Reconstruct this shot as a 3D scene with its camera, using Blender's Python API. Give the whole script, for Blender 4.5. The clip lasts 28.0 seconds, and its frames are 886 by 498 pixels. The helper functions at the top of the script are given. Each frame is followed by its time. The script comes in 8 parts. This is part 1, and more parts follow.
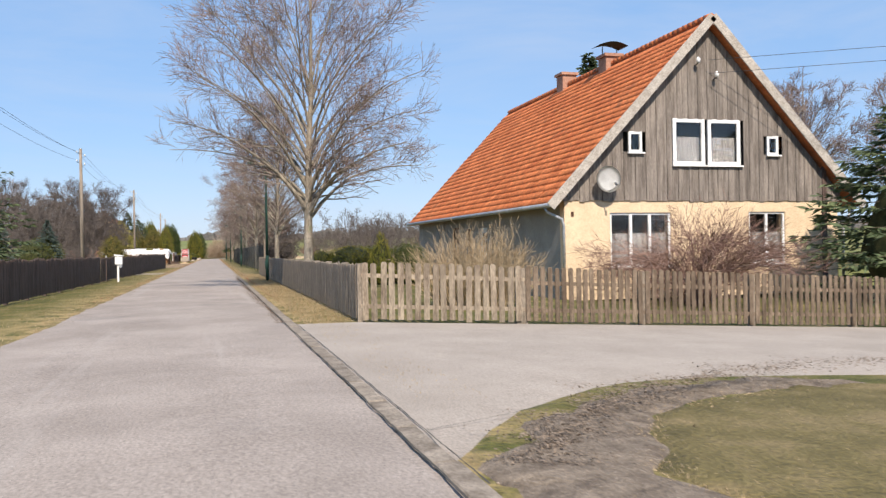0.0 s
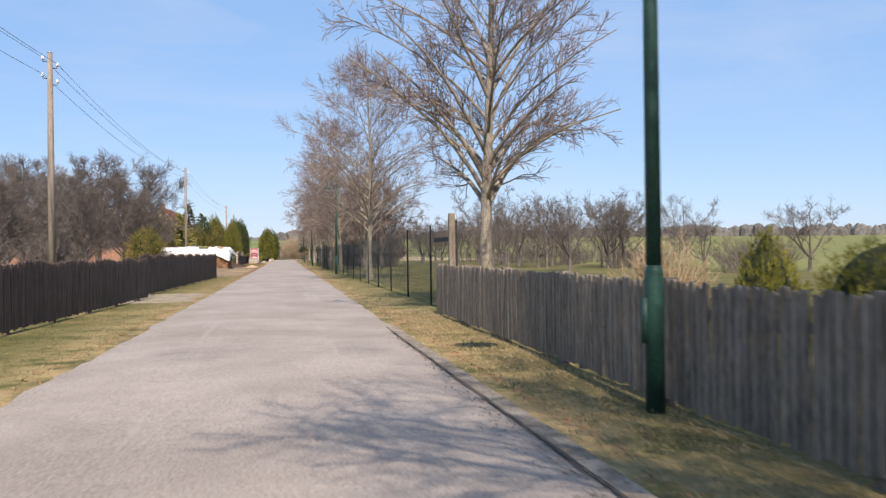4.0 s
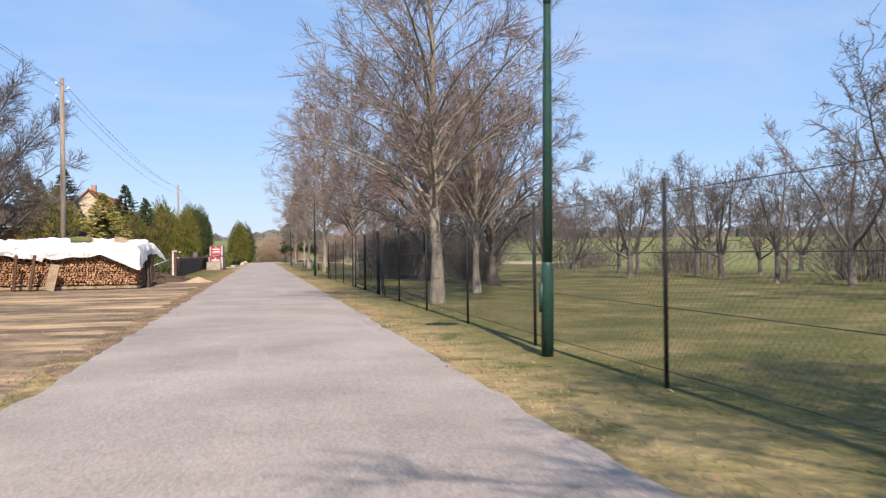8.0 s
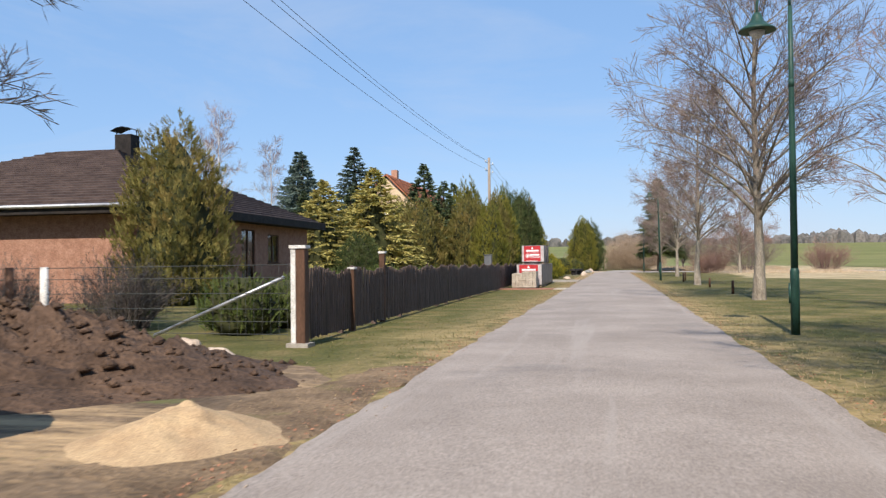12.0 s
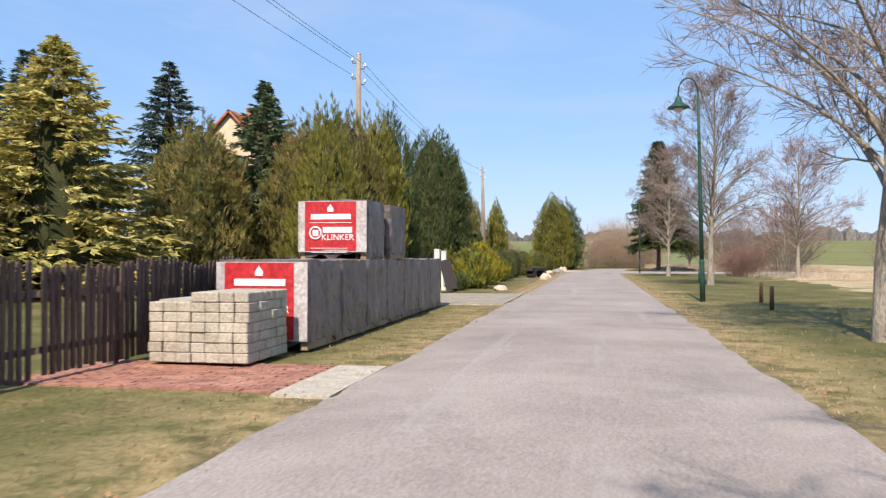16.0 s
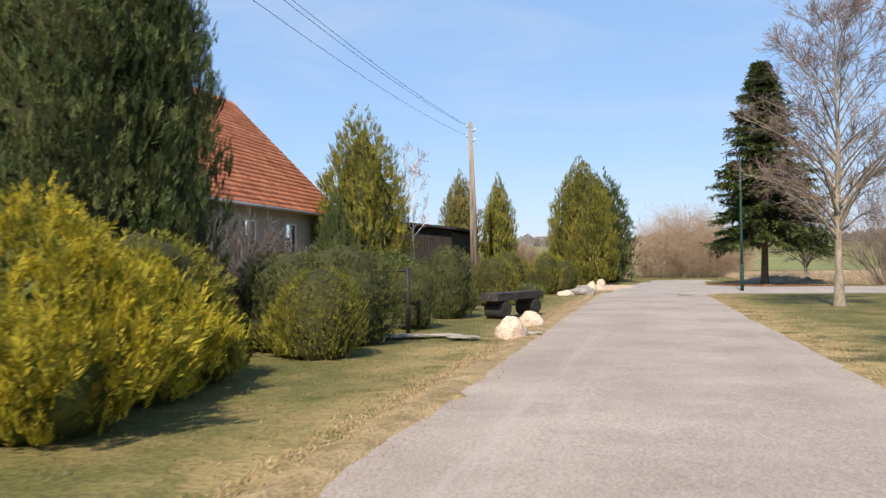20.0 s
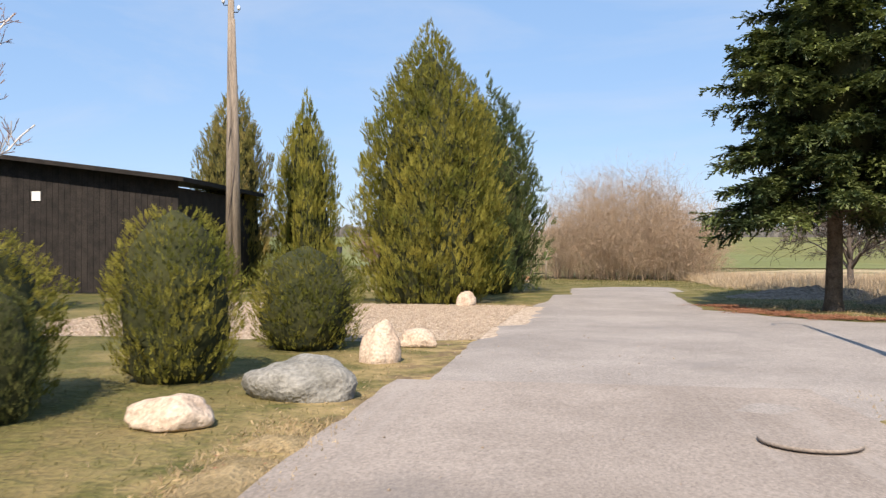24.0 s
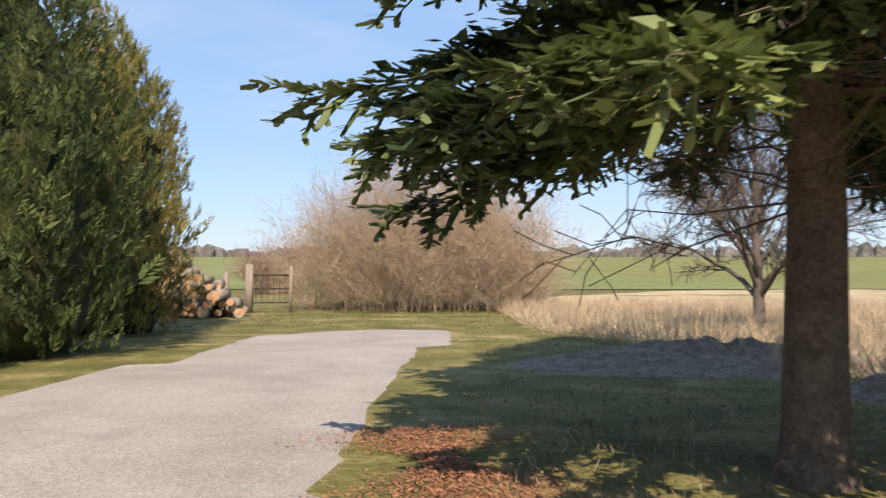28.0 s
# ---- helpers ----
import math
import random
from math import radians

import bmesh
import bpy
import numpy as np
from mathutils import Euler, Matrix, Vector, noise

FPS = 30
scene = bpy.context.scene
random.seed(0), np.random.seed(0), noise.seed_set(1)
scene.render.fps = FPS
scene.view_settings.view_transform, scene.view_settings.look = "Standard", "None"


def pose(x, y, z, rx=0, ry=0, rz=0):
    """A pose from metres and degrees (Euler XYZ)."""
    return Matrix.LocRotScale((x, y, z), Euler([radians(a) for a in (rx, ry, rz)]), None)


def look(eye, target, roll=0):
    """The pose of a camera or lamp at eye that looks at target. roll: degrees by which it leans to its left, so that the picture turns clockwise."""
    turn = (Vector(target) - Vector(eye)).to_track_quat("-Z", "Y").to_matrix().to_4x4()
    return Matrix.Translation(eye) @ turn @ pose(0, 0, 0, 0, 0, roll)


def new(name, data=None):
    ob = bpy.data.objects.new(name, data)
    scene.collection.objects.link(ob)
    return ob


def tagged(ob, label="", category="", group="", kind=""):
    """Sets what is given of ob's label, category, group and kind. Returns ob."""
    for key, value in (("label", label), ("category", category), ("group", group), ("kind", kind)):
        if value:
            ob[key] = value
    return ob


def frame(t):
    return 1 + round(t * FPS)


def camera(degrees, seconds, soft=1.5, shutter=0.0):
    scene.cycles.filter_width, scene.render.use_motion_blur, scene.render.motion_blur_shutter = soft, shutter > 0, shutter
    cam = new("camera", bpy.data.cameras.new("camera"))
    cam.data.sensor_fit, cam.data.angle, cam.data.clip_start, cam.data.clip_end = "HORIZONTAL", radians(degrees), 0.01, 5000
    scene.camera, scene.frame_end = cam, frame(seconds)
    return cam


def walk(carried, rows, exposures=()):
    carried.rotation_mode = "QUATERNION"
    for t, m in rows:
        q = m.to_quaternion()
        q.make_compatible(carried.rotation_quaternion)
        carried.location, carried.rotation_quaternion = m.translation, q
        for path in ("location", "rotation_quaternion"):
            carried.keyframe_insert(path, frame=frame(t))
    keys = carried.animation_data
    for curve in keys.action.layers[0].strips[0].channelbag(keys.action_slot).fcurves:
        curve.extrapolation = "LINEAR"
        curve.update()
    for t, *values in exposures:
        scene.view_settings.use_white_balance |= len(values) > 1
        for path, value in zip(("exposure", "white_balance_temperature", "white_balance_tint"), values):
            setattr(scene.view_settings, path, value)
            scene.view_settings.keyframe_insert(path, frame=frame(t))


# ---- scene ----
cam = camera(56.5, 28.0, soft=1.3, shutter=0.15)
PATH = [
    (0, (0.752, 2.263, 1.194), (1.289, 4.190, 1.197), -1.0),
    (0.5, (0.784, 5.161, 1.214), (1.249, 7.106, 1.213), -1.1),
    (1, (0.795, 8.561, 1.217), (1.208, 10.518, 1.218), -1.0),
    (1.5, (0.750, 12.053, 1.213), (1.137, 14.016, 1.218), -1.1),
    (2, (0.664, 15.977, 1.214), (1.045, 17.941, 1.223), -1.0),
    (2.5, (0.588, 19.971, 1.221), (0.959, 21.936, 1.231), -0.9),
    (3, (0.506, 24.494, 1.225), (0.875, 26.460, 1.233), -0.9),
    (3.5, (0.414, 29.056, 1.214), (0.782, 31.022, 1.221), -0.9),
    (5.5, (0.014, 51.204, 1.227), (0.454, 53.154, 1.241), -0.5),
    (6, (0.081, 56.445, 1.269), (0.533, 58.394, 1.272), -0.9),
    (6.5, (0.095, 61.193, 1.252), (0.549, 63.141, 1.258), -0.7),
    (7, (0.076, 66.118, 1.223), (0.522, 68.068, 1.221), -1.3),
    (7.5, (0.055, 71.007, 1.207), (0.492, 72.958, 1.211), -1.0),
    (8, (0.026, 75.997, 1.214), (0.457, 77.950, 1.225), -0.7),
    (8.5, (0.012, 80.614, 1.236), (0.439, 82.568, 1.249), -0.5),
    (9, (0.011, 85.578, 1.237), (0.442, 87.531, 1.258), -0.2),
    (9.5, (0.005, 90.027, 1.211), (0.439, 91.979, 1.236), -0.1),
    (9.6, (0.008, 90.903, 1.211), (0.442, 92.855, 1.237), -0.1),
    (9.7, (0.011, 91.780, 1.212), (0.432, 93.735, 1.237), -0.1),
    (9.8, (0.014, 92.656, 1.212), (0.350, 94.628, 1.238), -0.2),
    (9.9, (0.017, 93.533, 1.212), (0.214, 95.523, 1.240), -0.3),
    (10, (0.021, 94.409, 1.213), (0.042, 96.409, 1.243), -0.4),
    (10.1, (0.024, 95.286, 1.213), (-0.074, 97.283, 1.244), -0.5),
    (10.2, (0.027, 96.162, 1.213), (-0.198, 98.149, 1.246), -0.6),
    (10.3, (0.030, 97.039, 1.214), (-0.264, 99.017, 1.247), -0.6),
    (10.4, (0.033, 97.915, 1.214), (-0.339, 99.880, 1.248), -0.7),
    (10.5, (0.036, 98.792, 1.215), (-0.360, 100.752, 1.249), -0.7),
    (11, (0.084, 103.212, 1.221), (-0.339, 105.167, 1.259), -1.1),
    (11.5, (0.119, 107.166, 1.231), (-0.302, 109.121, 1.267), -0.7),
    (12, (0.154, 111.299, 1.243), (-0.248, 113.258, 1.278), -0.6),
    (12.5, (0.214, 115.123, 1.252), (-0.167, 117.086, 1.288), -0.8),
    (14.5, (0.263, 129.928, 1.253), (-0.077, 131.899, 1.263), 0.4),
    (15, (0.253, 134.393, 1.207), (-0.092, 136.363, 1.219), 0.1),
    (15.5, (0.259, 138.521, 1.196), (-0.093, 140.490, 1.210), 0.2),
    (16, (0.271, 143.012, 1.204), (-0.092, 144.979, 1.224), 0.1),
    (16.5, (0.282, 147.125, 1.218), (-0.087, 149.091, 1.241), 0.1),
    (17, (0.293, 151.245, 1.233), (-0.082, 153.209, 1.255), 0.1),
    (17.5, (0.327, 155.134, 1.243), (-0.062, 157.096, 1.267), -0.3),
    (18, (0.350, 159.015, 1.249), (-0.067, 160.971, 1.282), -1.0),
    (18.5, (0.305, 162.863, 1.258), (-0.133, 164.814, 1.294), -1.1),
    (19, (0.216, 166.838, 1.258), (-0.248, 168.783, 1.298), -1.2),
    (19.5, (0.032, 170.432, 1.249), (-0.447, 172.373, 1.289), -1.0),
    (20, (-0.193, 174.323, 1.247), (-0.668, 176.265, 1.285), -0.7),
    (20.5, (-0.298, 177.703, 1.239), (-0.759, 179.649, 1.276), -0.4),
    (21, (-0.351, 181.229, 1.226), (-0.771, 183.184, 1.261), -0.3),
    (21.5, (-0.412, 184.512, 1.224), (-0.772, 186.479, 1.254), -0.3),
    (22, (-0.453, 187.982, 1.237), (-0.757, 189.959, 1.261), -0.2),
    (22.5, (-0.476, 191.441, 1.277), (-0.744, 193.423, 1.299), 0.0),
    (24.5, (-0.245, 203.587, 1.238), (-0.517, 205.569, 1.247), 0.3),
    (25, (0.207, 206.107, 1.248), (0.073, 208.102, 1.254), 0.5),
    (25.5, (0.792, 208.108, 1.229), (0.870, 210.107, 1.234), 0.5),
    (26, (1.505, 209.832, 1.192), (1.808, 211.809, 1.208), 1.0),
    (26.5, (2.284, 211.206, 1.187), (2.799, 213.139, 1.195), 0.0),
    (27, (3.035, 212.703, 1.203), (3.651, 214.606, 1.226), -1.2),
    (27.5, (3.536, 214.291, 1.203), (3.966, 216.244, 1.245), -1.7),
    (28, (3.717, 216.090, 1.191), (3.746, 218.089, 1.255), -0.0),
]
walk(cam, [(t, look(eye, target, roll)) for t, eye, target, roll in PATH], [(0, 0.34, 7100, 13), (1, 0.22, 7100, 13), (2.5, 0.36, 7150, 14), (7, 0.38, 7100, 16.5), (10, 0.42, 6900, 14.5), (11, 0.24, 6900, 13), (12, 0.26, 6900, 12.5), (16, 0.42, 6950, 14.5), (20, 0.44, 7350, 14), (26, 0.45, 7500, 14.5), (27, 0.46, 7600, 14.5), (28, 0.52, 7600, 14.5)])

from mathutils import geometry

# ---------- world, sun, exposure ----------
SUN_EL, SUN_AZ = radians(47), radians(183)
world = bpy.data.worlds.new("sky")
scene.world = world
world.use_nodes = True
wn = world.node_tree.nodes
sky = wn.new("ShaderNodeTexSky")
sky.sky_type, sky.sun_disc = "NISHITA", False
sky.sun_elevation, sky.sun_rotation = SUN_EL, SUN_AZ
sky.air_density, sky.dust_density, sky.ozone_density, sky.altitude = 1.0, 0.3, 1.5, 300


def sky_mix(colour, below, fac):
    m = wn.new("ShaderNodeMix")
    m.data_type = "RGBA"
    m.inputs[7].default_value = (*colour, 1)
    world.node_tree.links.new(below, m.inputs[6])
    if isinstance(fac, float):
        m.inputs[0].default_value = fac
    else:
        world.node_tree.links.new(fac, m.inputs[0])
    return m.outputs[2]


def cirrus(scale, low, high, most):
    """Faint streaks of high cloud."""
    mp, nz, mr = wn.new("ShaderNodeMapping"), wn.new("ShaderNodeTexNoise"), wn.new("ShaderNodeMapRange")
    mp.inputs["Scale"].default_value, mp.inputs["Rotation"].default_value = (1.0, 1.6, 4.5), (0.1, 0.25, 0.4)
    nz.inputs["Scale"].default_value, nz.inputs["Detail"].default_value, nz.inputs["Roughness"].default_value, nz.inputs["Distortion"].default_value = scale, 7, 0.62, 0.6
    mr.inputs["From Min"].default_value, mr.inputs["From Max"].default_value, mr.inputs["To Max"].default_value = low, high, most
    lk = world.node_tree.links
    lk.new(wn.new("ShaderNodeTexCoord").outputs["Generated"], mp.inputs["Vector"])
    lk.new(mp.outputs[0], nz.inputs["Vector"])
    lk.new(nz.outputs["Fac"], mr.inputs["Value"])
    return mr.outputs[0]


blue = sky_mix((1.65, 3.4, 6.5), sky.outputs[0], 0.66)  # thin even haze over the clear sky
clouded = sky_mix((4.0, 4.7, 5.9), blue, cirrus(1.7, 0.46, 0.78, 0.42))
world.node_tree.links.new(clouded, wn["Background"].inputs[0])
wn["Background"].inputs[1].default_value = 0.125
sun = new("sun", bpy.data.lights.new("sun", "SUN"))
sun.data.energy, sun.data.angle, sun.data.color = 5.0, radians(0.55), (1.0, 0.94, 0.86)
sun.matrix_world = look((0, 0, 60), (-60 * math.cos(SUN_EL) * math.sin(SUN_AZ), -60 * math.cos(SUN_EL) * math.cos(SUN_AZ), 60 - 60 * math.sin(SUN_EL)))

# ---------- materials ----------
def mat(name, c1, c2, scale=2.0, rough=0.85, bump=0.25, fine=14.0, metal=0.0, spec=0.3, c3=None, vary=0.0, thin=0.0, dist=0.02, stretch=(1, 1, 1), obj=False):
    """Two noises in world space: broad patches from c1 to c2, fine grain, and relief; vary: brightness from piece to piece; thin: light that passes a leaf."""
    m = bpy.data.materials.new(name)
    m.use_nodes = True
    nt = m.node_tree
    n, l = nt.nodes, nt.links
    b = n["Principled BSDF"]
    src = n.new("ShaderNodeTexCoord").outputs["Object"] if obj else n.new("ShaderNodeNewGeometry").outputs["Position"]
    mp = n.new("ShaderNodeMapping")
    mp.inputs["Scale"].default_value = stretch
    l.new(src, mp.inputs["Vector"])
    na, nb = n.new("ShaderNodeTexNoise"), n.new("ShaderNodeTexNoise")
    na.inputs["Scale"].default_value, na.inputs["Detail"].default_value, na.inputs["Roughness"].default_value = scale, 5, 0.65
    nb.inputs["Scale"].default_value, nb.inputs["Detail"].default_value = scale * fine, 3
    for t in (na, nb):
        l.new(mp.outputs[0], t.inputs["Vector"])
    ramp = n.new("ShaderNodeValToRGB")
    e = ramp.color_ramp.elements
    e[0].position, e[1].position = 0.36, 0.64
    e[0].color, e[1].color = (*c1, 1), (*c2, 1)
    if c3:
        k = e.new(0.5)
        k.color = (*c3, 1)
    l.new(na.outputs["Fac"], ramp.inputs[0])
    hsv = n.new("ShaderNodeHueSaturation")
    l.new(ramp.outputs[0], hsv.inputs["Color"])
    grain = n.new("ShaderNodeMapRange")
    grain.inputs["From Min"].default_value, grain.inputs["From Max"].default_value = 0.3, 0.7
    grain.inputs["To Min"].default_value, grain.inputs["To Max"].default_value = 0.72, 1.28
    l.new(nb.outputs["Fac"], grain.inputs["Value"])
    val = grain.outputs[0]
    if vary:
        rnd = n.new("ShaderNodeObjectInfo").outputs["Random"]
        geo = n.new("ShaderNodeNewGeometry").outputs["Random Per Island"]
        add = n.new("ShaderNodeMath")
        add.operation = "ADD"
        l.new(rnd, add.inputs[0]), l.new(geo, add.inputs[1])
        mr = n.new("ShaderNodeMapRange")
        mr.inputs["From Max"].default_value = 2.0
        mr.inputs["To Min"].default_value, mr.inputs["To Max"].default_value = 1 - vary, 1 + vary
        l.new(add.outputs[0], mr.inputs["Value"])
        mul = n.new("ShaderNodeMath")
        mul.operation = "MULTIPLY"
        l.new(val, mul.inputs[0]), l.new(mr.outputs[0], mul.inputs[1])
        val = mul.outputs[0]
    l.new(val, hsv.inputs["Value"])
    l.new(hsv.outputs[0], b.inputs["Base Color"])
    b.inputs["Roughness"].default_value, b.inputs["Metallic"].default_value = rough, metal
    b.inputs["Specular IOR Level"].default_value = spec
    if bump:
        bp = n.new("ShaderNodeBump")
        bp.inputs["Strength"].default_value, bp.inputs["Distance"].default_value = bump, dist
        l.new(nb.outputs["Fac"], bp.inputs["Height"])
        l.new(bp.outputs[0], b.inputs["Normal"])
    if thin:
        tr = n.new("ShaderNodeBsdfTranslucent")
        l.new(hsv.outputs[0], tr.inputs["Color"])
        mx = n.new("ShaderNodeMixShader")
        mx.inputs[0].default_value = thin
        l.new(b.outputs[0], mx.inputs[1]), l.new(tr.outputs[0], mx.inputs[2])
        l.new(mx.outputs[0], n["Material Output"].inputs[0])
    return m


def mixed(m, colour, scale, low, high, axis=None, span=None, stretch=None):
    """Lays a further colour over m's colour, in patches of noise, kept to where axis lies in span (soft over a metre)."""
    nt = m.node_tree
    n, l = nt.nodes, nt.links
    b = n["Principled BSDF"]
    was = b.inputs["Base Color"].links[0].from_socket
    pos = n.new("ShaderNodeNewGeometry").outputs["Position"]
    t = n.new("ShaderNodeTexNoise")
    t.inputs["Scale"].default_value, t.inputs["Detail"].default_value, t.inputs["Roughness"].default_value = scale, 6, 0.7
    src = pos
    if stretch:
        mp = n.new("ShaderNodeMapping")
        mp.inputs["Scale"].default_value = stretch
        l.new(pos, mp.inputs["Vector"])
        src = mp.outputs[0]
    l.new(src, t.inputs["Vector"])
    mr = n.new("ShaderNodeMapRange")
    mr.inputs["From Min"].default_value, mr.inputs["From Max"].default_value = low, high
    l.new(t.outputs["Fac"], mr.inputs["Value"])
    fac = mr.outputs[0]
    if axis is not None:
        sep = n.new("ShaderNodeSeparateXYZ")
        l.new(pos, sep.inputs[0])
        ab = n.new("ShaderNodeMath")
        ab.operation = "ABSOLUTE"
        l.new(sep.outputs[axis], ab.inputs[0])
        jit = n.new("ShaderNodeMath")
        jit.operation = "MULTIPLY_ADD"
        jit.inputs[1].default_value, jit.inputs[2].default_value = 1.6, -0.8
        l.new(t.outputs["Fac"], jit.inputs[0])
        ad = n.new("ShaderNodeMath")
        l.new(ab.outputs[0], ad.inputs[0]), l.new(jit.outputs[0], ad.inputs[1])
        fall = n.new("ShaderNodeMapRange")
        fall.inputs["From Min"].default_value, fall.inputs["From Max"].default_value = span
        fall.inputs["To Min"].default_value, fall.inputs["To Max"].default_value = 1, 0
        l.new(ad.outputs[0], fall.inputs["Value"])
        mu = n.new("ShaderNodeMath")
        mu.operation = "MULTIPLY"
        l.new(fac, mu.inputs[0]), l.new(fall.outputs[0], mu.inputs[1])
        fac = mu.outputs[0]
    mx = n.new("ShaderNodeMix")
    mx.data_type = "RGBA"
    mx.inputs["B"].default_value = (*colour, 1)
    l.new(fac, mx.inputs["Factor"]), l.new(was, mx.inputs["A"]), l.new(mx.outputs["Result"], b.inputs["Base Color"])
    return m


ASPHALT = mat("asphalt", (0.25, 0.212, 0.182), (0.335, 0.288, 0.25), 0.5, 0.9, 0.7, 90, dist=0.006)
mixed(ASPHALT, (0.17, 0.155, 0.145), 0.35, 0.58, 0.78)
mixed(ASPHALT, (0.36, 0.32, 0.285), 0.9, 0.56, 0.74, stretch=(1.6, 0.06, 1))
mixed(ASPHALT, (0.12, 0.108, 0.10), 60, 0.60, 0.68)
mixed(ASPHALT, (0.50, 0.46, 0.42), 38, 0.64, 0.70)
TAR = mat("dark crack and joint fill", (0.05, 0.045, 0.04), (0.09, 0.08, 0.07), 8, 0.95, 0.3, 10)
ASPHALT_END = mat("worn gravelly asphalt", (0.255, 0.226, 0.202), (0.34, 0.304, 0.273), 0.6, 0.9, 0.8, 80, dist=0.008)
mixed(ASPHALT_END, (0.15, 0.135, 0.125), 55, 0.58, 0.66)
mixed(ASPHALT_END, (0.55, 0.51, 0.47), 34, 0.62, 0.68)
mixed(ASPHALT_END, (0.22, 0.20, 0.185), 0.5, 0.56, 0.74)
GRASS = mat("meadow grass", (0.074, 0.078, 0.019), (0.18, 0.14, 0.056), 0.7, 0.95, 0.9, 26, c3=(0.108, 0.102, 0.03), dist=0.05)
mixed(GRASS, (0.30, 0.23, 0.10), 0.25, 0.54, 0.72)
mixed(GRASS, (0.36, 0.265, 0.125), 1.6, 0.40, 0.60, 0, (2.4, 3.7))
mixed(GRASS, (0.15, 0.10, 0.058), 2.1, 0.50, 0.62, 0, (2.1, 2.5))
LAWN = mat("rough meadow grass", (0.085, 0.085, 0.021), (0.23, 0.18, 0.072), 0.9, 0.95, 0.9, 22, c3=(0.135, 0.122, 0.036), dist=0.05)
mixed(LAWN, (0.36, 0.28, 0.14), 0.5, 0.54, 0.70)
FIELD = mat("young crop field", (0.13, 0.14, 0.036), (0.19, 0.182, 0.06), 0.03, 0.95, 0.5, 60)
MEADOW = mat("dead meadow grass", (0.30, 0.235, 0.12), (0.50, 0.39, 0.24), 0.35, 0.95, 0.8, 30, c3=(0.40, 0.31, 0.18), dist=0.05)
mixed(MEADOW, (0.14, 0.14, 0.045), 0.12, 0.52, 0.66)
FIELD_FAR = mat("green winter crop", (0.13, 0.15, 0.042), (0.19, 0.195, 0.07), 0.03, 0.95, 0.5, 60)
DEADLEAF = mat("brown dead leaves", (0.17, 0.125, 0.09), (0.34, 0.265, 0.20), 7, 0.95, 1.0, 6, dist=0.05)
ASPHALT_SIDE = mat("smooth worn asphalt", (0.29, 0.25, 0.21), (0.35, 0.305, 0.26), 0.7, 0.9, 0.5, 80, dist=0.004)
mixed(ASPHALT_SIDE, (0.21, 0.18, 0.15), 0.5, 0.62, 0.8)
DRYLAWN = mat("worn dry lawn", (0.10, 0.082, 0.032), (0.21, 0.16, 0.078), 1.3, 0.95, 0.9, 24, c3=(0.15, 0.12, 0.048), dist=0.05)
mixed(DRYLAWN, (0.09, 0.062, 0.042), 1.0, 0.62, 0.72)
MUD = mat("trodden mud", (0.12, 0.08, 0.047), (0.25, 0.172, 0.102), 1.4, 0.95, 1.0, 14, dist=0.04)
mixed(MUD, (0.15, 0.13, 0.05), 0.8, 0.58, 0.70)
DRYTURF = mat("bleached turf", (0.20, 0.15, 0.072), (0.38, 0.285, 0.155), 2.2, 0.95, 0.9, 16, dist=0.04)
MULCH = mat("gravelly dirt", (0.12, 0.092, 0.068), (0.25, 0.20, 0.15), 5, 0.95, 1.0, 9, dist=0.03)
mixed(MULCH, (0.40, 0.35, 0.29), 45, 0.62, 0.68)
SOIL = mat("bare earth", (0.055, 0.034, 0.023), (0.118, 0.073, 0.048), 1.7, 0.95, 1.0, 9, dist=0.06)
YARD = mat("trodden yard earth", (0.095, 0.066, 0.042), (0.25, 0.175, 0.108), 0.9, 0.95, 0.9, 12, c3=(0.155, 0.108, 0.067), dist=0.04)
mixed(YARD, (0.12, 0.12, 0.045), 1.1, 0.58, 0.68)
mixed(YARD, (0.48, 0.335, 0.185), 0.45, 0.48, 0.62, stretch=(0.5, 1.6, 1))
SAND = mat("building sand", (0.38, 0.26, 0.15), (0.50, 0.36, 0.21), 3, 0.95, 0.6, 22)
GRAVEL = mat("pale gravel", (0.30, 0.225, 0.165), (0.52, 0.425, 0.325), 9, 0.95, 0.8, 5, vary=0.35)
NEEDLES = mat("fallen needles", (0.27, 0.115, 0.065), (0.40, 0.19, 0.11), 4, 0.95, 0.0, 14, vary=0.35)
STRAW = mat("dead grass", (0.36, 0.265, 0.15), (0.54, 0.41, 0.255), 2.0, 0.9, 0.0, 10, vary=0.3, thin=0.35)
REED = mat("dead reed grass", (0.52, 0.39, 0.255), (0.72, 0.57, 0.40), 2.0, 0.9, 0.0, 10, vary=0.3, thin=0.4)
BLADE = mat("grass blades", (0.085, 0.095, 0.026), (0.20, 0.165, 0.075), 0.8, 0.9, 0.0, 6, vary=0.35, thin=0.3)
KERB_D = mat("dirt-covered kerb", (0.15, 0.122, 0.094), (0.30, 0.255, 0.205), 4, 0.95, 0.5, 12, vary=0.2)
KERB = mat("concrete kerb", (0.24, 0.215, 0.185), (0.36, 0.33, 0.285), 3, 0.9, 0.5, 20, vary=0.15)
PICKET = mat("weathered grey wood", (0.15, 0.122, 0.094), (0.27, 0.224, 0.175), 3, 0.9, 0.1, 8, vary=0.12, stretch=(3, 3, 0.5))
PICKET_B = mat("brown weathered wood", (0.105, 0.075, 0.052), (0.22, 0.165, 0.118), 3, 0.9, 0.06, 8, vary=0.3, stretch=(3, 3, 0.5))
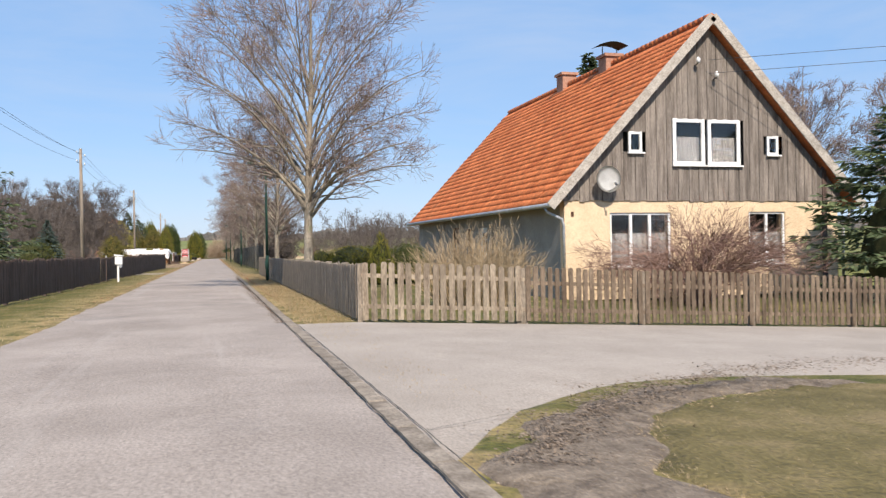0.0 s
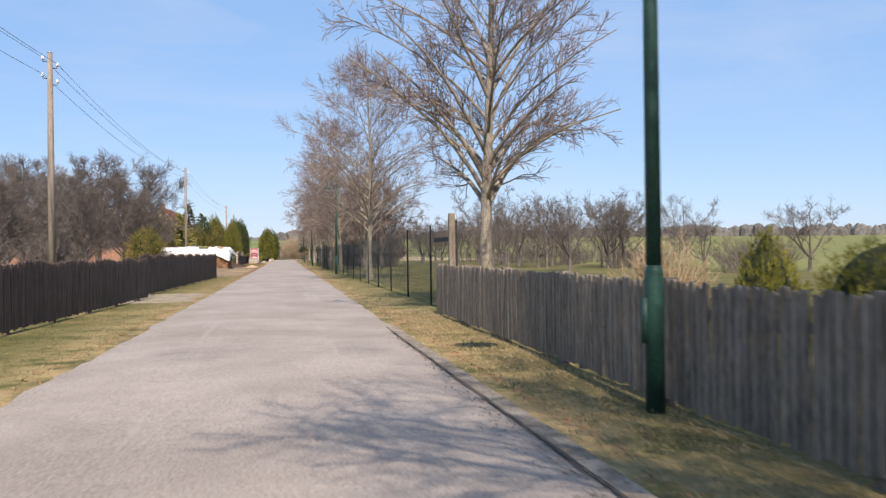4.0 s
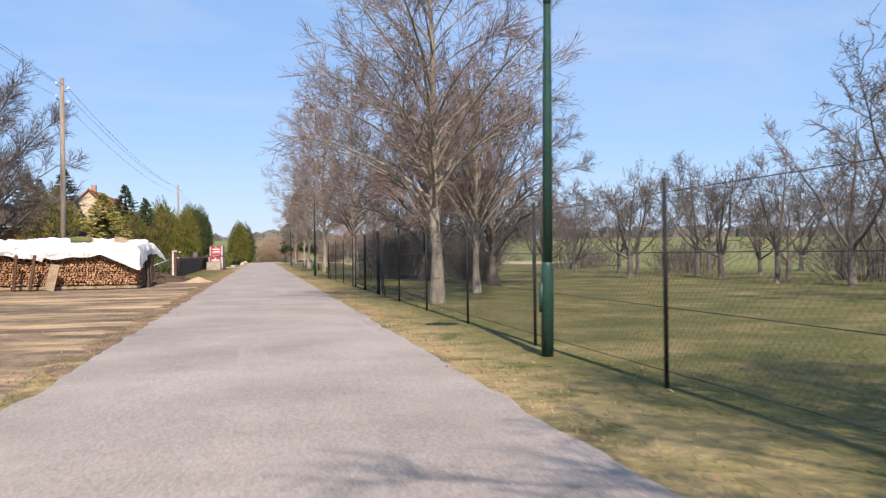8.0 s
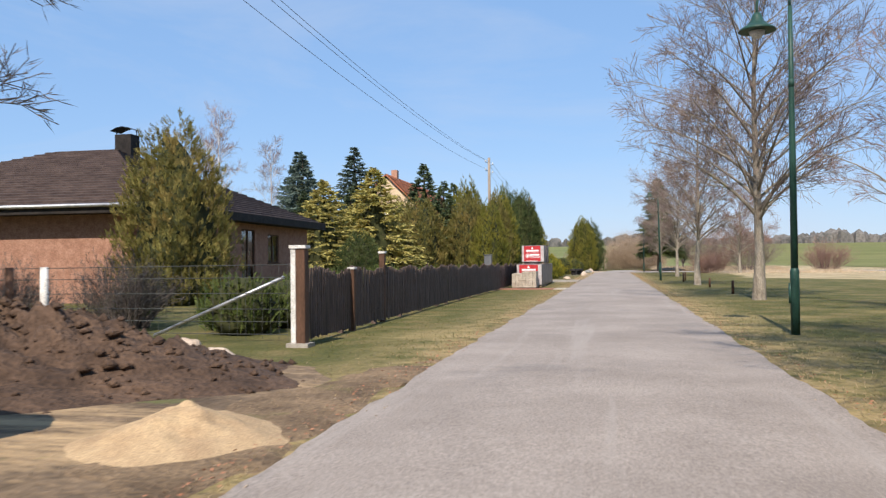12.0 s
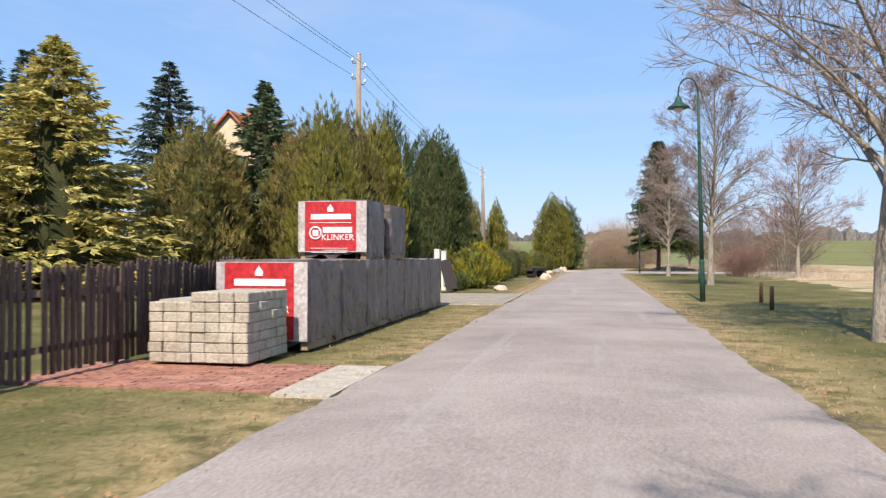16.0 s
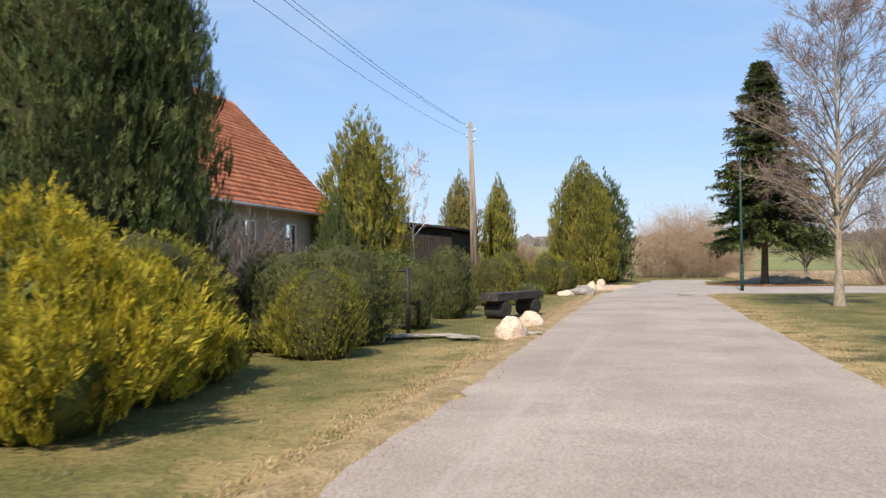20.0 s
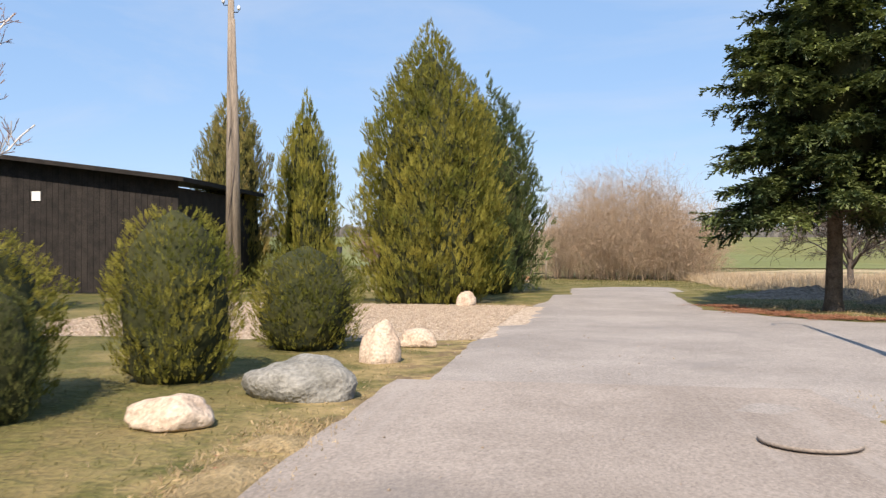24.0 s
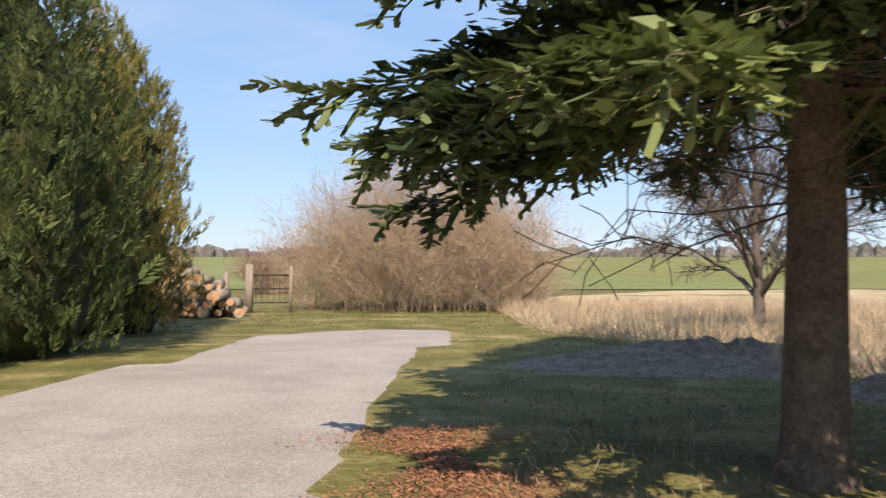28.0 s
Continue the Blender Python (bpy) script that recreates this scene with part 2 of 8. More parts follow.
# paler than the other pickets, used on the corner section only
PICKET_L = mat("paler greyed wood", (0.17, 0.13, 0.095), (0.33, 0.27, 0.20), 3, 0.9, 0.06, 8, vary=0.3, stretch=(3, 3, 0.5))
DARKWOOD = mat("dark stained wood", (0.062, 0.041, 0.034), (0.125, 0.086, 0.07), 3, 0.7, 0.06, 9, vary=0.25, stretch=(3, 3, 0.5))
BLACKTIMBER = mat("black weathered timber", (0.022, 0.019, 0.018), (0.05, 0.044, 0.041), 3, 0.75, 0.6, 9, stretch=(2, 0.6, 3))
mixed(BLACKTIMBER, (0.14, 0.13, 0.12), 7, 0.60, 0.70)
BROWNWOOD = mat("brown stained post", (0.075, 0.038, 0.022), (0.12, 0.062, 0.038), 3, 0.7, 0.4, 9, stretch=(3, 3, 0.5))
POLEWOOD = mat("weathered pole wood", (0.20, 0.16, 0.125), (0.33, 0.275, 0.22), 2, 0.9, 0.5, 9, stretch=(4, 4, 0.3))
BOARD = mat("grey gable boards", (0.12, 0.10, 0.085), (0.25, 0.215, 0.185), 2.2, 0.9, 0.5, 9, vary=0.28, stretch=(4, 4, 0.35))
PALEWOOD = mat("pale barge board", (0.33, 0.29, 0.25), (0.46, 0.42, 0.37), 3, 0.85, 0.3, 8)
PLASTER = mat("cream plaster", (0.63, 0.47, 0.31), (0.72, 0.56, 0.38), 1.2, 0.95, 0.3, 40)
# darkened copy of the plaster: the side walls' shade is put into the colour
PLASTER_SHADE = mat("plaster greyed for shade", (0.30, 0.275, 0.24), (0.38, 0.35, 0.30), 1.0, 0.95, 0.3, 40)
BRICK = mat("red brick", (0.30, 0.155, 0.105), (0.42, 0.235, 0.165), 5, 0.9, 0.3, 7, vary=0.22)
TILE = mat("red clay pantile", (0.46, 0.125, 0.045), (0.62, 0.20, 0.075), 1.2, 0.75, 0.2, 12, vary=0.28)
mixed(TILE, (0.15, 0.085, 0.055), 0.9, 0.60, 0.74)
TILE_OLD = mat("aged clay pantile", (0.36, 0.12, 0.062), (0.52, 0.20, 0.105), 1.2, 0.8, 0.2, 12, vary=0.28)
DARKTILE = mat("dark brown roof tile", (0.045, 0.03, 0.027), (0.085, 0.06, 0.052), 2, 0.75, 0.2, 12, vary=0.2)
WHITE = mat("white paint", (0.74, 0.74, 0.72), (0.82, 0.82, 0.80), 3, 0.45, 0.05, 20)
PVC = mat("white window frame", (0.76, 0.76, 0.75), (0.82, 0.82, 0.81), 2, 0.35, 0.0)
DIRTWHITE = mat("chalky white post", (0.55, 0.53, 0.49), (0.72, 0.70, 0.66), 4, 0.8, 0.3, 12)
ZINC = mat("galvanised metal", (0.36, 0.37, 0.38), (0.52, 0.53, 0.54), 5, 0.45, 0.1, 12, metal=0.7)
GREENPAINT = mat("dark green paint", (0.018, 0.055, 0.042), (0.028, 0.078, 0.058), 4, 0.45, 0.08, 14)
IRON = mat("blackened iron", (0.014, 0.014, 0.014), (0.03, 0.028, 0.026), 6, 0.6, 0.2, 10)
RUST = mat("rusted iron", (0.10, 0.035, 0.02), (0.17, 0.065, 0.035), 8, 0.85, 0.4, 8)
WIRE = mat("dull wire", (0.05, 0.055, 0.05), (0.09, 0.095, 0.09), 5, 0.6, 0.0)
CABLE = mat("overhead wire", (0.08, 0.085, 0.095), (0.12, 0.125, 0.135), 5, 0.6, 0.0)
BARK = mat("grey bark", (0.21, 0.175, 0.135), (0.38, 0.33, 0.26), 3.5, 0.95, 0.8, 8, stretch=(2, 2, 0.5), dist=0.04)
mixed(BARK, (0.20, 0.22, 0.10), 1.3, 0.60, 0.72)
TWIG = mat("grey-brown twigs", (0.17, 0.122, 0.105), (0.29, 0.22, 0.19), 2, 0.9, 0.0, vary=0.25)
TWIG_D = mat("dark twigs", (0.098, 0.08, 0.07), (0.18, 0.15, 0.133), 2, 0.9, 0.0, vary=0.25)
TWIG_R = mat("red-brown twigs", (0.19, 0.108, 0.085), (0.30, 0.19, 0.15), 2, 0.9, 0.0, vary=0.25)
CANE = mat("pale canes", (0.33, 0.235, 0.135), (0.50, 0.385, 0.25), 3, 0.85, 0.0, vary=0.25)
BUSHTWIG = mat("brown bush twigs", (0.30, 0.21, 0.14), (0.46, 0.35, 0.25), 2, 0.9, 0.0, vary=0.25)
BIRCH = mat("birch bark", (0.50, 0.47, 0.44), (0.72, 0.69, 0.65), 5, 0.8, 0.2, 6)
SPRUCEBARK = mat("spruce bark", (0.10, 0.075, 0.055), (0.18, 0.14, 0.105), 5, 0.95, 1.0, 6, dist=0.03)
THUJA = mat("thuja foliage", (0.12, 0.135, 0.022), (0.32, 0.28, 0.052), 1.1, 0.8, 0.0, 5, vary=0.22, thin=0.35)
THUJA_B = mat("bronzed thuja foliage", (0.21, 0.165, 0.05), (0.36, 0.27, 0.092), 0.9, 0.8, 0.0, 5, vary=0.22, thin=0.35, c3=(0.20, 0.185, 0.05))
THUJA_D = mat("deep green foliage", (0.05, 0.082, 0.026), (0.13, 0.15, 0.05), 1.5, 0.8, 0.0, 5, vary=0.22, thin=0.32)
GOLD = mat("golden foliage", (0.15, 0.16, 0.02), (0.62, 0.50, 0.05), 4.5, 0.7, 0.0, 8, vary=0.35, thin=0.4)
GOLDC = mat("gold-tipped foliage", (0.25, 0.25, 0.06), (0.70, 0.58, 0.20), 2.2, 0.75, 0.0, 8, vary=0.45, thin=0.3)
SPRUCE = mat("spruce needles", (0.055, 0.085, 0.042), (0.14, 0.175, 0.082), 1.8, 0.7, 0.0, 8, vary=0.4, thin=0.22)
FIRTIP = mat("fresh fir needles", (0.034, 0.062, 0.026), (0.17, 0.205, 0.062), 0.9, 0.55, 0.0, 4, vary=0.3, thin=0.22, spec=0.45)
BLUESPRUCE = mat("blue spruce needles", (0.06, 0.092, 0.075), (0.145, 0.19, 0.155), 1.8, 0.7, 0.0, 8, vary=0.4, thin=0.22)
BOXHEDGE = mat("clipped hedge leaves", (0.065, 0.10, 0.02), (0.14, 0.17, 0.045), 2, 0.75, 0.0, 10, vary=0.4, thin=0.2)
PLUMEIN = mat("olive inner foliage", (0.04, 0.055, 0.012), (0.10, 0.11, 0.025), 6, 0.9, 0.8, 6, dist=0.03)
OLIVE = mat("olive feathery foliage", (0.10, 0.12, 0.018), (0.36, 0.32, 0.05), 3.5, 0.75, 0.0, 6, vary=0.3, thin=0.35)
YEW = mat("dark yew foliage", (0.06, 0.08, 0.022), (0.155, 0.158, 0.048), 2.5, 0.8, 0.0, 5, vary=0.25, thin=0.3)
# near-black filler cones: shade between the sprays is put into their colour
CORE = mat("solid core, painted as shade", (0.022, 0.027, 0.009), (0.05, 0.052, 0.018), 3, 0.95, 0.3, 6)
STONE = mat("pale boulder", (0.43, 0.32, 0.24), (0.60, 0.49, 0.385), 3, 0.9, 0.6, 10, dist=0.03)
STONE_G = mat("grey boulder", (0.17, 0.165, 0.145), (0.31, 0.30, 0.27), 3, 0.9, 0.7, 9, dist=0.04)
LOGEND = mat("split firewood", (0.33, 0.165, 0.085), (0.58, 0.34, 0.19), 4, 0.9, 0.5, 8, vary=0.4)
LOGBARK = mat("firewood bark", (0.07, 0.048, 0.034), (0.15, 0.11, 0.08), 6, 0.95, 0.8, 8, vary=0.3)
TARP = mat("white tarpaulin", (0.66, 0.65, 0.63), (0.76, 0.75, 0.73), 1.2, 0.55, 0.15, 6, spec=0.4, dist=0.05)
PAVER = mat("concrete pavers", (0.24, 0.205, 0.155), (0.34, 0.295, 0.23), 2, 0.9, 0.4, 14, vary=0.12)
COBBLE = mat("pale paving blocks", (0.34, 0.30, 0.235), (0.45, 0.405, 0.325), 4, 0.9, 0.4, 10, vary=0.16)
REDPAVE = mat("red clay pavers", (0.24, 0.105, 0.075), (0.36, 0.18, 0.125), 3, 0.9, 0.4, 10, vary=0.3)
WRAP = mat("mauve-grey clinker with painted film sheen", (0.115, 0.092, 0.086), (0.165, 0.136, 0.128), 1.3, 0.42, 0.15, 5, spec=0.4, dist=0.012)
WRAPEND = mat("milky film over clinker", (0.34, 0.30, 0.29), (0.50, 0.46, 0.44), 4, 0.35, 0.3, 5, spec=0.6, dist=0.03)
# pale streaks paint the film's highlights into the colour
mixed(WRAP, (0.31, 0.275, 0.265), 2.2, 0.55, 0.76, stretch=(1, 1, 0.35))
mixed(WRAP, (0.075, 0.06, 0.056), 1.0, 0.56, 0.66, stretch=(2.2, 2.2, 11))
REDFILM = mat("red printed film", (0.40, 0.022, 0.026), (0.50, 0.035, 0.04), 3, 0.35, 0.2, 6, spec=0.5, dist=0.02)
PRINT = mat("white print", (0.74, 0.72, 0.70), (0.80, 0.78, 0.76), 4, 0.5, 0.0)
PALLET = mat("pallet wood", (0.22, 0.15, 0.09), (0.36, 0.265, 0.17), 4, 0.9, 0.4, 8, vary=0.2)
CURTAIN = mat("net curtain", (0.13, 0.125, 0.13), (0.21, 0.20, 0.205), 6, 0.9, 0.2, 4)
# near-black sheets that paint the shade of unlit rooms
ROOM_SHADE = mat("room shade painted dark", (0.02, 0.02, 0.022), (0.045, 0.043, 0.042), 2, 0.9, 0.0)
BLACKSHED = mat("tarred shed boards", (0.012, 0.010, 0.009), (0.028, 0.023, 0.02), 3, 0.8, 0.3, 8, vary=0.2)
WATER = mat("pond water", (0.035, 0.03, 0.022), (0.05, 0.042, 0.03), 1, 0.08, 0.15, 6, spec=0.5)
# paled a little: distance haze is mixed into the base colour
FARWOOD = mat("far woods paled for haze", (0.10, 0.098, 0.09), (0.17, 0.155, 0.14), 0.06, 0.95, 0.0, 8, vary=0.3)
MOSS = mat("mossy log bark", (0.10, 0.12, 0.035), (0.17, 0.15, 0.075), 4, 0.95, 0.8, 8)
GREENSTUFF = mat("green box plastic", (0.10, 0.105, 0.11), (0.14, 0.145, 0.15), 3, 0.6, 0.1)
GLASS = bpy.data.materials.new("window glass")
GLASS.use_nodes = True
_g = GLASS.node_tree.nodes["Principled BSDF"]
_g.inputs["Base Color"].default_value, _g.inputs["Roughness"].default_value, _g.inputs["Transmission Weight"].default_value, _g.inputs["IOR"].default_value = (0.9, 0.93, 0.92, 1), 0.02, 1.0, 1.45

# ---------- mesh helpers ----------
rng = np.random.default_rng(7)


def raw(name, verts, faces, material, smooth=False):
    """A mesh from arrays: verts (N, 3), faces (M, k)."""
    verts, faces = np.asarray(verts, np.float32).reshape(-1, 3), np.asarray(faces, np.int32)
    me = bpy.data.meshes.new(name)
    m, k = faces.shape
    me.vertices.add(len(verts)), me.loops.add(m * k), me.polygons.add(m)
    me.vertices.foreach_set("co", verts.ravel())
    me.loops.foreach_set("vertex_index", faces.ravel())
    me.polygons.foreach_set("loop_start", np.arange(0, m * k, k, dtype=np.int32))
    me.polygons.foreach_set("loop_total", np.full(m, k, np.int32))
    if smooth:
        me.polygons.foreach_set("use_smooth", np.ones(m, bool))
    me.update(calc_edges=True)
    me.materials.append(material)
    return me


def thing(name, loc=(0, 0, 0), label="", category="", group="", kind="", rz=0.0):
    ob = new(name)
    ob.matrix_world = pose(*loc, 0, 0, rz)
    return tagged(ob, label, category, group, kind)


def hang(name, me, parent, label="", loc=None):
    """A mesh as a part under its thing, in the thing's own axes."""
    ob = new(name, me)
    ob.parent = parent
    if loc is not None:
        ob.location = loc
    return tagged(ob, label)


def part(name, bm, material, parent, label="", smooth=False, bevel=0.0):
    if bevel:
        bmesh.ops.bevel(bm, geom=bm.edges[:], offset=bevel, segments=1, affect="EDGES")
    me = bpy.data.meshes.new(name)
    bm.to_mesh(me)
    bm.free()
    me.materials.append(material)
    if smooth:
        me.polygons.foreach_set("use_smooth", np.ones(len(me.polygons), bool))
    return hang(name, me, parent, label)


def solo(name, me, label="", category="", kind="", group="", loc=(0, 0, 0), rz=0.0):
    ob = new(name, me)
    ob.matrix_world = pose(*loc, 0, 0, rz)
    return tagged(ob, label, category, group, kind)


def box(bm, x0, x1, y0, y1, z0, z1):
    v = [bm.verts.new((x, y, z)) for x in (x0, x1) for y in (y0, y1) for z in (z0, z1)]
    for f in ((0, 1, 3, 2), (4, 6, 7, 5), (0, 4, 5, 1), (2, 3, 7, 6), (0, 2, 6, 4), (1, 5, 7, 3)):
        bm.faces.new([v[i] for i in f])
    return v


def boxes(*dims):
    bm = bmesh.new()
    for d in dims:
        box(bm, *d)
    return bm


def tubes(P, R, n=6, cap=False):
    """Tubes along polylines P (M, K, 3) with radii R (M, K): verts and quads."""
    P, R = np.asarray(P, float), np.asarray(R, float)
    M, K, _ = P.shape
    T = np.gradient(P, axis=1)
    T /= np.linalg.norm(T, axis=2, keepdims=True) + 1e-9
    ref = np.where(np.abs(T[..., 2:3]) > 0.9, np.array([1.0, 0, 0]), np.array([0, 0, 1.0]))
    A = np.cross(T, ref)
    A /= np.linalg.norm(A, axis=2, keepdims=True) + 1e-9
    B = np.cross(T, A)
    an = np.arange(n) * 2 * np.pi / n
    V = P[:, :, None] + R[:, :, None, None] * (np.cos(an)[:, None] * A[:, :, None] + np.sin(an)[:, None] * B[:, :, None])
    i = np.arange(M)[:, None, None] * K * n + np.arange(K - 1)[None, :, None] * n
    a, b = np.arange(n)[None, None], (np.arange(n)[None, None] + 1) % n
    F = np.stack([i + a, i + b, i + n + b, i + n + a], -1).reshape(-1, 4)
    V = V.reshape(-1, 3)
    if cap:
        for m in range(M):
            for s in (0, K - 1):
                k = len(V)
                V = np.vstack([V, P[m, s]])
                base = m * K * n + s * n
                F = np.vstack([F, [[base + q, base + (q + 1) % n, k, k] for q in range(n)]])
    return V, F


def pipe(name, pts, rad, material, n=8):
    pts = np.asarray(pts, float)
    rad = np.full(len(pts), rad) if np.isscalar(rad) else np.asarray(rad, float)
    bm = bmesh.new()
    V, F = tubes(pts[None], rad[None], n)
    vs = [bm.verts.new(v) for v in V]
    for f in F:
        bm.faces.new([vs[i] for i in f])
    bm.faces.new(vs[:n][::-1]), bm.faces.new(vs[-n:])
    me = bpy.data.meshes.new(name)
    bm.to_mesh(me)
    bm.free()
    me.materials.append(material)
    me.polygons.foreach_set("use_smooth", np.array([len(p.vertices) == 4 for p in me.polygons]))
    return me


def joined(*groups):
    vs, fs, k = [], [], 0
    for V, F in groups:
        vs.append(V), fs.append(np.asarray(F) + k)
        k += len(V)
    return np.vstack(vs), np.vstack(fs)


def cards(P, D, N, L, W):
    """Leaf-like diamonds: base P, way D, across N, lengths L, widths W."""
    D = D / (np.linalg.norm(D, axis=1, keepdims=True) + 1e-9)
    A = np.cross(D, N)
    A /= np.linalg.norm(A, axis=1, keepdims=True) + 1e-9
    L, W = np.asarray(L)[:, None], np.asarray(W)[:, None]
    mid = P + D * L * 0.45
    V = np.stack([P, mid - A * W / 2, P + D * L, mid + A * W / 2], 1).reshape(-1, 3)
    return V, np.arange(len(V)).reshape(-1, 4)


def branch_out(P, R, per, s0, s1, length, spread, up, K=4, shrink=0.55, thin=0.55, wob=0.08, tip=0.25, curve=0.25):
    """Children of polylines: 'per' of them on each parent between s0 and s1 of its length."""
    M, K0, _ = P.shape
    n = M * per
    pi = np.repeat(np.arange(M), per)
    s = rng.uniform(s0, s1, n)
    f = s * (K0 - 1)
    i = np.minimum(f.astype(int), K0 - 2)
    w = (f - i)[:, None]
    base = P[pi, i] * (1 - w) + P[pi, i + 1] * w
    r = (R[pi, i] * (1 - w[:, 0]) + R[pi, i + 1] * w[:, 0]) * thin
    T = P[pi, i + 1] - P[pi, i]
    T /= np.linalg.norm(T, axis=1, keepdims=True) + 1e-9
    Q = rng.normal(size=(n, 3))
    Q -= (Q * T).sum(1, keepdims=True) * T
    Q /= np.linalg.norm(Q, axis=1, keepdims=True) + 1e-9
    a = np.radians(rng.normal(spread, spread * 0.22, n))[:, None]
    D = T * np.cos(a) + Q * np.sin(a) + np.array([0, 0, up])
    D /= np.linalg.norm(D, axis=1, keepdims=True) + 1e-9
    le = length * (1 - shrink * s) * rng.uniform(0.65, 1.2, n)
    u = np.linspace(0, 1, K)
    C = base[:, None] + D[:, None] * (le[:, None] * u)[..., None]
    C[..., 2] += curve * le[:, None] * u**2
    C[:, 1:] += rng.normal(size=(n, K - 1, 3)) * (wob * le)[:, None, None] * u[1:][None, :, None]
    return C, r[:, None] * (1 - (1 - tip) * u)


def limbs_on(P, R, per, s0, s1, reach, low, high, shrink, curl, twist, thin=0.5):
    """Main limbs set evenly round the stems P, wide-angled below and steeper above."""
    M, K0, _ = P.shape
    n = M * per
    q = np.tile((np.arange(per) + 0.5) / per, M) + rng.normal(size=n) * 0.25 / per
    q = np.clip(q, 0, 1)
    pi = np.repeat(np.arange(M), per)
    f = (s0 + (s1 - s0) * q) * (K0 - 1)
    i = np.minimum(f.astype(int), K0 - 2)
    w = (f - i)[:, None]
    base = P[pi, i] * (1 - w) + P[pi, i + 1] * w
    r = (R[pi, i] * (1 - w[:, 0]) + R[pi, i + 1] * w[:, 0]) * thin
    T = P[pi, i + 1] - P[pi, i]
    T /= np.linalg.norm(T, axis=1, keepdims=True) + 1e-9
    A = np.cross(T, [0.31, 0.95, 0.02])
    A /= np.linalg.norm(A, axis=1, keepdims=True)
    B = np.cross(T, A)
    az = np.arange(n) * 2.4 + rng.normal(size=n) * 0.35
    ang = np.radians(low + (high - low) * q + rng.normal(size=n) * 6)[:, None]
    D = T * np.cos(ang) + (A * np.cos(az)[:, None] + B * np.sin(az)[:, None]) * np.sin(ang)
    le = reach * (1 - shrink * q**1.1) * rng.uniform(0.75, 1.12, n)
    u = np.linspace(0, 1, 6)
    C = base[:, None] + D[:, None] * (le[:, None] * u)[..., None]
    C[..., 2] += curl * le[:, None] * (u**2 - 0.5 * u)
    C[:, 1:] += np.cumsum(rng.normal(size=(n, 5, 3)), 1) * (twist * le / 5)[:, None, None]
    return C, r[:, None] * (1 - 0.72 * u)


def bare_tree(name, h, r, start, limbs, reach, low, high, twig, dense=(8, 6, 3), leaders=0, twist=0.12, curl=0.25, material=None, opened=30, fine=0.0045):
    """Meshes of a leafless tree: trunk with limbs, and its twigs. leaders: main stems into which a low trunk forks."""
    K = 9
    u = np.linspace(0, 1, K)
    top = h if not leaders else start * 1.15
    tr = np.zeros((1, K, 3))
    tr[0, :, :2] = np.cumsum(rng.normal(size=(K, 2)) * 0.025 * top / K, 0)
    tr[0, :, 2] = u * top
    R = (r * (1 - 0.93 * u**0.85) if not leaders else r * (1 - 0.15 * u))[None].copy()
    R[:, 0] *= 1.35
    stems, RS, s0 = tr, R, start / h
    groups = [tubes(tr, R, 10)]
    if leaders:
        stems, RS = np.zeros((leaders, K, 3)), np.zeros((leaders, K))
        for k in range(leaders):
            a, th = k * 2.4 + rng.normal() * 0.3, math.radians(opened * 1.1 * math.sqrt((k + 0.15) / leaders))
            ln = (h - start) * rng.uniform(0.8, 1.0) / math.cos(th * 0.7)
            z0 = start * rng.uniform(0.88, 1.1)
            rad = ln * math.sin(th) * u**0.85
            stems[k] = np.stack([rad * math.cos(a), rad * math.sin(a), z0 + ln * (math.cos(th) * u + 0.10 * (u**2 - u))], 1)
            stems[k, 1:] += np.cumsum(rng.normal(size=(K - 1, 3)) * twist * 0.09 * ln / K * 3, 0)
            RS[k] = r * (0.72 if k == 0 else rng.uniform(0.42, 0.6)) * (1 - 0.9 * u**0.9)
        groups.append(tubes(stems, RS, 7))
        s0 = 0.16
    L1, R1 = limbs_on(stems, RS, limbs, s0, 0.95, reach, low, high, 0.68, curl, twist, 0.32)
    L2, R2 = branch_out(L1, R1, dense[0], 0.18, 0.98, reach * 0.40, 42, 0.14, 4, 0.55, 0.55, twist * 0.5, 0.4, 0.10)
    L3, R3 = branch_out(L2, R2, dense[1], 0.15, 1.0, reach * 0.2, 40, 0.1, 3, 0.3, 0.7, twist * 0.5, 0.5, 0.08)
    groups += [tubes(L1, np.clip(R1, 0.012, 1), 5), tubes(L2, np.clip(R2, 0.008, 1), 3)]
    tw = [tubes(L3, np.clip(R3, fine * 1.3, 1), 3)]
    if dense[2]:
        L4, R4 = branch_out(L3, R3, dense[2], 0.2, 1.0, reach * 0.115, 36, 0.08, 2, 0.2, 0.7, 0.05, 0.6, 0.0)
        d = L4[:, 1] - L4[:, 0]
        tw.append(cards(L4[:, 0], d, rng.normal(size=d.shape), np.linalg.norm(d, axis=1), np.full(len(d), fine * 2.4)))
    return raw(name + "_trunk", *joined(*groups), material or BARK, True), raw(name + "_crown", *joined(*tw), twig, False)


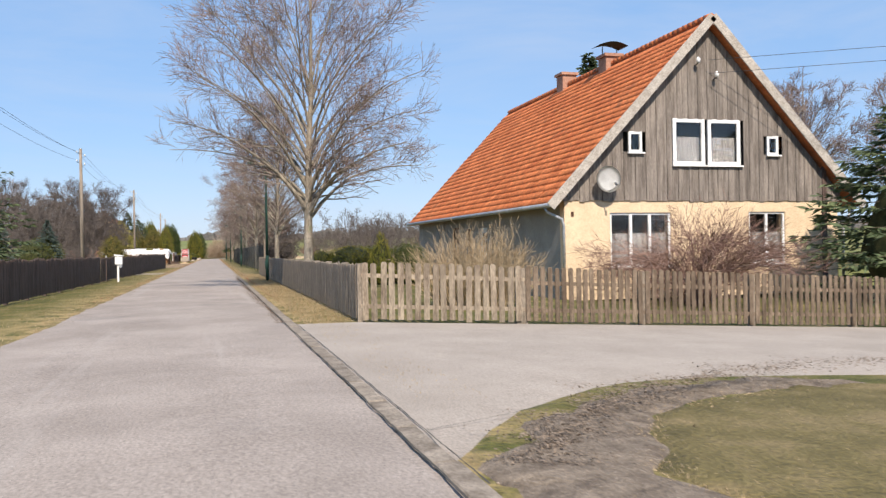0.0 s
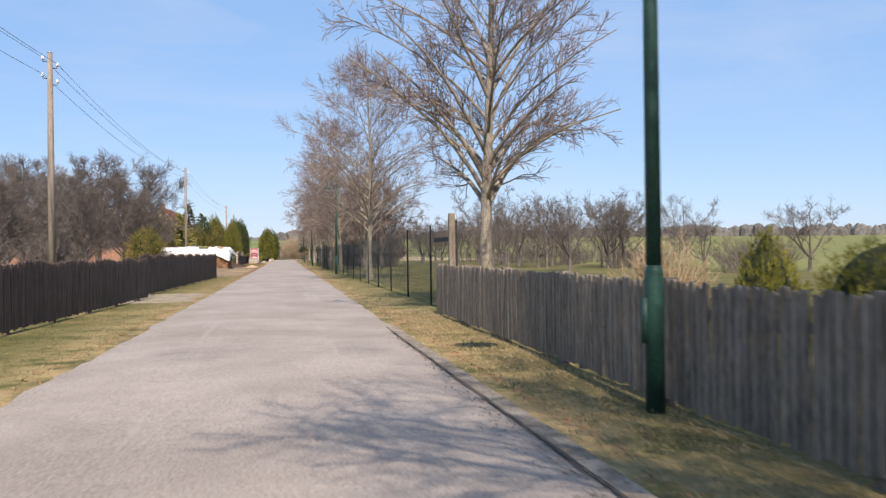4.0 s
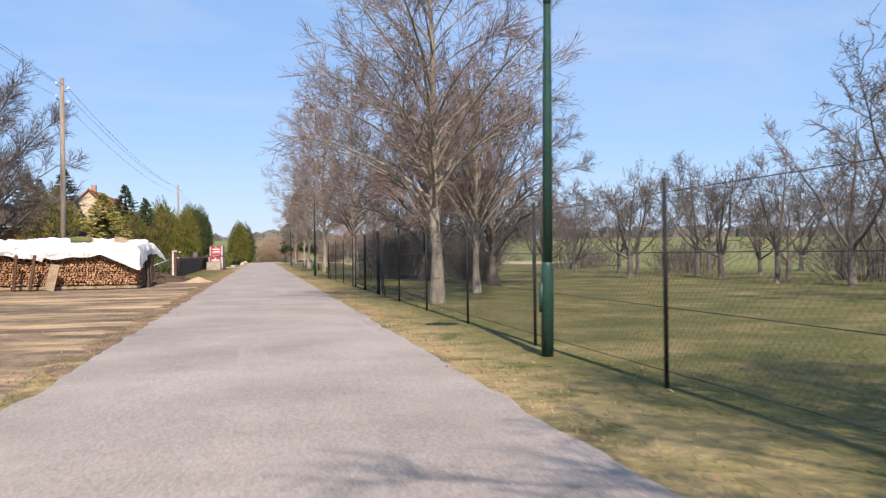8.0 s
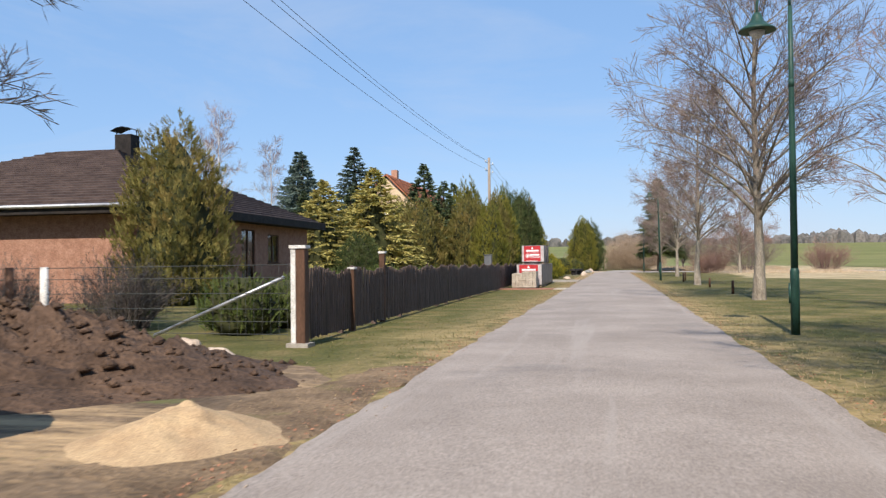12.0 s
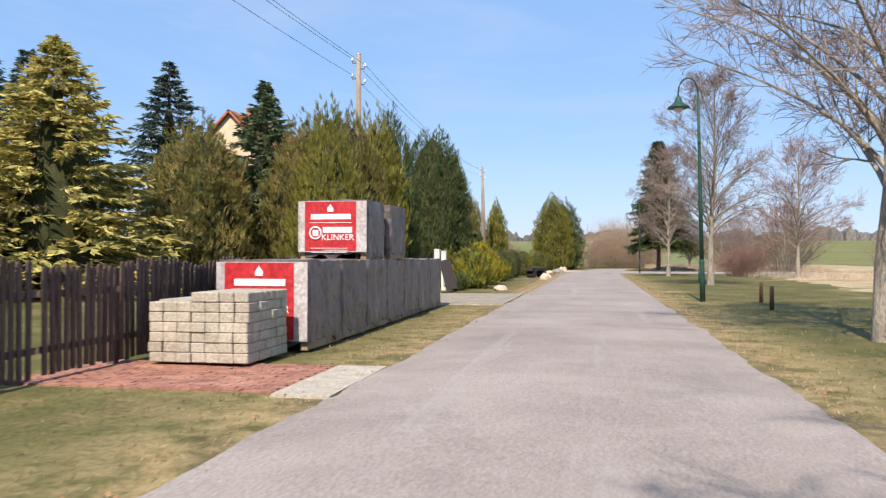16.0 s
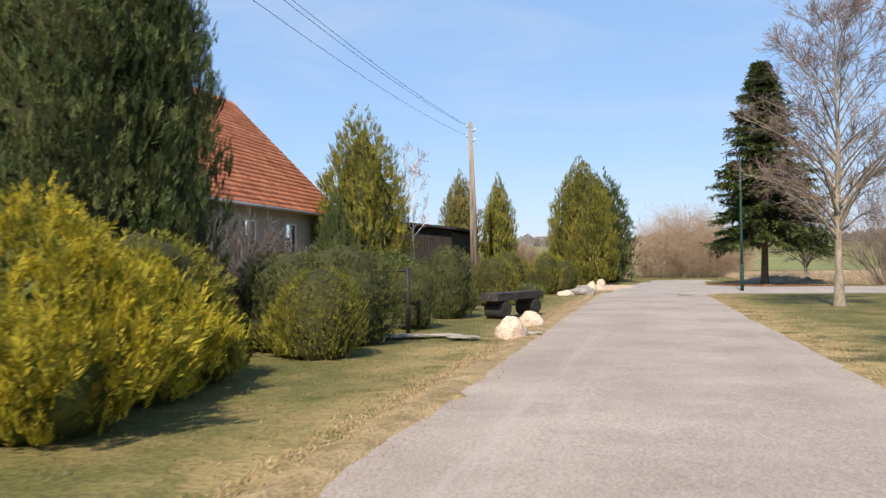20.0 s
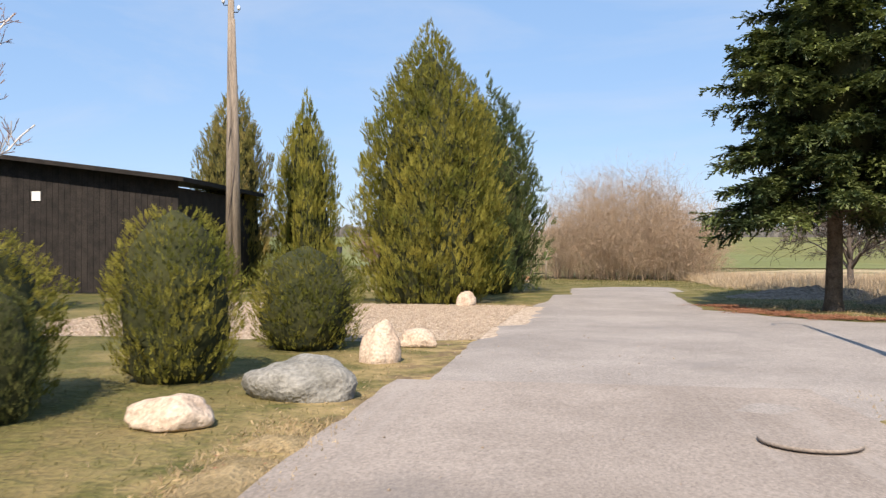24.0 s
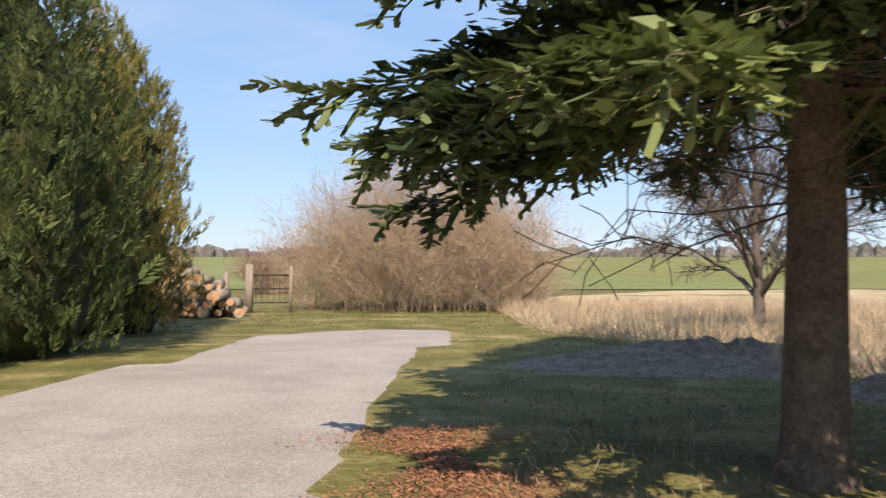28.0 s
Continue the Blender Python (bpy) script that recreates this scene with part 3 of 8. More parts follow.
def crown_tree(name, h, r, start, reach, limbs, twig, rise=0.6, bottom=-0.4, arch=0.3, dense=(11, 7, 4), material=None, fine=0.0045, wild=0.03, sub=0.40):
    """A leafless tree with a leader and long limbs that arch out to a rounded crown: trunk with limbs, and its twigs."""
    K = 10
    u = np.linspace(0, 1, K)
    tr = np.zeros((1, K, 3))
    tr[0, :, :2] = np.cumsum(rng.normal(size=(K, 2)) * 0.03 * h / K, 0)
    tr[0, :, 2] = u * h * 0.98
    R = (r * (1 - 0.95 * u**0.8))[None].copy()
    R[:, 0] *= 1.3
    q = np.clip((np.arange(limbs) + 0.5) / limbs + rng.normal(size=limbs) * 0.2 / limbs, 0, 1)
    zb = start + (h - start) * rise * q**1.3
    base = np.stack([np.interp(zb, tr[0, :, 2], tr[0, :, k]) for k in range(3)], 1)
    az = np.arange(limbs) * 2.4 + rng.normal(size=limbs) * 0.3
    phi = bottom + (1.3 - bottom) * q**1.05 + rng.normal(size=limbs) * 0.12
    zc = start + (h - start) * 0.42
    far = rng.uniform(0.82, 1.08, limbs)
    tip = np.stack([reach * np.cos(phi) * np.cos(az) * far, reach * np.cos(phi) * np.sin(az) * far, zc + np.where(phi > 0, h - zc, zc - start + 0.2) * np.sin(phi) * np.minimum(far, 1.02)], 1)
    flat = tip - base
    flat[:, 2] = 0
    ctl = base + flat * 0.38 + np.stack([0 * q, 0 * q, (tip[:, 2] - base[:, 2]) * 0.5 + arch * np.linalg.norm(flat, axis=1) * (1 - 0.6 * q)], 1)
    w = np.linspace(0, 1, 8)[None, :, None]
    L1 = base[:, None] * (1 - w) ** 2 + ctl[:, None] * 2 * w * (1 - w) + tip[:, None] * w**2
    L1[:, 1:] += np.cumsum(rng.normal(size=(limbs, 7, 3)), 1) * wild * reach / 4
    R1 = (np.interp(zb, tr[0, :, 2], R[0]) * rng.uniform(0.42, 0.62, limbs))[:, None] * (1 - 0.85 * np.linspace(0, 1, 8) ** 0.8)
    L2, R2 = branch_out(L1, R1, dense[0], 0.16, 1.0, reach * sub, 38, 0.10, 5, 0.62, 0.5, 0.04, 0.35, 0.06)
    L3, R3 = branch_out(L2, R2, dense[1], 0.12, 1.0, reach * 0.19, 38, 0.06, 3, 0.35, 0.65, 0.05, 0.5, 0.05)
    L4, R4 = branch_out(L3, R3, dense[2], 0.2, 1.0, reach * 0.10, 38, 0.05, 2, 0.2, 0.7, 0.05, 0.6, 0.0)
    d = L4[:, 1] - L4[:, 0]
    wood = joined(tubes(tr, R, 11), tubes(L1, np.clip(R1, 0.012, 1), 6), tubes(L2, np.clip(R2, 0.007, 1), 3))
    fines = joined(tubes(L3, np.clip(R3, fine * 1.2, 1), 3), cards(L4[:, 0], d, rng.normal(size=d.shape), np.linalg.norm(d, axis=1), np.full(len(d), fine * 2.3)))
    return raw(name + "_trunk", *wood, material or BARK, True), raw(name + "_crown", *fines, twig, False)


def outline_at(z, form, shape):
    """Half-width of a conifer or clipped shrub at a share z of its height."""
    if form == "egg":
        return np.sqrt(np.clip(1 - ((z - 0.42) / 0.58) ** 2, 0.0, 1))
    return (1 - z**1.75) ** shape * np.minimum(1, 0.78 + 2.4 * z)


def cone_foliage(n, h, r, shape=1.0, base=0.0, size=(0.08, 0.17), up=0.8, lumps=0.16, width=0.45, form="cone", clump=0.2, per=18):
    """Foliage sprays gathered in clumps over a lumpy cone or egg: verts and quads."""
    m = int(n / per * 2.2)
    z = rng.uniform(0, 1, m)
    z = z[rng.random(m) < 0.12 + 0.88 * outline_at(z, form, shape)][:n // per]
    m = len(z)
    a = rng.uniform(0, 2 * np.pi, m)
    lump = 1 + lumps * (np.sin(a * 5 + z * 17) * 0.5 + np.sin(a * 9 - z * 31) * 0.35 + np.sin(a * 3 + z * 47) * 0.4)
    rad = r * outline_at(z, form, shape) * lump * rng.uniform(0.8 if form == "cone" else 0.9, 1.06, m)
    C = np.stack([rad * np.cos(a), rad * np.sin(a), base + z * (h - base)], 1)
    c, k = np.repeat(np.arange(m), per), m * per
    out = np.stack([np.cos(a), np.sin(a), np.zeros(m)], 1)[c]
    off = rng.normal(size=(k, 3)) * clump * 0.5 * (0.3 + 0.7 * outline_at(z, form, shape))[c][:, None]
    P = C[c] + off
    lean = (np.stack([np.cos(a), np.sin(a), np.zeros(m)], 1) * rng.uniform(0.3, 0.8, m)[:, None] + rng.normal(size=(m, 3)) * 0.25)[c]
    D = lean + off / clump * 0.7 + np.array([0, 0, up]) + rng.normal(size=(k, 3)) * 0.16
    N = np.cross(out, [0, 0, 1]) * rng.uniform(-1, 1, m)[c][:, None] + out * rng.uniform(0.1, 1.0, m)[c][:, None] + (rng.normal(size=(m, 3)) * 0.3)[c] + rng.normal(size=(k, 3)) * 0.3
    L = rng.uniform(*size, k)
    return cards(P, D, N, L, L * width)


def core_cone(h, r, shape=1.0, base=0.0, k=0.80, n=14, rows=10, form="cone"):
    z = np.linspace(0, 1, rows)
    prof = outline_at(z, form, shape) * r * k
    a = np.arange(n) * 2 * np.pi / n
    w = 1 + 0.10 * rng.normal(size=(rows, n))
    V = np.stack([prof[:, None] * w * np.cos(a), prof[:, None] * w * np.sin(a), np.repeat((base + z * (h - base) * 0.97)[:, None], n, 1)], -1).reshape(-1, 3)
    i, j = np.meshgrid(np.arange(rows - 1), np.arange(n), indexing="ij")
    F = np.stack([i * n + j, i * n + (j + 1) % n, (i + 1) * n + (j + 1) % n, (i + 1) * n + j], -1).reshape(-1, 4)
    return V, F


def smooth_step(a, b, x):
    t = min(max((x - a) / (b - a), 0.0), 1.0)
    return t * t * (3 - 2 * t)


def ground_z(x, y):
    """The lie of the land: level along the lane, falling by the first house, rising in the fields."""
    z = -0.05 * min(max(x - 3.0, 0), 12) * (1 - smooth_step(34, 52, y))
    z += 15 * max(smooth_step(250, 900, y), smooth_step(50, 720, x))
    z -= 0.6 * smooth_step(10.0, 12.5, x) * (1 - smooth_step(20, 30, x)) * smooth_step(219, 223, y) * (1 - smooth_step(228, 236, y))
    return z

# ---------- ground, road ----------
def sheet(name, xs, ys, dz, material, keep=None, rough=0.0):
    xs, ys = list(xs), list(ys)
    V = [(x, y, ground_z(x, y) + dz + (rough * noise.noise((x * 1.3, y * 1.3, 3)) if rough else 0)) for y in ys for x in xs]
    nx = len(xs)
    F = [(j * nx + i, j * nx + i + 1, (j + 1) * nx + i + 1, (j + 1) * nx + i) for j in range(len(ys) - 1) for i in range(nx - 1)
         if keep is None or keep((xs[i] + xs[i + 1]) / 2, (ys[j] + ys[j + 1]) / 2)]
    return raw(name, V, F, material, True)


def steps(*marks):
    """Values from mark to mark: (from, step), ..., last."""
    out = []
    for (a, s), (b, _) in zip(marks, marks[1:]):
        out += list(np.arange(a, b - 1e-6, s))
    return out + [marks[-1][0]]


solo("ground", sheet("ground", steps((-1500, 300), (-300, 60), (-60, 6), (-12, 1), (12, 2), (40, 20), (760, 120), (1720, 0)),
     steps((-600, 100), (-100, 20), (-20, 2), (60, 6), (210, 1), (244, 6), (310, 20), (930, 120), (2130, 0)), -0.035, GRASS),
     "short spring grass with dry straw-coloured patches along the lane", "ground", "structure")
_f = sheet("field", steps((22, 8), (70, 20), (750, 100), (1450, 0)), steps((20, 20), (260, 10), (440, 30), (950, 250), (1450, 0)), 0.05, FIELD, keep=lambda x, y: x > 22 + 16 * smooth_step(125, 175, y))
for v in _f.vertices:
    if v.co.x < 22.1 or v.co.y < 20.1:
        v.co.z -= 0.3
solo("field", _f, "wide green field of young crop beyond the lane", "field", "structure")
solo("far_field", sheet("far_field", steps((-500, 60), (-20, 8), (36, 6), (42, 0)), steps((280, 10), (440, 30), (950, 0)), 0.03, FIELD_FAR), "green field behind the end of the lane", "field", "structure")


def ragged(x, y, k):
    return x + 0.07 * noise.noise((y * 0.9, k, 0)) + 0.05 * noise.noise((y * 3.1, k, 5))


def lane_mesh():
    ys = np.arange(-40, 209.01, 0.25)
    V, F = [], []
    for j, y in enumerate(ys):
        a, b = ragged(-2.0, y, 1.5), ragged(2.04, y, 8.5)
        for i in range(7):
            u = i / 6
            V.append((a + (b - a) * u, y, 0.03 * (1 - (2 * u - 1) ** 2) * (1 - smooth_step(200, 208, y)) - 0.012 + 0.006 * noise.noise((u * 5, y * 0.7, 2))))
    for j in range(len(ys) - 1):
        F += [(j * 7 + i, j * 7 + i + 1, j * 7 + 8 + i, j * 7 + 7 + i) for i in range(6)]
    return raw("road", V, F, ASPHALT, True)


solo("road", lane_mesh(), "grey sun-bleached asphalt lane with ragged edges", "road", "structure")


def inside(q, ring):
    hit = False
    for (x0, y0), (x1, y1) in zip(ring, ring[1:] + ring[:1]):
        if (y0 > q[1]) != (y1 > q[1]) and q[0] < x0 + (x1 - x0) * (q[1] - y0) / (y1 - y0):
            hit = not hit
    return hit


def outline_mesh(name, pts, z, material, fine=0.8, jit=0.07, flat=False):
    """A patch inside an outline, its edge broken up and sunk into the ground."""
    out = []
    for (x0, y0), (x1, y1) in zip(pts, pts[1:] + pts[:1]):
        n = max(1, int(math.hypot(x1 - x0, y1 - y0) / fine))
        for i in range(n):
            u = i / n
            x, y = x0 + (x1 - x0) * u, y0 + (y1 - y0) * u
            out.append((x + jit * noise.noise((x * 2, y * 2, 1)) * 2, y + jit * noise.noise((x * 2, y * 2, 9)) * 2))
    n = len(out)
    xs, ys = [q[0] for q in out], [q[1] for q in out]
    gap = max(0.35, math.sqrt((max(xs) - min(xs)) * (max(ys) - min(ys)) / 2500))
    edge = np.array(out)
    inner = []
    for x in np.arange(min(xs) + gap, max(xs), gap):
        for y in np.arange(min(ys) + gap, max(ys), gap):
            q = (x + 0.2 * gap * math.sin(y * 7), y + 0.2 * gap * math.sin(x * 5))
            if np.min(np.hypot(edge[:, 0] - q[0], edge[:, 1] - q[1])) > 0.55 * gap and inside(q, out):
                inner.append(q)
    v2, _, tri, own, *_ = geometry.delaunay_2d_cdt([Vector(q) for q in out + inner], [], [list(range(n))], 1, 1e-4)
    bm = bmesh.new()
    vs = [bm.verts.new((q.x, q.y, ground_z(q.x, q.y) + (z + 0.006 * noise.noise((q.x * 2, q.y * 2, 0)) if flat or min(o, default=n) >= n else -0.05))) for q, o in zip(v2, own)]
    for t in tri:
        bm.faces.new([vs[i] for i in t])
    bmesh.ops.recalc_face_normals(bm, faces=bm.faces[:])
    if sum(f.normal.z for f in bm.faces) < 0:
        bmesh.ops.reverse_faces(bm, faces=bm.faces[:])
    me = bpy.data.meshes.new(name)
    bm.to_mesh(me)
    bm.free()
    me.materials.append(material)
    return me


solo("dry_meadow", outline_mesh("dry_meadow", [(9.5, 176), (16, 166), (30, 160), (44, 172), (46, 290), (20, 276), (10, 262), (5.5, 246), (8.5, 236), (22, 232), (26, 216), (60, 212), (60, 206), (12, 206.5)], 0.0, MEADOW, 2.0, 0.6), "meadow of bleached dead grass", "meadow", "structure")
solo("end_lawn", outline_mesh("end_lawn", [(-11, 222.5), (-4.5, 222.2), (-0.5, 221.6), (4.5, 218.6), (9, 218), (30, 217.8), (30, 221), (12, 222), (10, 234), (5.5, 246), (8, 268), (-20, 272), (-22, 232)], -0.026, LAWN, 1.0, 0.2), "rough spring grass round the end of the lane", "grass", "structure")
solo("road_end", outline_mesh("road_end", [(-2.15, 207.0), (2.2, 207.0), (2.9, 208.3), (9, 208.6), (60, 206), (60, 214), (20, 217.7), (7.9, 217.75), (5.6, 218.15), (4.4, 219.2), (3.7, 220.9), (3.5, 222.6), (3.65, 226.3), (4.15, 229.7), (4.95, 233.6), (4.4, 235.1), (3.0, 235.3), (1.2, 234.8), (-0.1, 233.0), (-0.6, 230.6), (-0.75, 227.4), (-0.98, 224.3), (-1.15, 222.1), (-1.75, 218.7), (-1.9, 211.6)], -0.013, ASPHALT_END, 0.4), "asphalt apron where the lane ends and a side lane turns off", "road", "structure")


def corner_edge(x):
    """Where the verge meets the side lane at the corner."""
    return float(np.interp(x, (2.1, 2.42, 2.9, 3.6, 4.36, 5.2, 5.99, 7.7), (6.3, 6.98, 7.61, 8.35, 9.02, 9.33, 9.47, 9.5)))


def side_road():
    xs, V, F = np.arange(2.055, 60, 0.5), [], []
    for i, x in enumerate(xs):
        y0 = corner_edge(x) + 0.1 * noise.noise((x * 2, 0, 4))
        y1 = 16.15 + 0.06 * noise.noise((x * 2, 4, 4))
        for k in range(9):
            y = y0 + (y1 - y0) * k / 8
            V.append((x, y, ground_z(x, y) + (-0.06 if k == 0 else 0.002)))
    for i in range(len(xs) - 1):
        F += [(i * 9 + k, i * 9 + 9 + k, i * 9 + 10 + k, i * 9 + 1 + k) for k in range(8)]
    return raw("side_road", V, F, ASPHALT_SIDE, True)


solo("side_road", side_road(), "worn asphalt of the side lane beside the picket fence", "road", "structure")
kerb = thing("kerb", (0, 0, 0), "low dirt-covered kerb stones sunk along the lane", "kerb", kind="structure")
kb = bpy.data.meshes.new("kerb_stone")
_b = boxes((-0.08, 0.08, -0.494, 0.494, -0.12, 0.024))
bmesh.ops.bevel(_b, geom=_b.edges[:], offset=0.012, segments=1, affect="EDGES")
_b.to_mesh(kb), _b.free(), kb.materials.append(KERB_D)
for i in range(43):
    o = hang("kerb_stone", kb, kerb, loc=(1.985 + 0.006 * math.sin(i * 2.3), 5.2 + i, -0.012 + 0.004 * math.sin(i * 1.7)))
solo("corner_verge", outline_mesh("corner_verge", [(3.0, 1), (3.1, 6.3), (3.6, 7.4), (4.3, 8.3), (5.4, 8.9), (7, 9.2), (24, 9.3), (24, 1)], -0.004, DRYLAWN, 0.5, 0.1), "worn dry grass of the corner verge", "grass", "structure")
solo("mulch_strip", outline_mesh("mulch_strip", [(2.0, 3), (2.05, 6.6), (2.9, 7.8), (4.36, 9.2), (6, 9.66), (20, 9.7), (20, 9.2), (7, 9.05), (5.4, 8.7), (4.4, 8.15), (3.7, 7.3), (3.2, 6.2), (3.1, 3)], 0.004, MULCH, 0.2, 0.1), "gravelly dirt and chaff edging the verge", "dirt", "structure")

def crack(pts, wid):
    """A thin wandering crack across the lane."""
    pts = np.array(pts, float)
    n = 40
    u = np.linspace(0, len(pts) - 1, n)
    x, y = np.interp(u, np.arange(len(pts)), pts[:, 0]), np.interp(u, np.arange(len(pts)), pts[:, 1])
    V = []
    for i in range(n):
        y_ = y[i] + 0.09 * noise.noise((x[i] * 2.2, y[i], 3)) + 0.04 * noise.noise((x[i] * 9, y[i], 1))
        z = 0.03 * (1 - (x[i] / 2.05) ** 2) - 0.004
        w = wid * (0.5 + 0.5 * abs(noise.noise((x[i] * 4, y[i], 9)))) + 0.002
        V += [(x[i], y_ - w, z), (x[i], y_ + w, z)]
    solo("road_crack", raw("road_crack", V, [(2 * i, 2 * i + 2, 2 * i + 3, 2 * i + 1) for i in range(n - 1)], TAR), "thin dark crack across the asphalt", "crack", "structure")


crack([(0.2, 157.9), (1.1, 157.5), (1.95, 157.2)], 0.012)
crack([(-0.6, 161.2), (0.6, 161.5), (1.9, 161.1)], 0.009)
crack([(-1.9, 196.4), (-0.5, 196.9), (0.4, 196.6)], 0.01)
crack([(0.6, 201.3), (1.4, 201.1), (2.0, 201.4)], 0.012)
crack([(-1.9, 33.8), (-0.4, 34.1), (1.2, 33.7)], 0.008)



def joint(pts, wid, name="kerb_joint", label="narrow dark joint along the kerb"):
    """A narrow wandering dark strip along a line on the ground."""
    pts = np.array(pts, float)
    n = 160
    u = np.linspace(0, len(pts) - 1, n)
    C = np.stack([np.interp(u, np.arange(len(pts)), pts[:, k]) for k in (0, 1)], 1)
    T = np.gradient(C, axis=0)
    T /= np.linalg.norm(T, axis=1, keepdims=True)
    V = []
    for c, t in zip(C, T):
        s = 0.012 * noise.noise((c[0] * 3, c[1] * 3, 2)) + 0.006 * noise.noise((c[0] * 14, c[1] * 14, 5))
        w = wid * (0.55 + 0.9 * abs(noise.noise((c[0] * 5, c[1] * 5, 8))))
        for q in (s - w, s + w):
            x, y = c[0] - t[1] * q, c[1] + t[0] * q
            V.append((x, y, (0.016 if x < 2.1 else ground_z(x, y) + 0.006)))
    solo(name, raw(name, V, [(2 * i, 2 * i + 2, 2 * i + 3, 2 * i + 1) for i in range(n - 1)], TAR), label, "joint", "structure")


joint([(1.895, 4.5), (1.9, 10), (1.89, 17)], 0.009)
joint([(1.9, 17), (1.905, 30), (1.89, 47)], 0.012)
joint([(2.075, 6.2), (2.08, 11), (2.07, 16.4)], 0.006)
joint([(2.09, 7.55), (2.9, 7.95), (4.2, 8.75)], 0.005, "road_crack", "thin crack across the side lane")

# driveways and paved strips
solo("driveway", outline_mesh("driveway", [(-2.0, 164.2), (-5.2, 164.0), (-5.2, 170.6), (-2.0, 170.2)], -0.012, PAVER, 2, 0), "pale concrete paver driveway in front of the gate", "driveway", "structure")
pav = thing("paving", (0, 0, 0), "rows of long concrete pavers by the gate", "paving", kind="structure")
pm = bpy.data.meshes.new("paver")
_b = boxes((-0.1, 0.1, -0.33, 0.33, -0.05, 0.012))
_b.to_mesh(pm), _b.free(), pm.materials.append(PAVER)
for i in range(14):
    for j in range(9):
        hang("paver", pm, pav, loc=(-2.15 - i * 0.212, 164.55 + j * 0.672 + (i % 2) * 0.1, -0.008))
rp_ = thing("red_paving", (0, 0, 0), "red clay paver strip crossing the verge", "paving", kind="structure")
rb = bpy.data.meshes.new("clay_paver")
_b = boxes((-0.098, 0.098, -0.048, 0.048, -0.06, 0.0))
_b.to_mesh(rb), _b.free(), rb.materials.append(REDPAVE)
for i in range(14):
    for j in range(18):
        hang("clay_paver", rb, rp_, loc=(-2.62 - i * 0.203 - (j % 2) * 0.1, 150.15 + j * 0.102, -0.014 + rng.normal() * 0.003))
part("concrete_slab", boxes((-2.55, -2.0, 149.9, 151.9, -0.08, -0.006)), COBBLE, rp_, "pale concrete threshold slab")
gp_ = thing("grass_paving", (0, 0, 0), "concrete pavers with grass joints at the garden gate", "paving", kind="structure")
gb_ = rb.copy()
gb_.materials[0] = PAVER
for i in range(7):
    for j in range(22):
        o = hang("grass_paver", gb_, gp_, loc=(-2.3 - i * 0.27 - (j % 2) * 0.13, 57.2 + j * 0.235, -0.02 + rng.normal() * 0.004))
        o.scale = (1.15, 1.7, 1)
solo("yard", outline_mesh("yard", [(-2.1, 84), (-3.2, 84), (-12, 92), (-24, 96), (-24, 122), (-5.2, 122.5), (-3.4, 121), (-2.2, 119)], -0.018, YARD, 0.7, 0.25), "trodden earth yard with dry grass and wheel marks", "yard", "structure")
solo("mud_strip", outline_mesh("mud_strip", [(-1.92, 85), (-2.4, 86), (-2.6, 95), (-2.45, 104), (-2.8, 112), (-3.4, 118), (-2.8, 121), (-1.95, 122)], -0.008, MUD, 0.5, 0.25), "trodden brown mud along the lane edge", "mud", "structure")
solo("verge_edge", outline_mesh("verge_edge", [(-2.5, 170.8), (-1.9, 171.0), (-1.83, 176), (-1.8, 184), (-1.82, 192), (-1.84, 200), (-1.95, 206.5), (-2.5, 206.5)], 0.016, DRYTURF, 0.3, 0.05), "dry turf creeping over the lane edge", "grass", "structure")
solo("gravel_bed", outline_mesh("gravel_bed", [(-0.8, 213.3), (-2.6, 212.5), (-9.6, 212.6), (-9.6, 221.3), (-4.6, 221.6), (-2.4, 221.3), (-0.3, 221.2)], -0.016, GRAVEL, 0.4, 0.1), "bed of pale loose gravel", "gravel", "structure")


def litter(name, n, line, width, size, material, label):
    """Fallen flakes lying along a line, thinning out to both sides."""
    pts = np.array(line, float)
    u = rng.uniform(0, len(pts) - 1.001, n)
    i = u.astype(int)
    w = (u - i)[:, None]
    C = pts[i] * (1 - w) + pts[i + 1] * w
    T = pts[i + 1] - pts[i]
    T /= np.linalg.norm(T, axis=1, keepdims=True)
    off = rng.normal(size=n) * width * (0.45 + 0.35 * np.sin(u * 3.1) * np.sin(u * 7.7 + 1))
    C = C + np.stack([-T[:, 1], T[:, 0]], 1) * off[:, None]
    P = np.stack([C[:, 0], C[:, 1], rng.uniform(-0.008, 0.014, n)], 1)
    a = rng.uniform(0, 6.28, n)
    D = np.stack([np.cos(a), np.sin(a), rng.normal(size=n) * 0.22], 1)
    N = np.array([0, 0, 1.0]) + rng.normal(size=(n, 3)) * 0.35
    L = rng.uniform(*size, n)
    return solo(name, raw(name, *cards(P, D, N, L, L * 0.5), material), label, "leaf litter", "stuff")


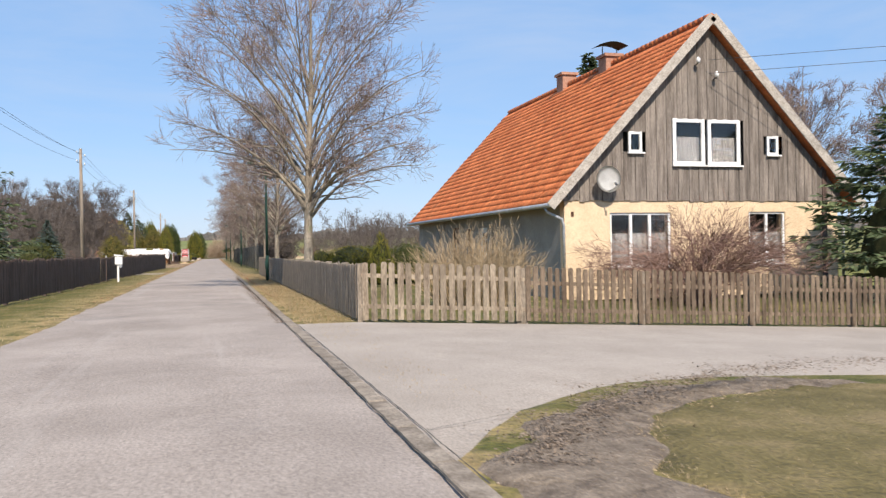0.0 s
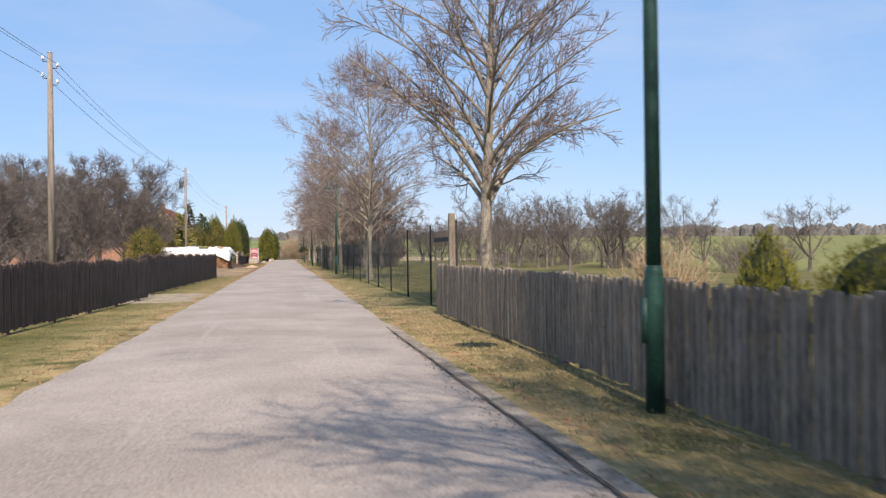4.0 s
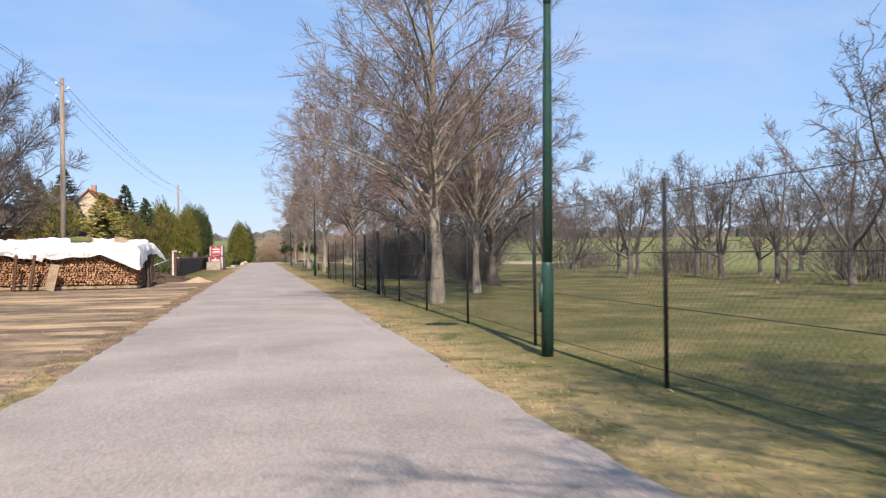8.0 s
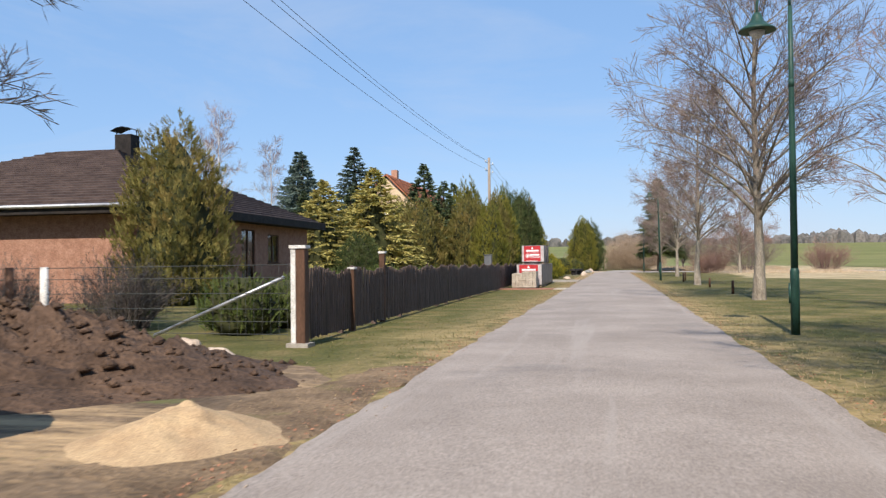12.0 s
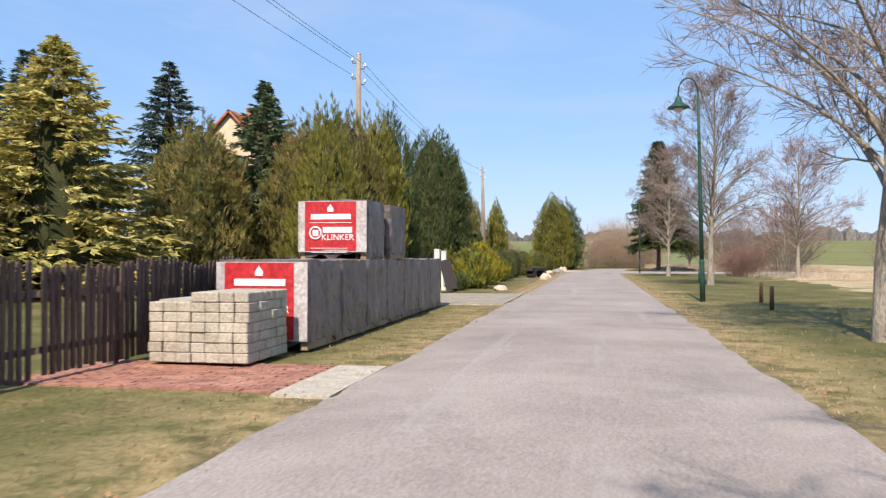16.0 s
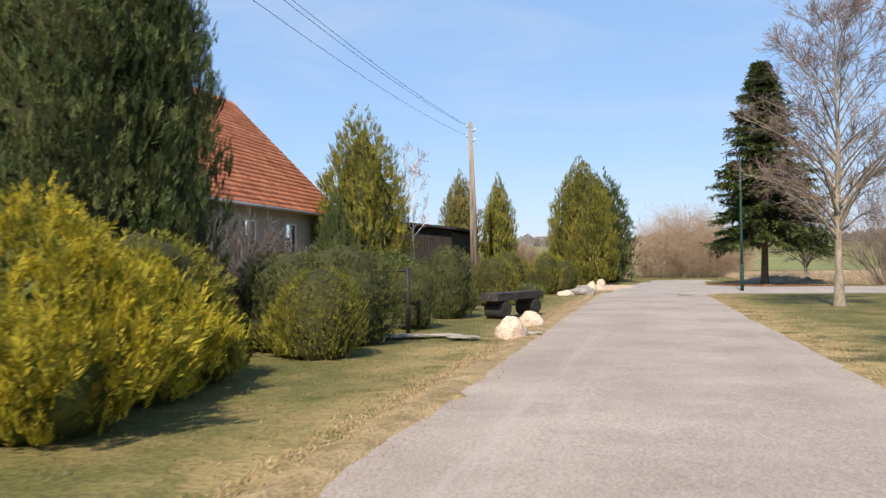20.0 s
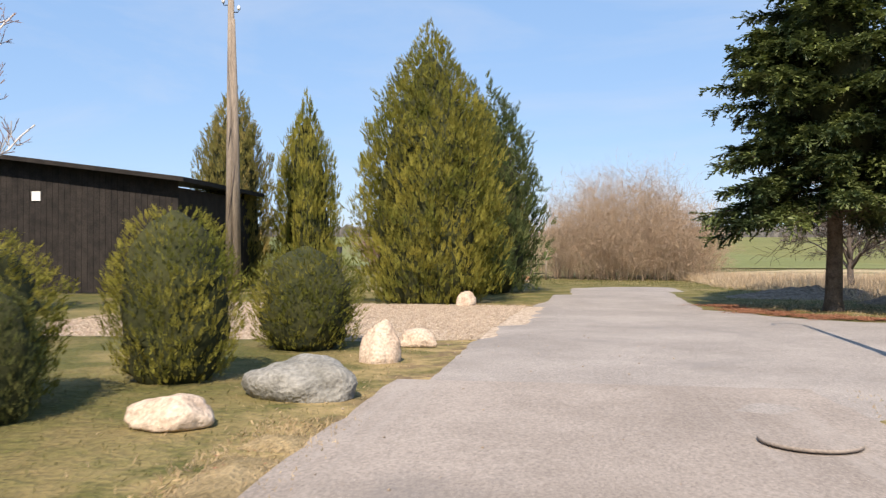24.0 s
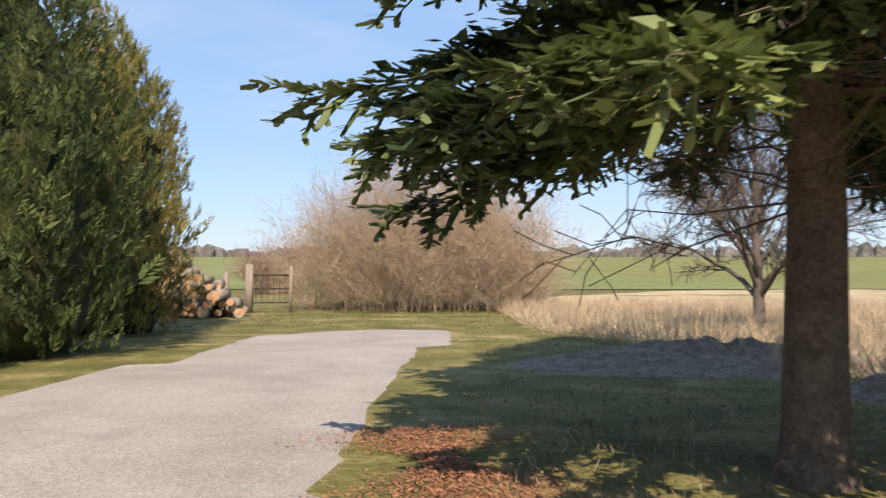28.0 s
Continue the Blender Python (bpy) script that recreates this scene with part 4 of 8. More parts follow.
litter("needle_litter", 70000, [(3.6, 222.6), (4.0, 220.3), (4.65, 218.95), (5.6, 218.35), (6.9, 218.0), (9.0, 217.8)], 0.62, (0.012, 0.034), NEEDLES, "rust-brown fallen needles at the asphalt edge")
litter("needle_litter", 7000, [(9.0, 217.9), (12, 217.7), (16, 217.6)], 0.3, (0.012, 0.034), NEEDLES, "rust-brown fallen needles along the side lane")
litter("dead_leaves", 5000, [(2.25, 24), (2.3, 60), (2.25, 110), (2.3, 160), (2.35, 206)], 0.3, (0.02, 0.045), NEEDLES, "brown dead leaves along the lane edge")
litter("dead_leaves", 4000, [(-2.2, 24), (-2.25, 80), (-2.2, 125), (-2.25, 206)], 0.3, (0.02, 0.045), NEEDLES, "brown dead leaves along the lane edge")


def scatter_blades(name, n, xr, yr, hgt, material, label, lean=0.6, wid=0.012, fn=None):
    x, y = rng.uniform(*xr, n), rng.uniform(*yr, n)
    if fn is not None:
        ok = np.array([fn(a, b) for a, b in zip(x, y)])
        x, y = x[ok], y[ok]
    k = len(x)
    P = np.stack([x, y, [ground_z(a, b) - 0.035 for a, b in zip(x, y)]], 1)
    D = rng.normal(size=(k, 3)) * lean + np.array([0, 0, 1.0])
    D[:, 2] = np.abs(D[:, 2])
    N = rng.normal(size=(k, 3))
    L = rng.uniform(*hgt, k)
    return solo(name, raw(name, *cards(P, D, N, L, np.full(k, wid) * rng.uniform(0.6, 1.6, k)), material), label, "grass", "stuff")


def edge_band(a):
    return rng.random() < math.exp(-max(0, abs(a) - 2.1) / 0.55)


litter("dead_leaves", 7000, [(1.9, 16.5), (1.86, 24), (1.84, 34), (1.9, 46)], 0.16, (0.015, 0.035), DEADLEAF, "brown leaf litter gathered against the kerb")
scatter_blades("dry_grass_edge", 60000, (2.1, 4.2), (-2, 209), (0.02, 0.075), STRAW, "dry grass tufts along the lane edge", 0.9, 0.007, lambda a, b: edge_band(a) and not 6 < b < 16.2)
scatter_blades("dry_grass_edge", 60000, (-4.4, -2.03), (-2, 212), (0.02, 0.075), STRAW, "dry grass tufts along the lane edge", 0.9, 0.007, lambda a, b: edge_band(a) and not 164 < b < 170.6)
scatter_blades("verge_grass", 62000, (2.2, 8), (16.5, 209), (0.02, 0.06), BLADE, "short green grass on the verge", 0.7, 0.007)
scatter_blades("verge_grass", 50000, (-5.2, -2.2), (20, 212), (0.02, 0.06), BLADE, "short green grass on the verge", 0.7, 0.007, lambda a, b: not 86 < b < 122 and not 164 < b < 170.6)
scatter_blades("dry_grass_edge", 26000, (-2.6, -1.76), (170.5, 207), (0.02, 0.07), STRAW, "straw-coloured grass creeping over the lane edge", 1.3, 0.008, lambda a, b: rng.random() < 0.35 + 0.65 * smooth_step(-1.72, -2.0, a))
scatter_blades("dry_verge_grass", 30000, (2.25, 3.3), (8.5, 52), (0.03, 0.075), STRAW, "matted dry grass between kerb and picket fence", 1.3, 0.006, lambda a, b: b > 16.6 or a < 2.9)
scatter_blades("corner_grass", 45000, (2.6, 10), (2, 9.4), (0.015, 0.05), STRAW, "dry grass of the corner verge", 1.2, 0.007, lambda a, b: b < corner_edge(a) - 0.35 - 1.0 * rng.random())
litter("chaff", 9000, [(2.5, 6.5), (2.95, 7.3), (3.7, 8.1), (4.5, 8.7), (6, 9.15), (9, 9.25)], 0.4, (0.012, 0.035), DEADLEAF, "pale chaff and dead leaves on the corner dirt")
scatter_blades("end_grass", 34000, (-2, 20), (218, 250), (0.03, 0.11), BLADE, "meadow grass behind the end of the lane", 0.7, 0.009, lambda a, b: not (b < 234.5 and a < 4.4) and not (a > 9.4 and 221.5 < b < 231))
scatter_blades("straw_tufts", 9000, (4, 20), (218.2, 226), (0.04, 0.14), STRAW, "tufts of dead grass under the fir", 0.8, 0.008, lambda a, b: b > 218 + max(0, 5.5 - a) * 1.2)
scatter_blades("reeds", 52000, (6.0, 24), (224, 246), (0.25, 0.75), REED, "pale dead reed grass", 0.9, 0.014, lambda a, b: rng.random() < (0.95 if b > 224.5 + 0.1 * abs(a - 12) else 0.2) and (a - 6) > (234 - b) * 0.25 and not (13.4 < a < 20 and b < 226.4))
scatter_blades("reeds", 9000, (5, 24), (190, 206), (0.2, 0.6), REED, "pale dead reed grass beside the lane", 0.8, 0.014, lambda a, b: a > 9 + rng.random() * 4)
pond = outline_mesh("pond", [(12.4, 223.2), (14.5, 222.0), (21, 221.8), (24, 227), (17, 229), (13.2, 226.6)], 0.0, WATER, 0.6, 0.1, True)
for v in pond.vertices:
    v.co.z = -0.42
solo("pond", pond, "dark pond water reflecting the sky", "pond", "structure")


def pebbles(name, n, xr, yr, size, material, label, fn=None):
    x, y, s = rng.uniform(*xr, n), rng.uniform(*yr, n), rng.uniform(*size, n)
    if fn is not None:
        ok = np.array([fn(a, b) for a, b in zip(x, y)])
        x, y, s = x[ok], y[ok], s[ok]
    base = np.array([(1, 0, 0), (0, 1, 0), (-1, 0, 0), (0, -1, 0), (0, 0, 0.7), (0, 0, -0.5)], float)
    tri = np.array([(0, 1, 4), (1, 2, 4), (2, 3, 4), (3, 0, 4), (1, 0, 5), (2, 1, 5), (3, 2, 5), (0, 3, 5)])
    k = len(x)
    a = rng.uniform(0, 6.28, k)
    V = base[None] * s[:, None, None] * rng.uniform(0.7, 1.25, (k, 6, 1))
    c, q = np.cos(a)[:, None], np.sin(a)[:, None]
    V = np.stack([V[..., 0] * c - V[..., 1] * q, V[..., 0] * q + V[..., 1] * c, V[..., 2]], -1)
    V += np.stack([x, y, np.full(k, -0.005)], 1)[:, None]
    F = (np.arange(k)[:, None, None] * 6 + tri[None]).reshape(-1, 3)
    return solo(name, raw(name, V.reshape(-1, 3), F, material), label, "gravel", "stuff")


pebbles("gravel_stones", 24000, (-9.5, -1.1), (212.4, 221.3), (0.009, 0.024), GRAVEL, "loose pale gravel stones", lambda a, b: a < -1.5 + max(0, b - 214) * 0.06 and b > 212.45 + 0.5 * max(0, a + 2.6))
pebbles("road_grit", 1500, (-2.4, 2.3), (0, 215), (0.006, 0.016), GRAVEL, "scattered grit on the asphalt", None)

# ---------- far distance ----------
def far_woods(n, ang, dist, hgt, name):
    a, d = np.radians(rng.uniform(*ang, n)), rng.uniform(*dist, n)
    ph = np.arange(8) * np.pi / 4
    V, F = [], []
    for k in range(n):
        x, y = d[k] * math.sin(a[k]), 120 + d[k] * math.cos(a[k])
        h, w = rng.uniform(*hgt) * (0.85 + 0.4 * noise.noise((a[k] * 14, 0, 0))), rng.uniform(4, 9)
        z = ground_z(x, y) - 1
        b = len(V)
        V += [(x + w * math.cos(p) * rng.uniform(0.7, 1.2), y + w * math.sin(p), z) for p in ph]
        V += [(x + w * 0.8 * math.cos(p) * rng.uniform(0.5, 1.2), y + w * 0.8 * math.sin(p), z + h * rng.uniform(0.55, 0.9)) for p in ph]
        V.append((x, y, z + h))
        F += [(b + i, b + (i + 1) % 8, b + 8 + (i + 1) % 8, b + 8 + i) for i in range(8)] + [(b + 8 + i, b + 8 + (i + 1) % 8, b + 16, b + 16) for i in range(8)]
    bm = bmesh.new()
    vs = [bm.verts.new(v) for v in V]
    for f in F:
        bm.faces.new([vs[i] for i in (f[:3] if f[2] == f[3] else f)])
    me = bpy.data.meshes.new(name)
    bm.to_mesh(me), bm.free(), me.materials.append(FARWOOD)
    return solo(name, me, "hazy brown woods on the horizon", "woods", "stuff")


far_woods(1500, (-80, 110), (790, 900), (9, 16), "far_woods")

# ---------- leafless trees ----------
def place_tree(meshes, x, y, s, rz, label, group="", name="bare_tree"):
    t = thing(name, (x, y, ground_z(x, y) - 0.05), label, "tree", group, rz=rz)
    t.scale = (s, s, s)
    hang("trunk", meshes[0], t), hang("crown", meshes[1], t)
    return t


LINDEN = [crown_tree("linden", 10.2, 0.15, 2.1, 2.9, 50, TWIG, 0.84, -0.55, 0.16, (9, 6, 4), None, 0.0055, 0.02), crown_tree("linden", 11.6, 0.165, 2.3, 4.0, 44, TWIG, 0.8, -0.6, 0.14, (10, 7, 4), None, 0.0055, 0.02),
          crown_tree("linden", 8.6, 0.14, 1.7, 3.4, 34, TWIG_R, 0.75, -0.5, 0.16, (10, 6, 4), None, 0.0055)]
BIG = crown_tree("big_linden", 12.2, 0.19, 2.4, 4.8, 40, TWIG, 0.5, -0.6, 0.28, (12, 7, 4), None, 0.0055)
LOWTREE = [bare_tree("orchard", 4.6, 0.13, 0.9, 6, 2.0, 52, 38, TWIG_D, (6, 5, 3), leaders=5, opened=42, twist=0.45, material=TWIG_D), bare_tree("orchard", 5.2, 0.12, 1.1, 6, 1.9, 50, 38, TWIG_D, (6, 5, 3), leaders=4, opened=36, twist=0.45, material=TWIG_D)]
GARDEN = crown_tree("garden_tree", 8.8, 0.22, 1.2, 4.2, 26, TWIG_D, 0.5, -0.45, 0.35, (13, 9, 4), TWIG_D, 0.008, 0.09)
FARTREE = crown_tree("far_tree", 10.4, 0.2, 1.4, 3.4, 30, TWIG, 0.6, -0.3, 0.3, (11, 7, 4), BARK, 0.008, 0.06)
REDTREE = crown_tree("red_tree", 8.6, 0.13, 1.3, 2.9, 26, TWIG_R, 0.55, -0.3, 0.3, (9, 6, 4), None, 0.0045, 0.07)
BIRCHT = bare_tree("birch", 12, 0.13, 2.5, 30, 3.0, 48, 28, TWIG_R, (7, 6, 2), material=BIRCH, curl=-0.1)
alley = "linden trees along the lane"
place_tree(BIG, 3.9, 31.2, 1.0, 20, "large leafless linden forking low behind the picket fence", alley)
for i, (x, y, s, k) in enumerate([(4.2, 50.3, 1.0, 0), (4.25, 73.4, 0.93, 1), (4.35, 96.3, 0.98, 1), (4.75, 118.5, 0.95, 1), (4.75, 139.3, 1.08, 1), (4.5, 156.2, 0.92, 1), (5.3, 181.5, 0.96, 0), (5.0, 199.0, 0.86, 0)]):
    place_tree(LINDEN[k], x, y, s, i * 67, "leafless linden with pale grey trunk and fine upswept twigs", alley)
for i, (x, y, s) in enumerate([(6.6, 101, 0.9), (7.4, 110, 0.95), (6.6, 124.5, 0.8), (7.6, 132, 0.85)]):
    place_tree(REDTREE, x, y, s, i * 97, "leafless tree with reddish twigs beside the lindens", "", "bare_tree")
place_tree(LINDEN[2], 12.3, 195.7, 0.98, 40, "leafless round-crowned tree in the dry grass", "", "bare_tree")
place_tree(LINDEN[2], 13.5, 205, 0.6, 140, "leafless slender tree in the dry grass", "", "bare_tree")
place_tree(GARDEN, 7.6, 114.5, 0.95, 200, "leafless dark spreading tree behind the mesh fence", "", "bare_tree")
place_tree(GARDEN, 8.6, 106, 0.8, 20, "leafless dark spreading tree behind the mesh fence", "", "bare_tree")
orch = "gnarled orchard trees behind the mesh fence"
for i, (x, y) in enumerate([(12.5, 78.6), (19.4, 93), (23.8, 89.1), (19.2, 99.8), (24.4, 94.6), (34, 101), (18, 84), (15, 92), (20, 97), (18.6, 103), (16.5, 111), (21, 113), (15, 118), (21, 122), (17, 126), (22, 132), (17.5, 137), (27, 146), (23, 154), (9.4, 122), (24, 78), (27, 86), (23, 90), (26, 96), (25, 106), (28, 100), (28, 74), (11.6, 122.7), (18.8, 123.5), (20.4, 118.3), (19.9, 109.0), (24.1, 117.2), (24.4, 112.9), (13.6, 114.5), (10.9, 117.4), (23, 102.5), (21.5, 106.5), (26.5, 109.5), (29, 116), (30.5, 107)]):
    place_tree(LOWTREE[i % 2], x, y, (0.85 + 0.1 * (i % 4)) * (0.98 if y > 82 and x < 34 else 0.78), i * 71, "dark gnarled leafless orchard tree", orch)
for i, (x, y, s) in enumerate([(-27, 128.5, 1.35), (-13.5, 121, 1.15), (-17.5, 119, 1.25), (-12.5, 104, 0.85), (-15.5, 97, 0.8), (-11.8, 88, 0.6), (-15, 84, 0.7), (-17, 110, 0.9), (-20, 100, 0.9), (-13, 76, 0.55)]):
    place_tree(GARDEN, x, y, s, i * 83, "leafless dark garden tree behind the yard", "garden trees", "bare_tree")
for x, y, s, rz in [(-37.5, 186, 1.35, 0), (-41, 190, 1.2, 90), (-19, 88, 0.6, 40), (-33, 188, 1.1, 200)]:
    place_tree(BIRCHT, x, y, s, rz, "leafless birch with a white trunk", "birches", "birch")
for i, (x, y, s) in enumerate([(27, 52, 1.1), (31, 50, 1.2), (35, 47, 1.1), (39, 49, 1.2), (43, 44, 1.15), (34, 56, 1.2)]):
    place_tree(FARTREE, x, y, s * 1.05, i * 61, "leafless tree behind the wooden-gabled house", "trees behind the house", "bare_tree")
place_tree(GARDEN, 9.9, 231.5, 0.6, 10, "thin leafless tree behind the spruce", "", "bare_tree")


# ---------- leafless shrubs ----------
def bare_shrub(name, stems, h, r, base, twig, per=(5, 4), up=0.5, droop=0.0, thick=0.012, low=0.25, tangle=0.02, spread=35):
    a, q = rng.uniform(0, 6.28, stems), np.sqrt(rng.uniform(0, 1, stems))
    u = np.linspace(0, 1, 5)
    bx, by = base * q * np.cos(a), base * q * np.sin(a)
    tx, ty = r * q * np.cos(a) * rng.uniform(0.7, 1.15, stems), r * q * np.sin(a) * rng.uniform(0.7, 1.15, stems)
    tz = h * np.sqrt(np.clip(1 - 0.75 * q**2, 0.05, 1)) * rng.uniform(0.6, 1.05, stems)
    P = np.stack([bx[:, None] + (tx - bx)[:, None] * u**1.2, by[:, None] + (ty - by)[:, None] * u**1.2, tz[:, None] * (u**0.9)[None]], -1)
    P[..., 2] -= droop * tz[:, None] * u**3
    P += rng.normal(size=P.shape) * tangle * h * u[None, :, None]
    R = thick * (1 - 0.7 * u)[None] * rng.uniform(0.7, 1.4, stems)[:, None]
    L1, R1 = branch_out(P, R, per[0], low, 1.0, h * 0.3, spread, up * 0.3, 3, 0.4, 0.7, 0.1, 0.5, 0.1)
    L2, R2 = branch_out(L1, np.clip(R1, 0.004, 1), per[1], 0.2, 1.0, h * 0.13, 38, 0.1, 2, 0.3, 0.8, 0.1, 0.6, 0)
    d = L2[:, 1] - L2[:, 0]
    last = cards(L2[:, 0], d, rng.normal(size=d.shape), np.linalg.norm(d, axis=1), np.full(len(d), 0.0085))
    return raw(name + "_stems", *tubes(P, R, 4), twig), raw(name + "_twigs", *joined(tubes(L1, np.clip(R1, 0.004, 1), 3), last), twig)


def place_shrub(meshes, x, y, s, rz, label, name="bare_shrub", z=0.0):
    t = thing(name, (x, y, ground_z(x, y) + z - 0.03), label, "shrub", rz=rz)
    t.scale = (s, s, s)
    tagged(hang("branch_frame", meshes[0], t), kind="stuff"), tagged(hang("twig_mass", meshes[1], t), kind="stuff")


place_shrub(bare_shrub("willow_bush", 520, 6.0, 5.3, 4.7, BUSHTWIG, (18, 6), 0.2, thick=0.011, low=0.02, tangle=0.055, spread=62), 3.4, 247, 0.97, 0, "large round leafless bush with dense brown twigs")
place_shrub(bare_shrub("cane_bush", 420, 2.0, 1.9, 0.9, CANE, (3, 2), thick=0.011), 6.9, 21.5, 1, 0, "pale leafless bush of upright canes behind the fence")
place_shrub(bare_shrub("cane_bush", 160, 1.5, 1.0, 0.5, CANE, (3, 2)), 7.0, 48, 1.0, 0, "pale leafless garden bush")
WEEP = bare_shrub("weeping_bush", 110, 2.6, 2.3, 0.15, TWIG_R, (8, 6), droop=0.45, up=-0.9)
place_shrub(WEEP, 14.7, 24.0, 1.65, 0, "leafless weeping bush with red-brown drooping twigs before the windows")
POND = bare_shrub("pond_bush", 150, 6.4, 4.4, 1.0, TWIG, (7, 5), thick=0.017)
place_shrub(POND, 12.6, 221.4, 1.0, 0, "tall leafless willow bush at the pond")
place_shrub(POND, 17.5, 224, 1.1, 130, "tall leafless willow bush at the pond")
REDB = bare_shrub("red_bush", 200, 3.0, 2.6, 1.0, TWIG_R, (6, 4))
for x, y, s in [(9.5, 200, 0.7), (11, 205, 0.8), (24, 212, 1.2)]:
    place_shrub(REDB, x, y, s, x * 40, "red-brown leafless bush in dry grass")
for x, y, s in [(-6, 268, 1.2), (-13, 262, 1.3)]:
    place_shrub(REDB, x, y, s, x * 40, "brown leafless thicket at the meadow edge")
BROWNB = bare_shrub("brown_bush", 160, 1.7, 1.3, 0.5, TWIG_D, (5, 4))
for x, y, s in [(-9.6, 126.5, 0.9), (-10.6, 124.4, 0.8), (-6.2, 206, 0.8), (-6.6, 202, 0.9), (-9, 70, 1.3), (-10, 62, 1.4), (-11, 56, 1.2), (-9.6, 192.4, 1.5), (-5.4, 200.9, 0.7)]:
    place_shrub(BROWNB, x, y, s, x * 40, "small leafless garden bush")


DARKB = bare_shrub("dark_bush", 120, 2.6, 2.0, 1.0, TWIG_D, (8, 6), thick=0.014, low=0.1)
for x, y, s in [(6.8, 117.5, 1.0), (8.4, 121, 1.15), (7.0, 124, 0.95), (10.4, 118, 1.2), (9.6, 113, 1.0)]:
    place_shrub(DARKB, x, y, s, x * 70, "dark tangled leafless bush behind the mesh fence")
THICKET = bare_shrub("thicket", 90, 2.0, 2.8, 1.6, TWIG_D, (5, 3), thick=0.016)
for i in range(16):
    place_shrub(THICKET, 27 + 4 * math.sin(i * 2.1), 62 + i * 5.2, 1.0 + 0.2 * math.sin(i * 3.3), i * 50, "brown leafless hedgerow thicket at the field edge")


# ---------- conifers ----------
def profile(z, kind):
    """Half-width of a feathery shrub or tall conifer at a share z of its height."""
    pts = {"plume": ((0, 0.12, 0.34, 0.6, 0.8, 0.93, 1), (0.5, 0.84, 1, 0.7, 0.38, 0.15, 0.02)),
           "tower": ((0, 0.06, 0.3, 0.6, 0.82, 0.95, 1), (0.72, 0.9, 1, 0.94, 0.68, 0.3, 0.03)),
           "cypress": ((0, 0.06, 0.3, 0.6, 0.82, 0.95, 1), (0.72, 0.92, 1, 0.84, 0.52, 0.2, 0.02)),
           "spire": ((0, 0.08, 0.3, 0.6, 0.82, 0.95, 1), (0.6, 0.95, 0.96, 0.66, 0.36, 0.14, 0.02)),
           "round": ((0, 0.06, 0.3, 0.62, 0.85, 0.96, 1), (0.6, 0.84, 1, 0.98, 0.7, 0.36, 0.06))}[kind]
    return np.interp(z, *pts)


def smooth_rise(z):
    return np.clip((z - 0.25) / 0.6, 0, 1)


def feathered(h, r, kind, n, length, material, inner, lumps=0.12, lean=0.5, per=14, wid=0.3, ragged=0.0):
    """An evergreen of feather-shaped sprays round a solid dark core coloured as the shaded inside, in bulges with dark
    gaps between them.
    """
    z = rng.uniform(0, 0.97, n * 3)
    z = z[rng.random(n * 3) < 0.15 + 0.85 * profile(z, kind)][:n]
    n = len(z)
    a = rng.uniform(0, 2 * np.pi, n)
    bulge = np.sin(a * 4 + z * h * 2.1) * np.sin(z * h * 3.3 - a * 2) + 0.6 * np.sin(a * 9 + z * h * 5) * np.sin(z * h * 6 + a * 3)
    ph = rng.uniform(0, 6.28)
    top = 1 - ragged * (0.5 + 0.3 * np.sin(2 * a + ph) + 0.2 * np.sin(5 * a - ph))
    z = z * (1 - smooth_rise(z) * (1 - top))
    rad = r * profile(z / (1 - smooth_rise(z) * (1 - top)), kind) * (1 + lumps * bulge) * rng.uniform(0.72, 1.0, n)
    out = np.stack([np.cos(a), np.sin(a), np.zeros(n)], 1)
    S = out * rad[:, None]
    S[:, 2] = z * h * 0.96
    D = out * (lean * rng.uniform(0.4, 1.3, n))[:, None] + np.array([0, 0, 1.0]) + rng.normal(size=(n, 3)) * 0.22
    D /= np.linalg.norm(D, axis=1, keepdims=True)
    L = rng.uniform(*length, n) * (0.55 + 0.45 * profile(z, kind)) * np.where(rng.random(n) < 0.07, 1.6, 1.0)
    N = out + rng.normal(size=(n, 3)) * 0.6
    A = np.cross(D, N)
    A /= np.linalg.norm(A, axis=1, keepdims=True) + 1e-9
    u = np.linspace(0.0, 0.86, per)
    sg = np.where(np.arange(per) % 2 == 0, 1.0, -1.0)
    P = S[:, None] + D[:, None] * (L[:, None] * u)[..., None]
    W = D[:, None] + A[:, None] * (sg * 0.62)[None, :, None] + rng.normal(size=(n, per, 3)) * 0.14
    q = (L[:, None] * (0.42 - 0.22 * u) * rng.uniform(0.8, 1.2, (n, per))).reshape(-1)
    sprays = cards(P.reshape(-1, 3), W.reshape(-1, 3), np.repeat(N, per, 0) + rng.normal(size=(n * per, 3)) * 0.3, q, q * wid)
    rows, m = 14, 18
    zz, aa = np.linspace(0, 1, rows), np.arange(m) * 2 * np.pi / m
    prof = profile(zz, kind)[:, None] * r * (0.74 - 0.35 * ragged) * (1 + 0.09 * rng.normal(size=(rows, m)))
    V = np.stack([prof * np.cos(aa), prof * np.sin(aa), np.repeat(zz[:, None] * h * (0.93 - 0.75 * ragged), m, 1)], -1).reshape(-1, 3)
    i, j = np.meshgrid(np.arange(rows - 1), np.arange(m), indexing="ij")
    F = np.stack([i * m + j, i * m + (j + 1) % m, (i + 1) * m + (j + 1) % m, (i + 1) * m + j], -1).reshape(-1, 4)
    return raw("dark_core", V, F, inner, True), raw("sprays", *sprays, material)


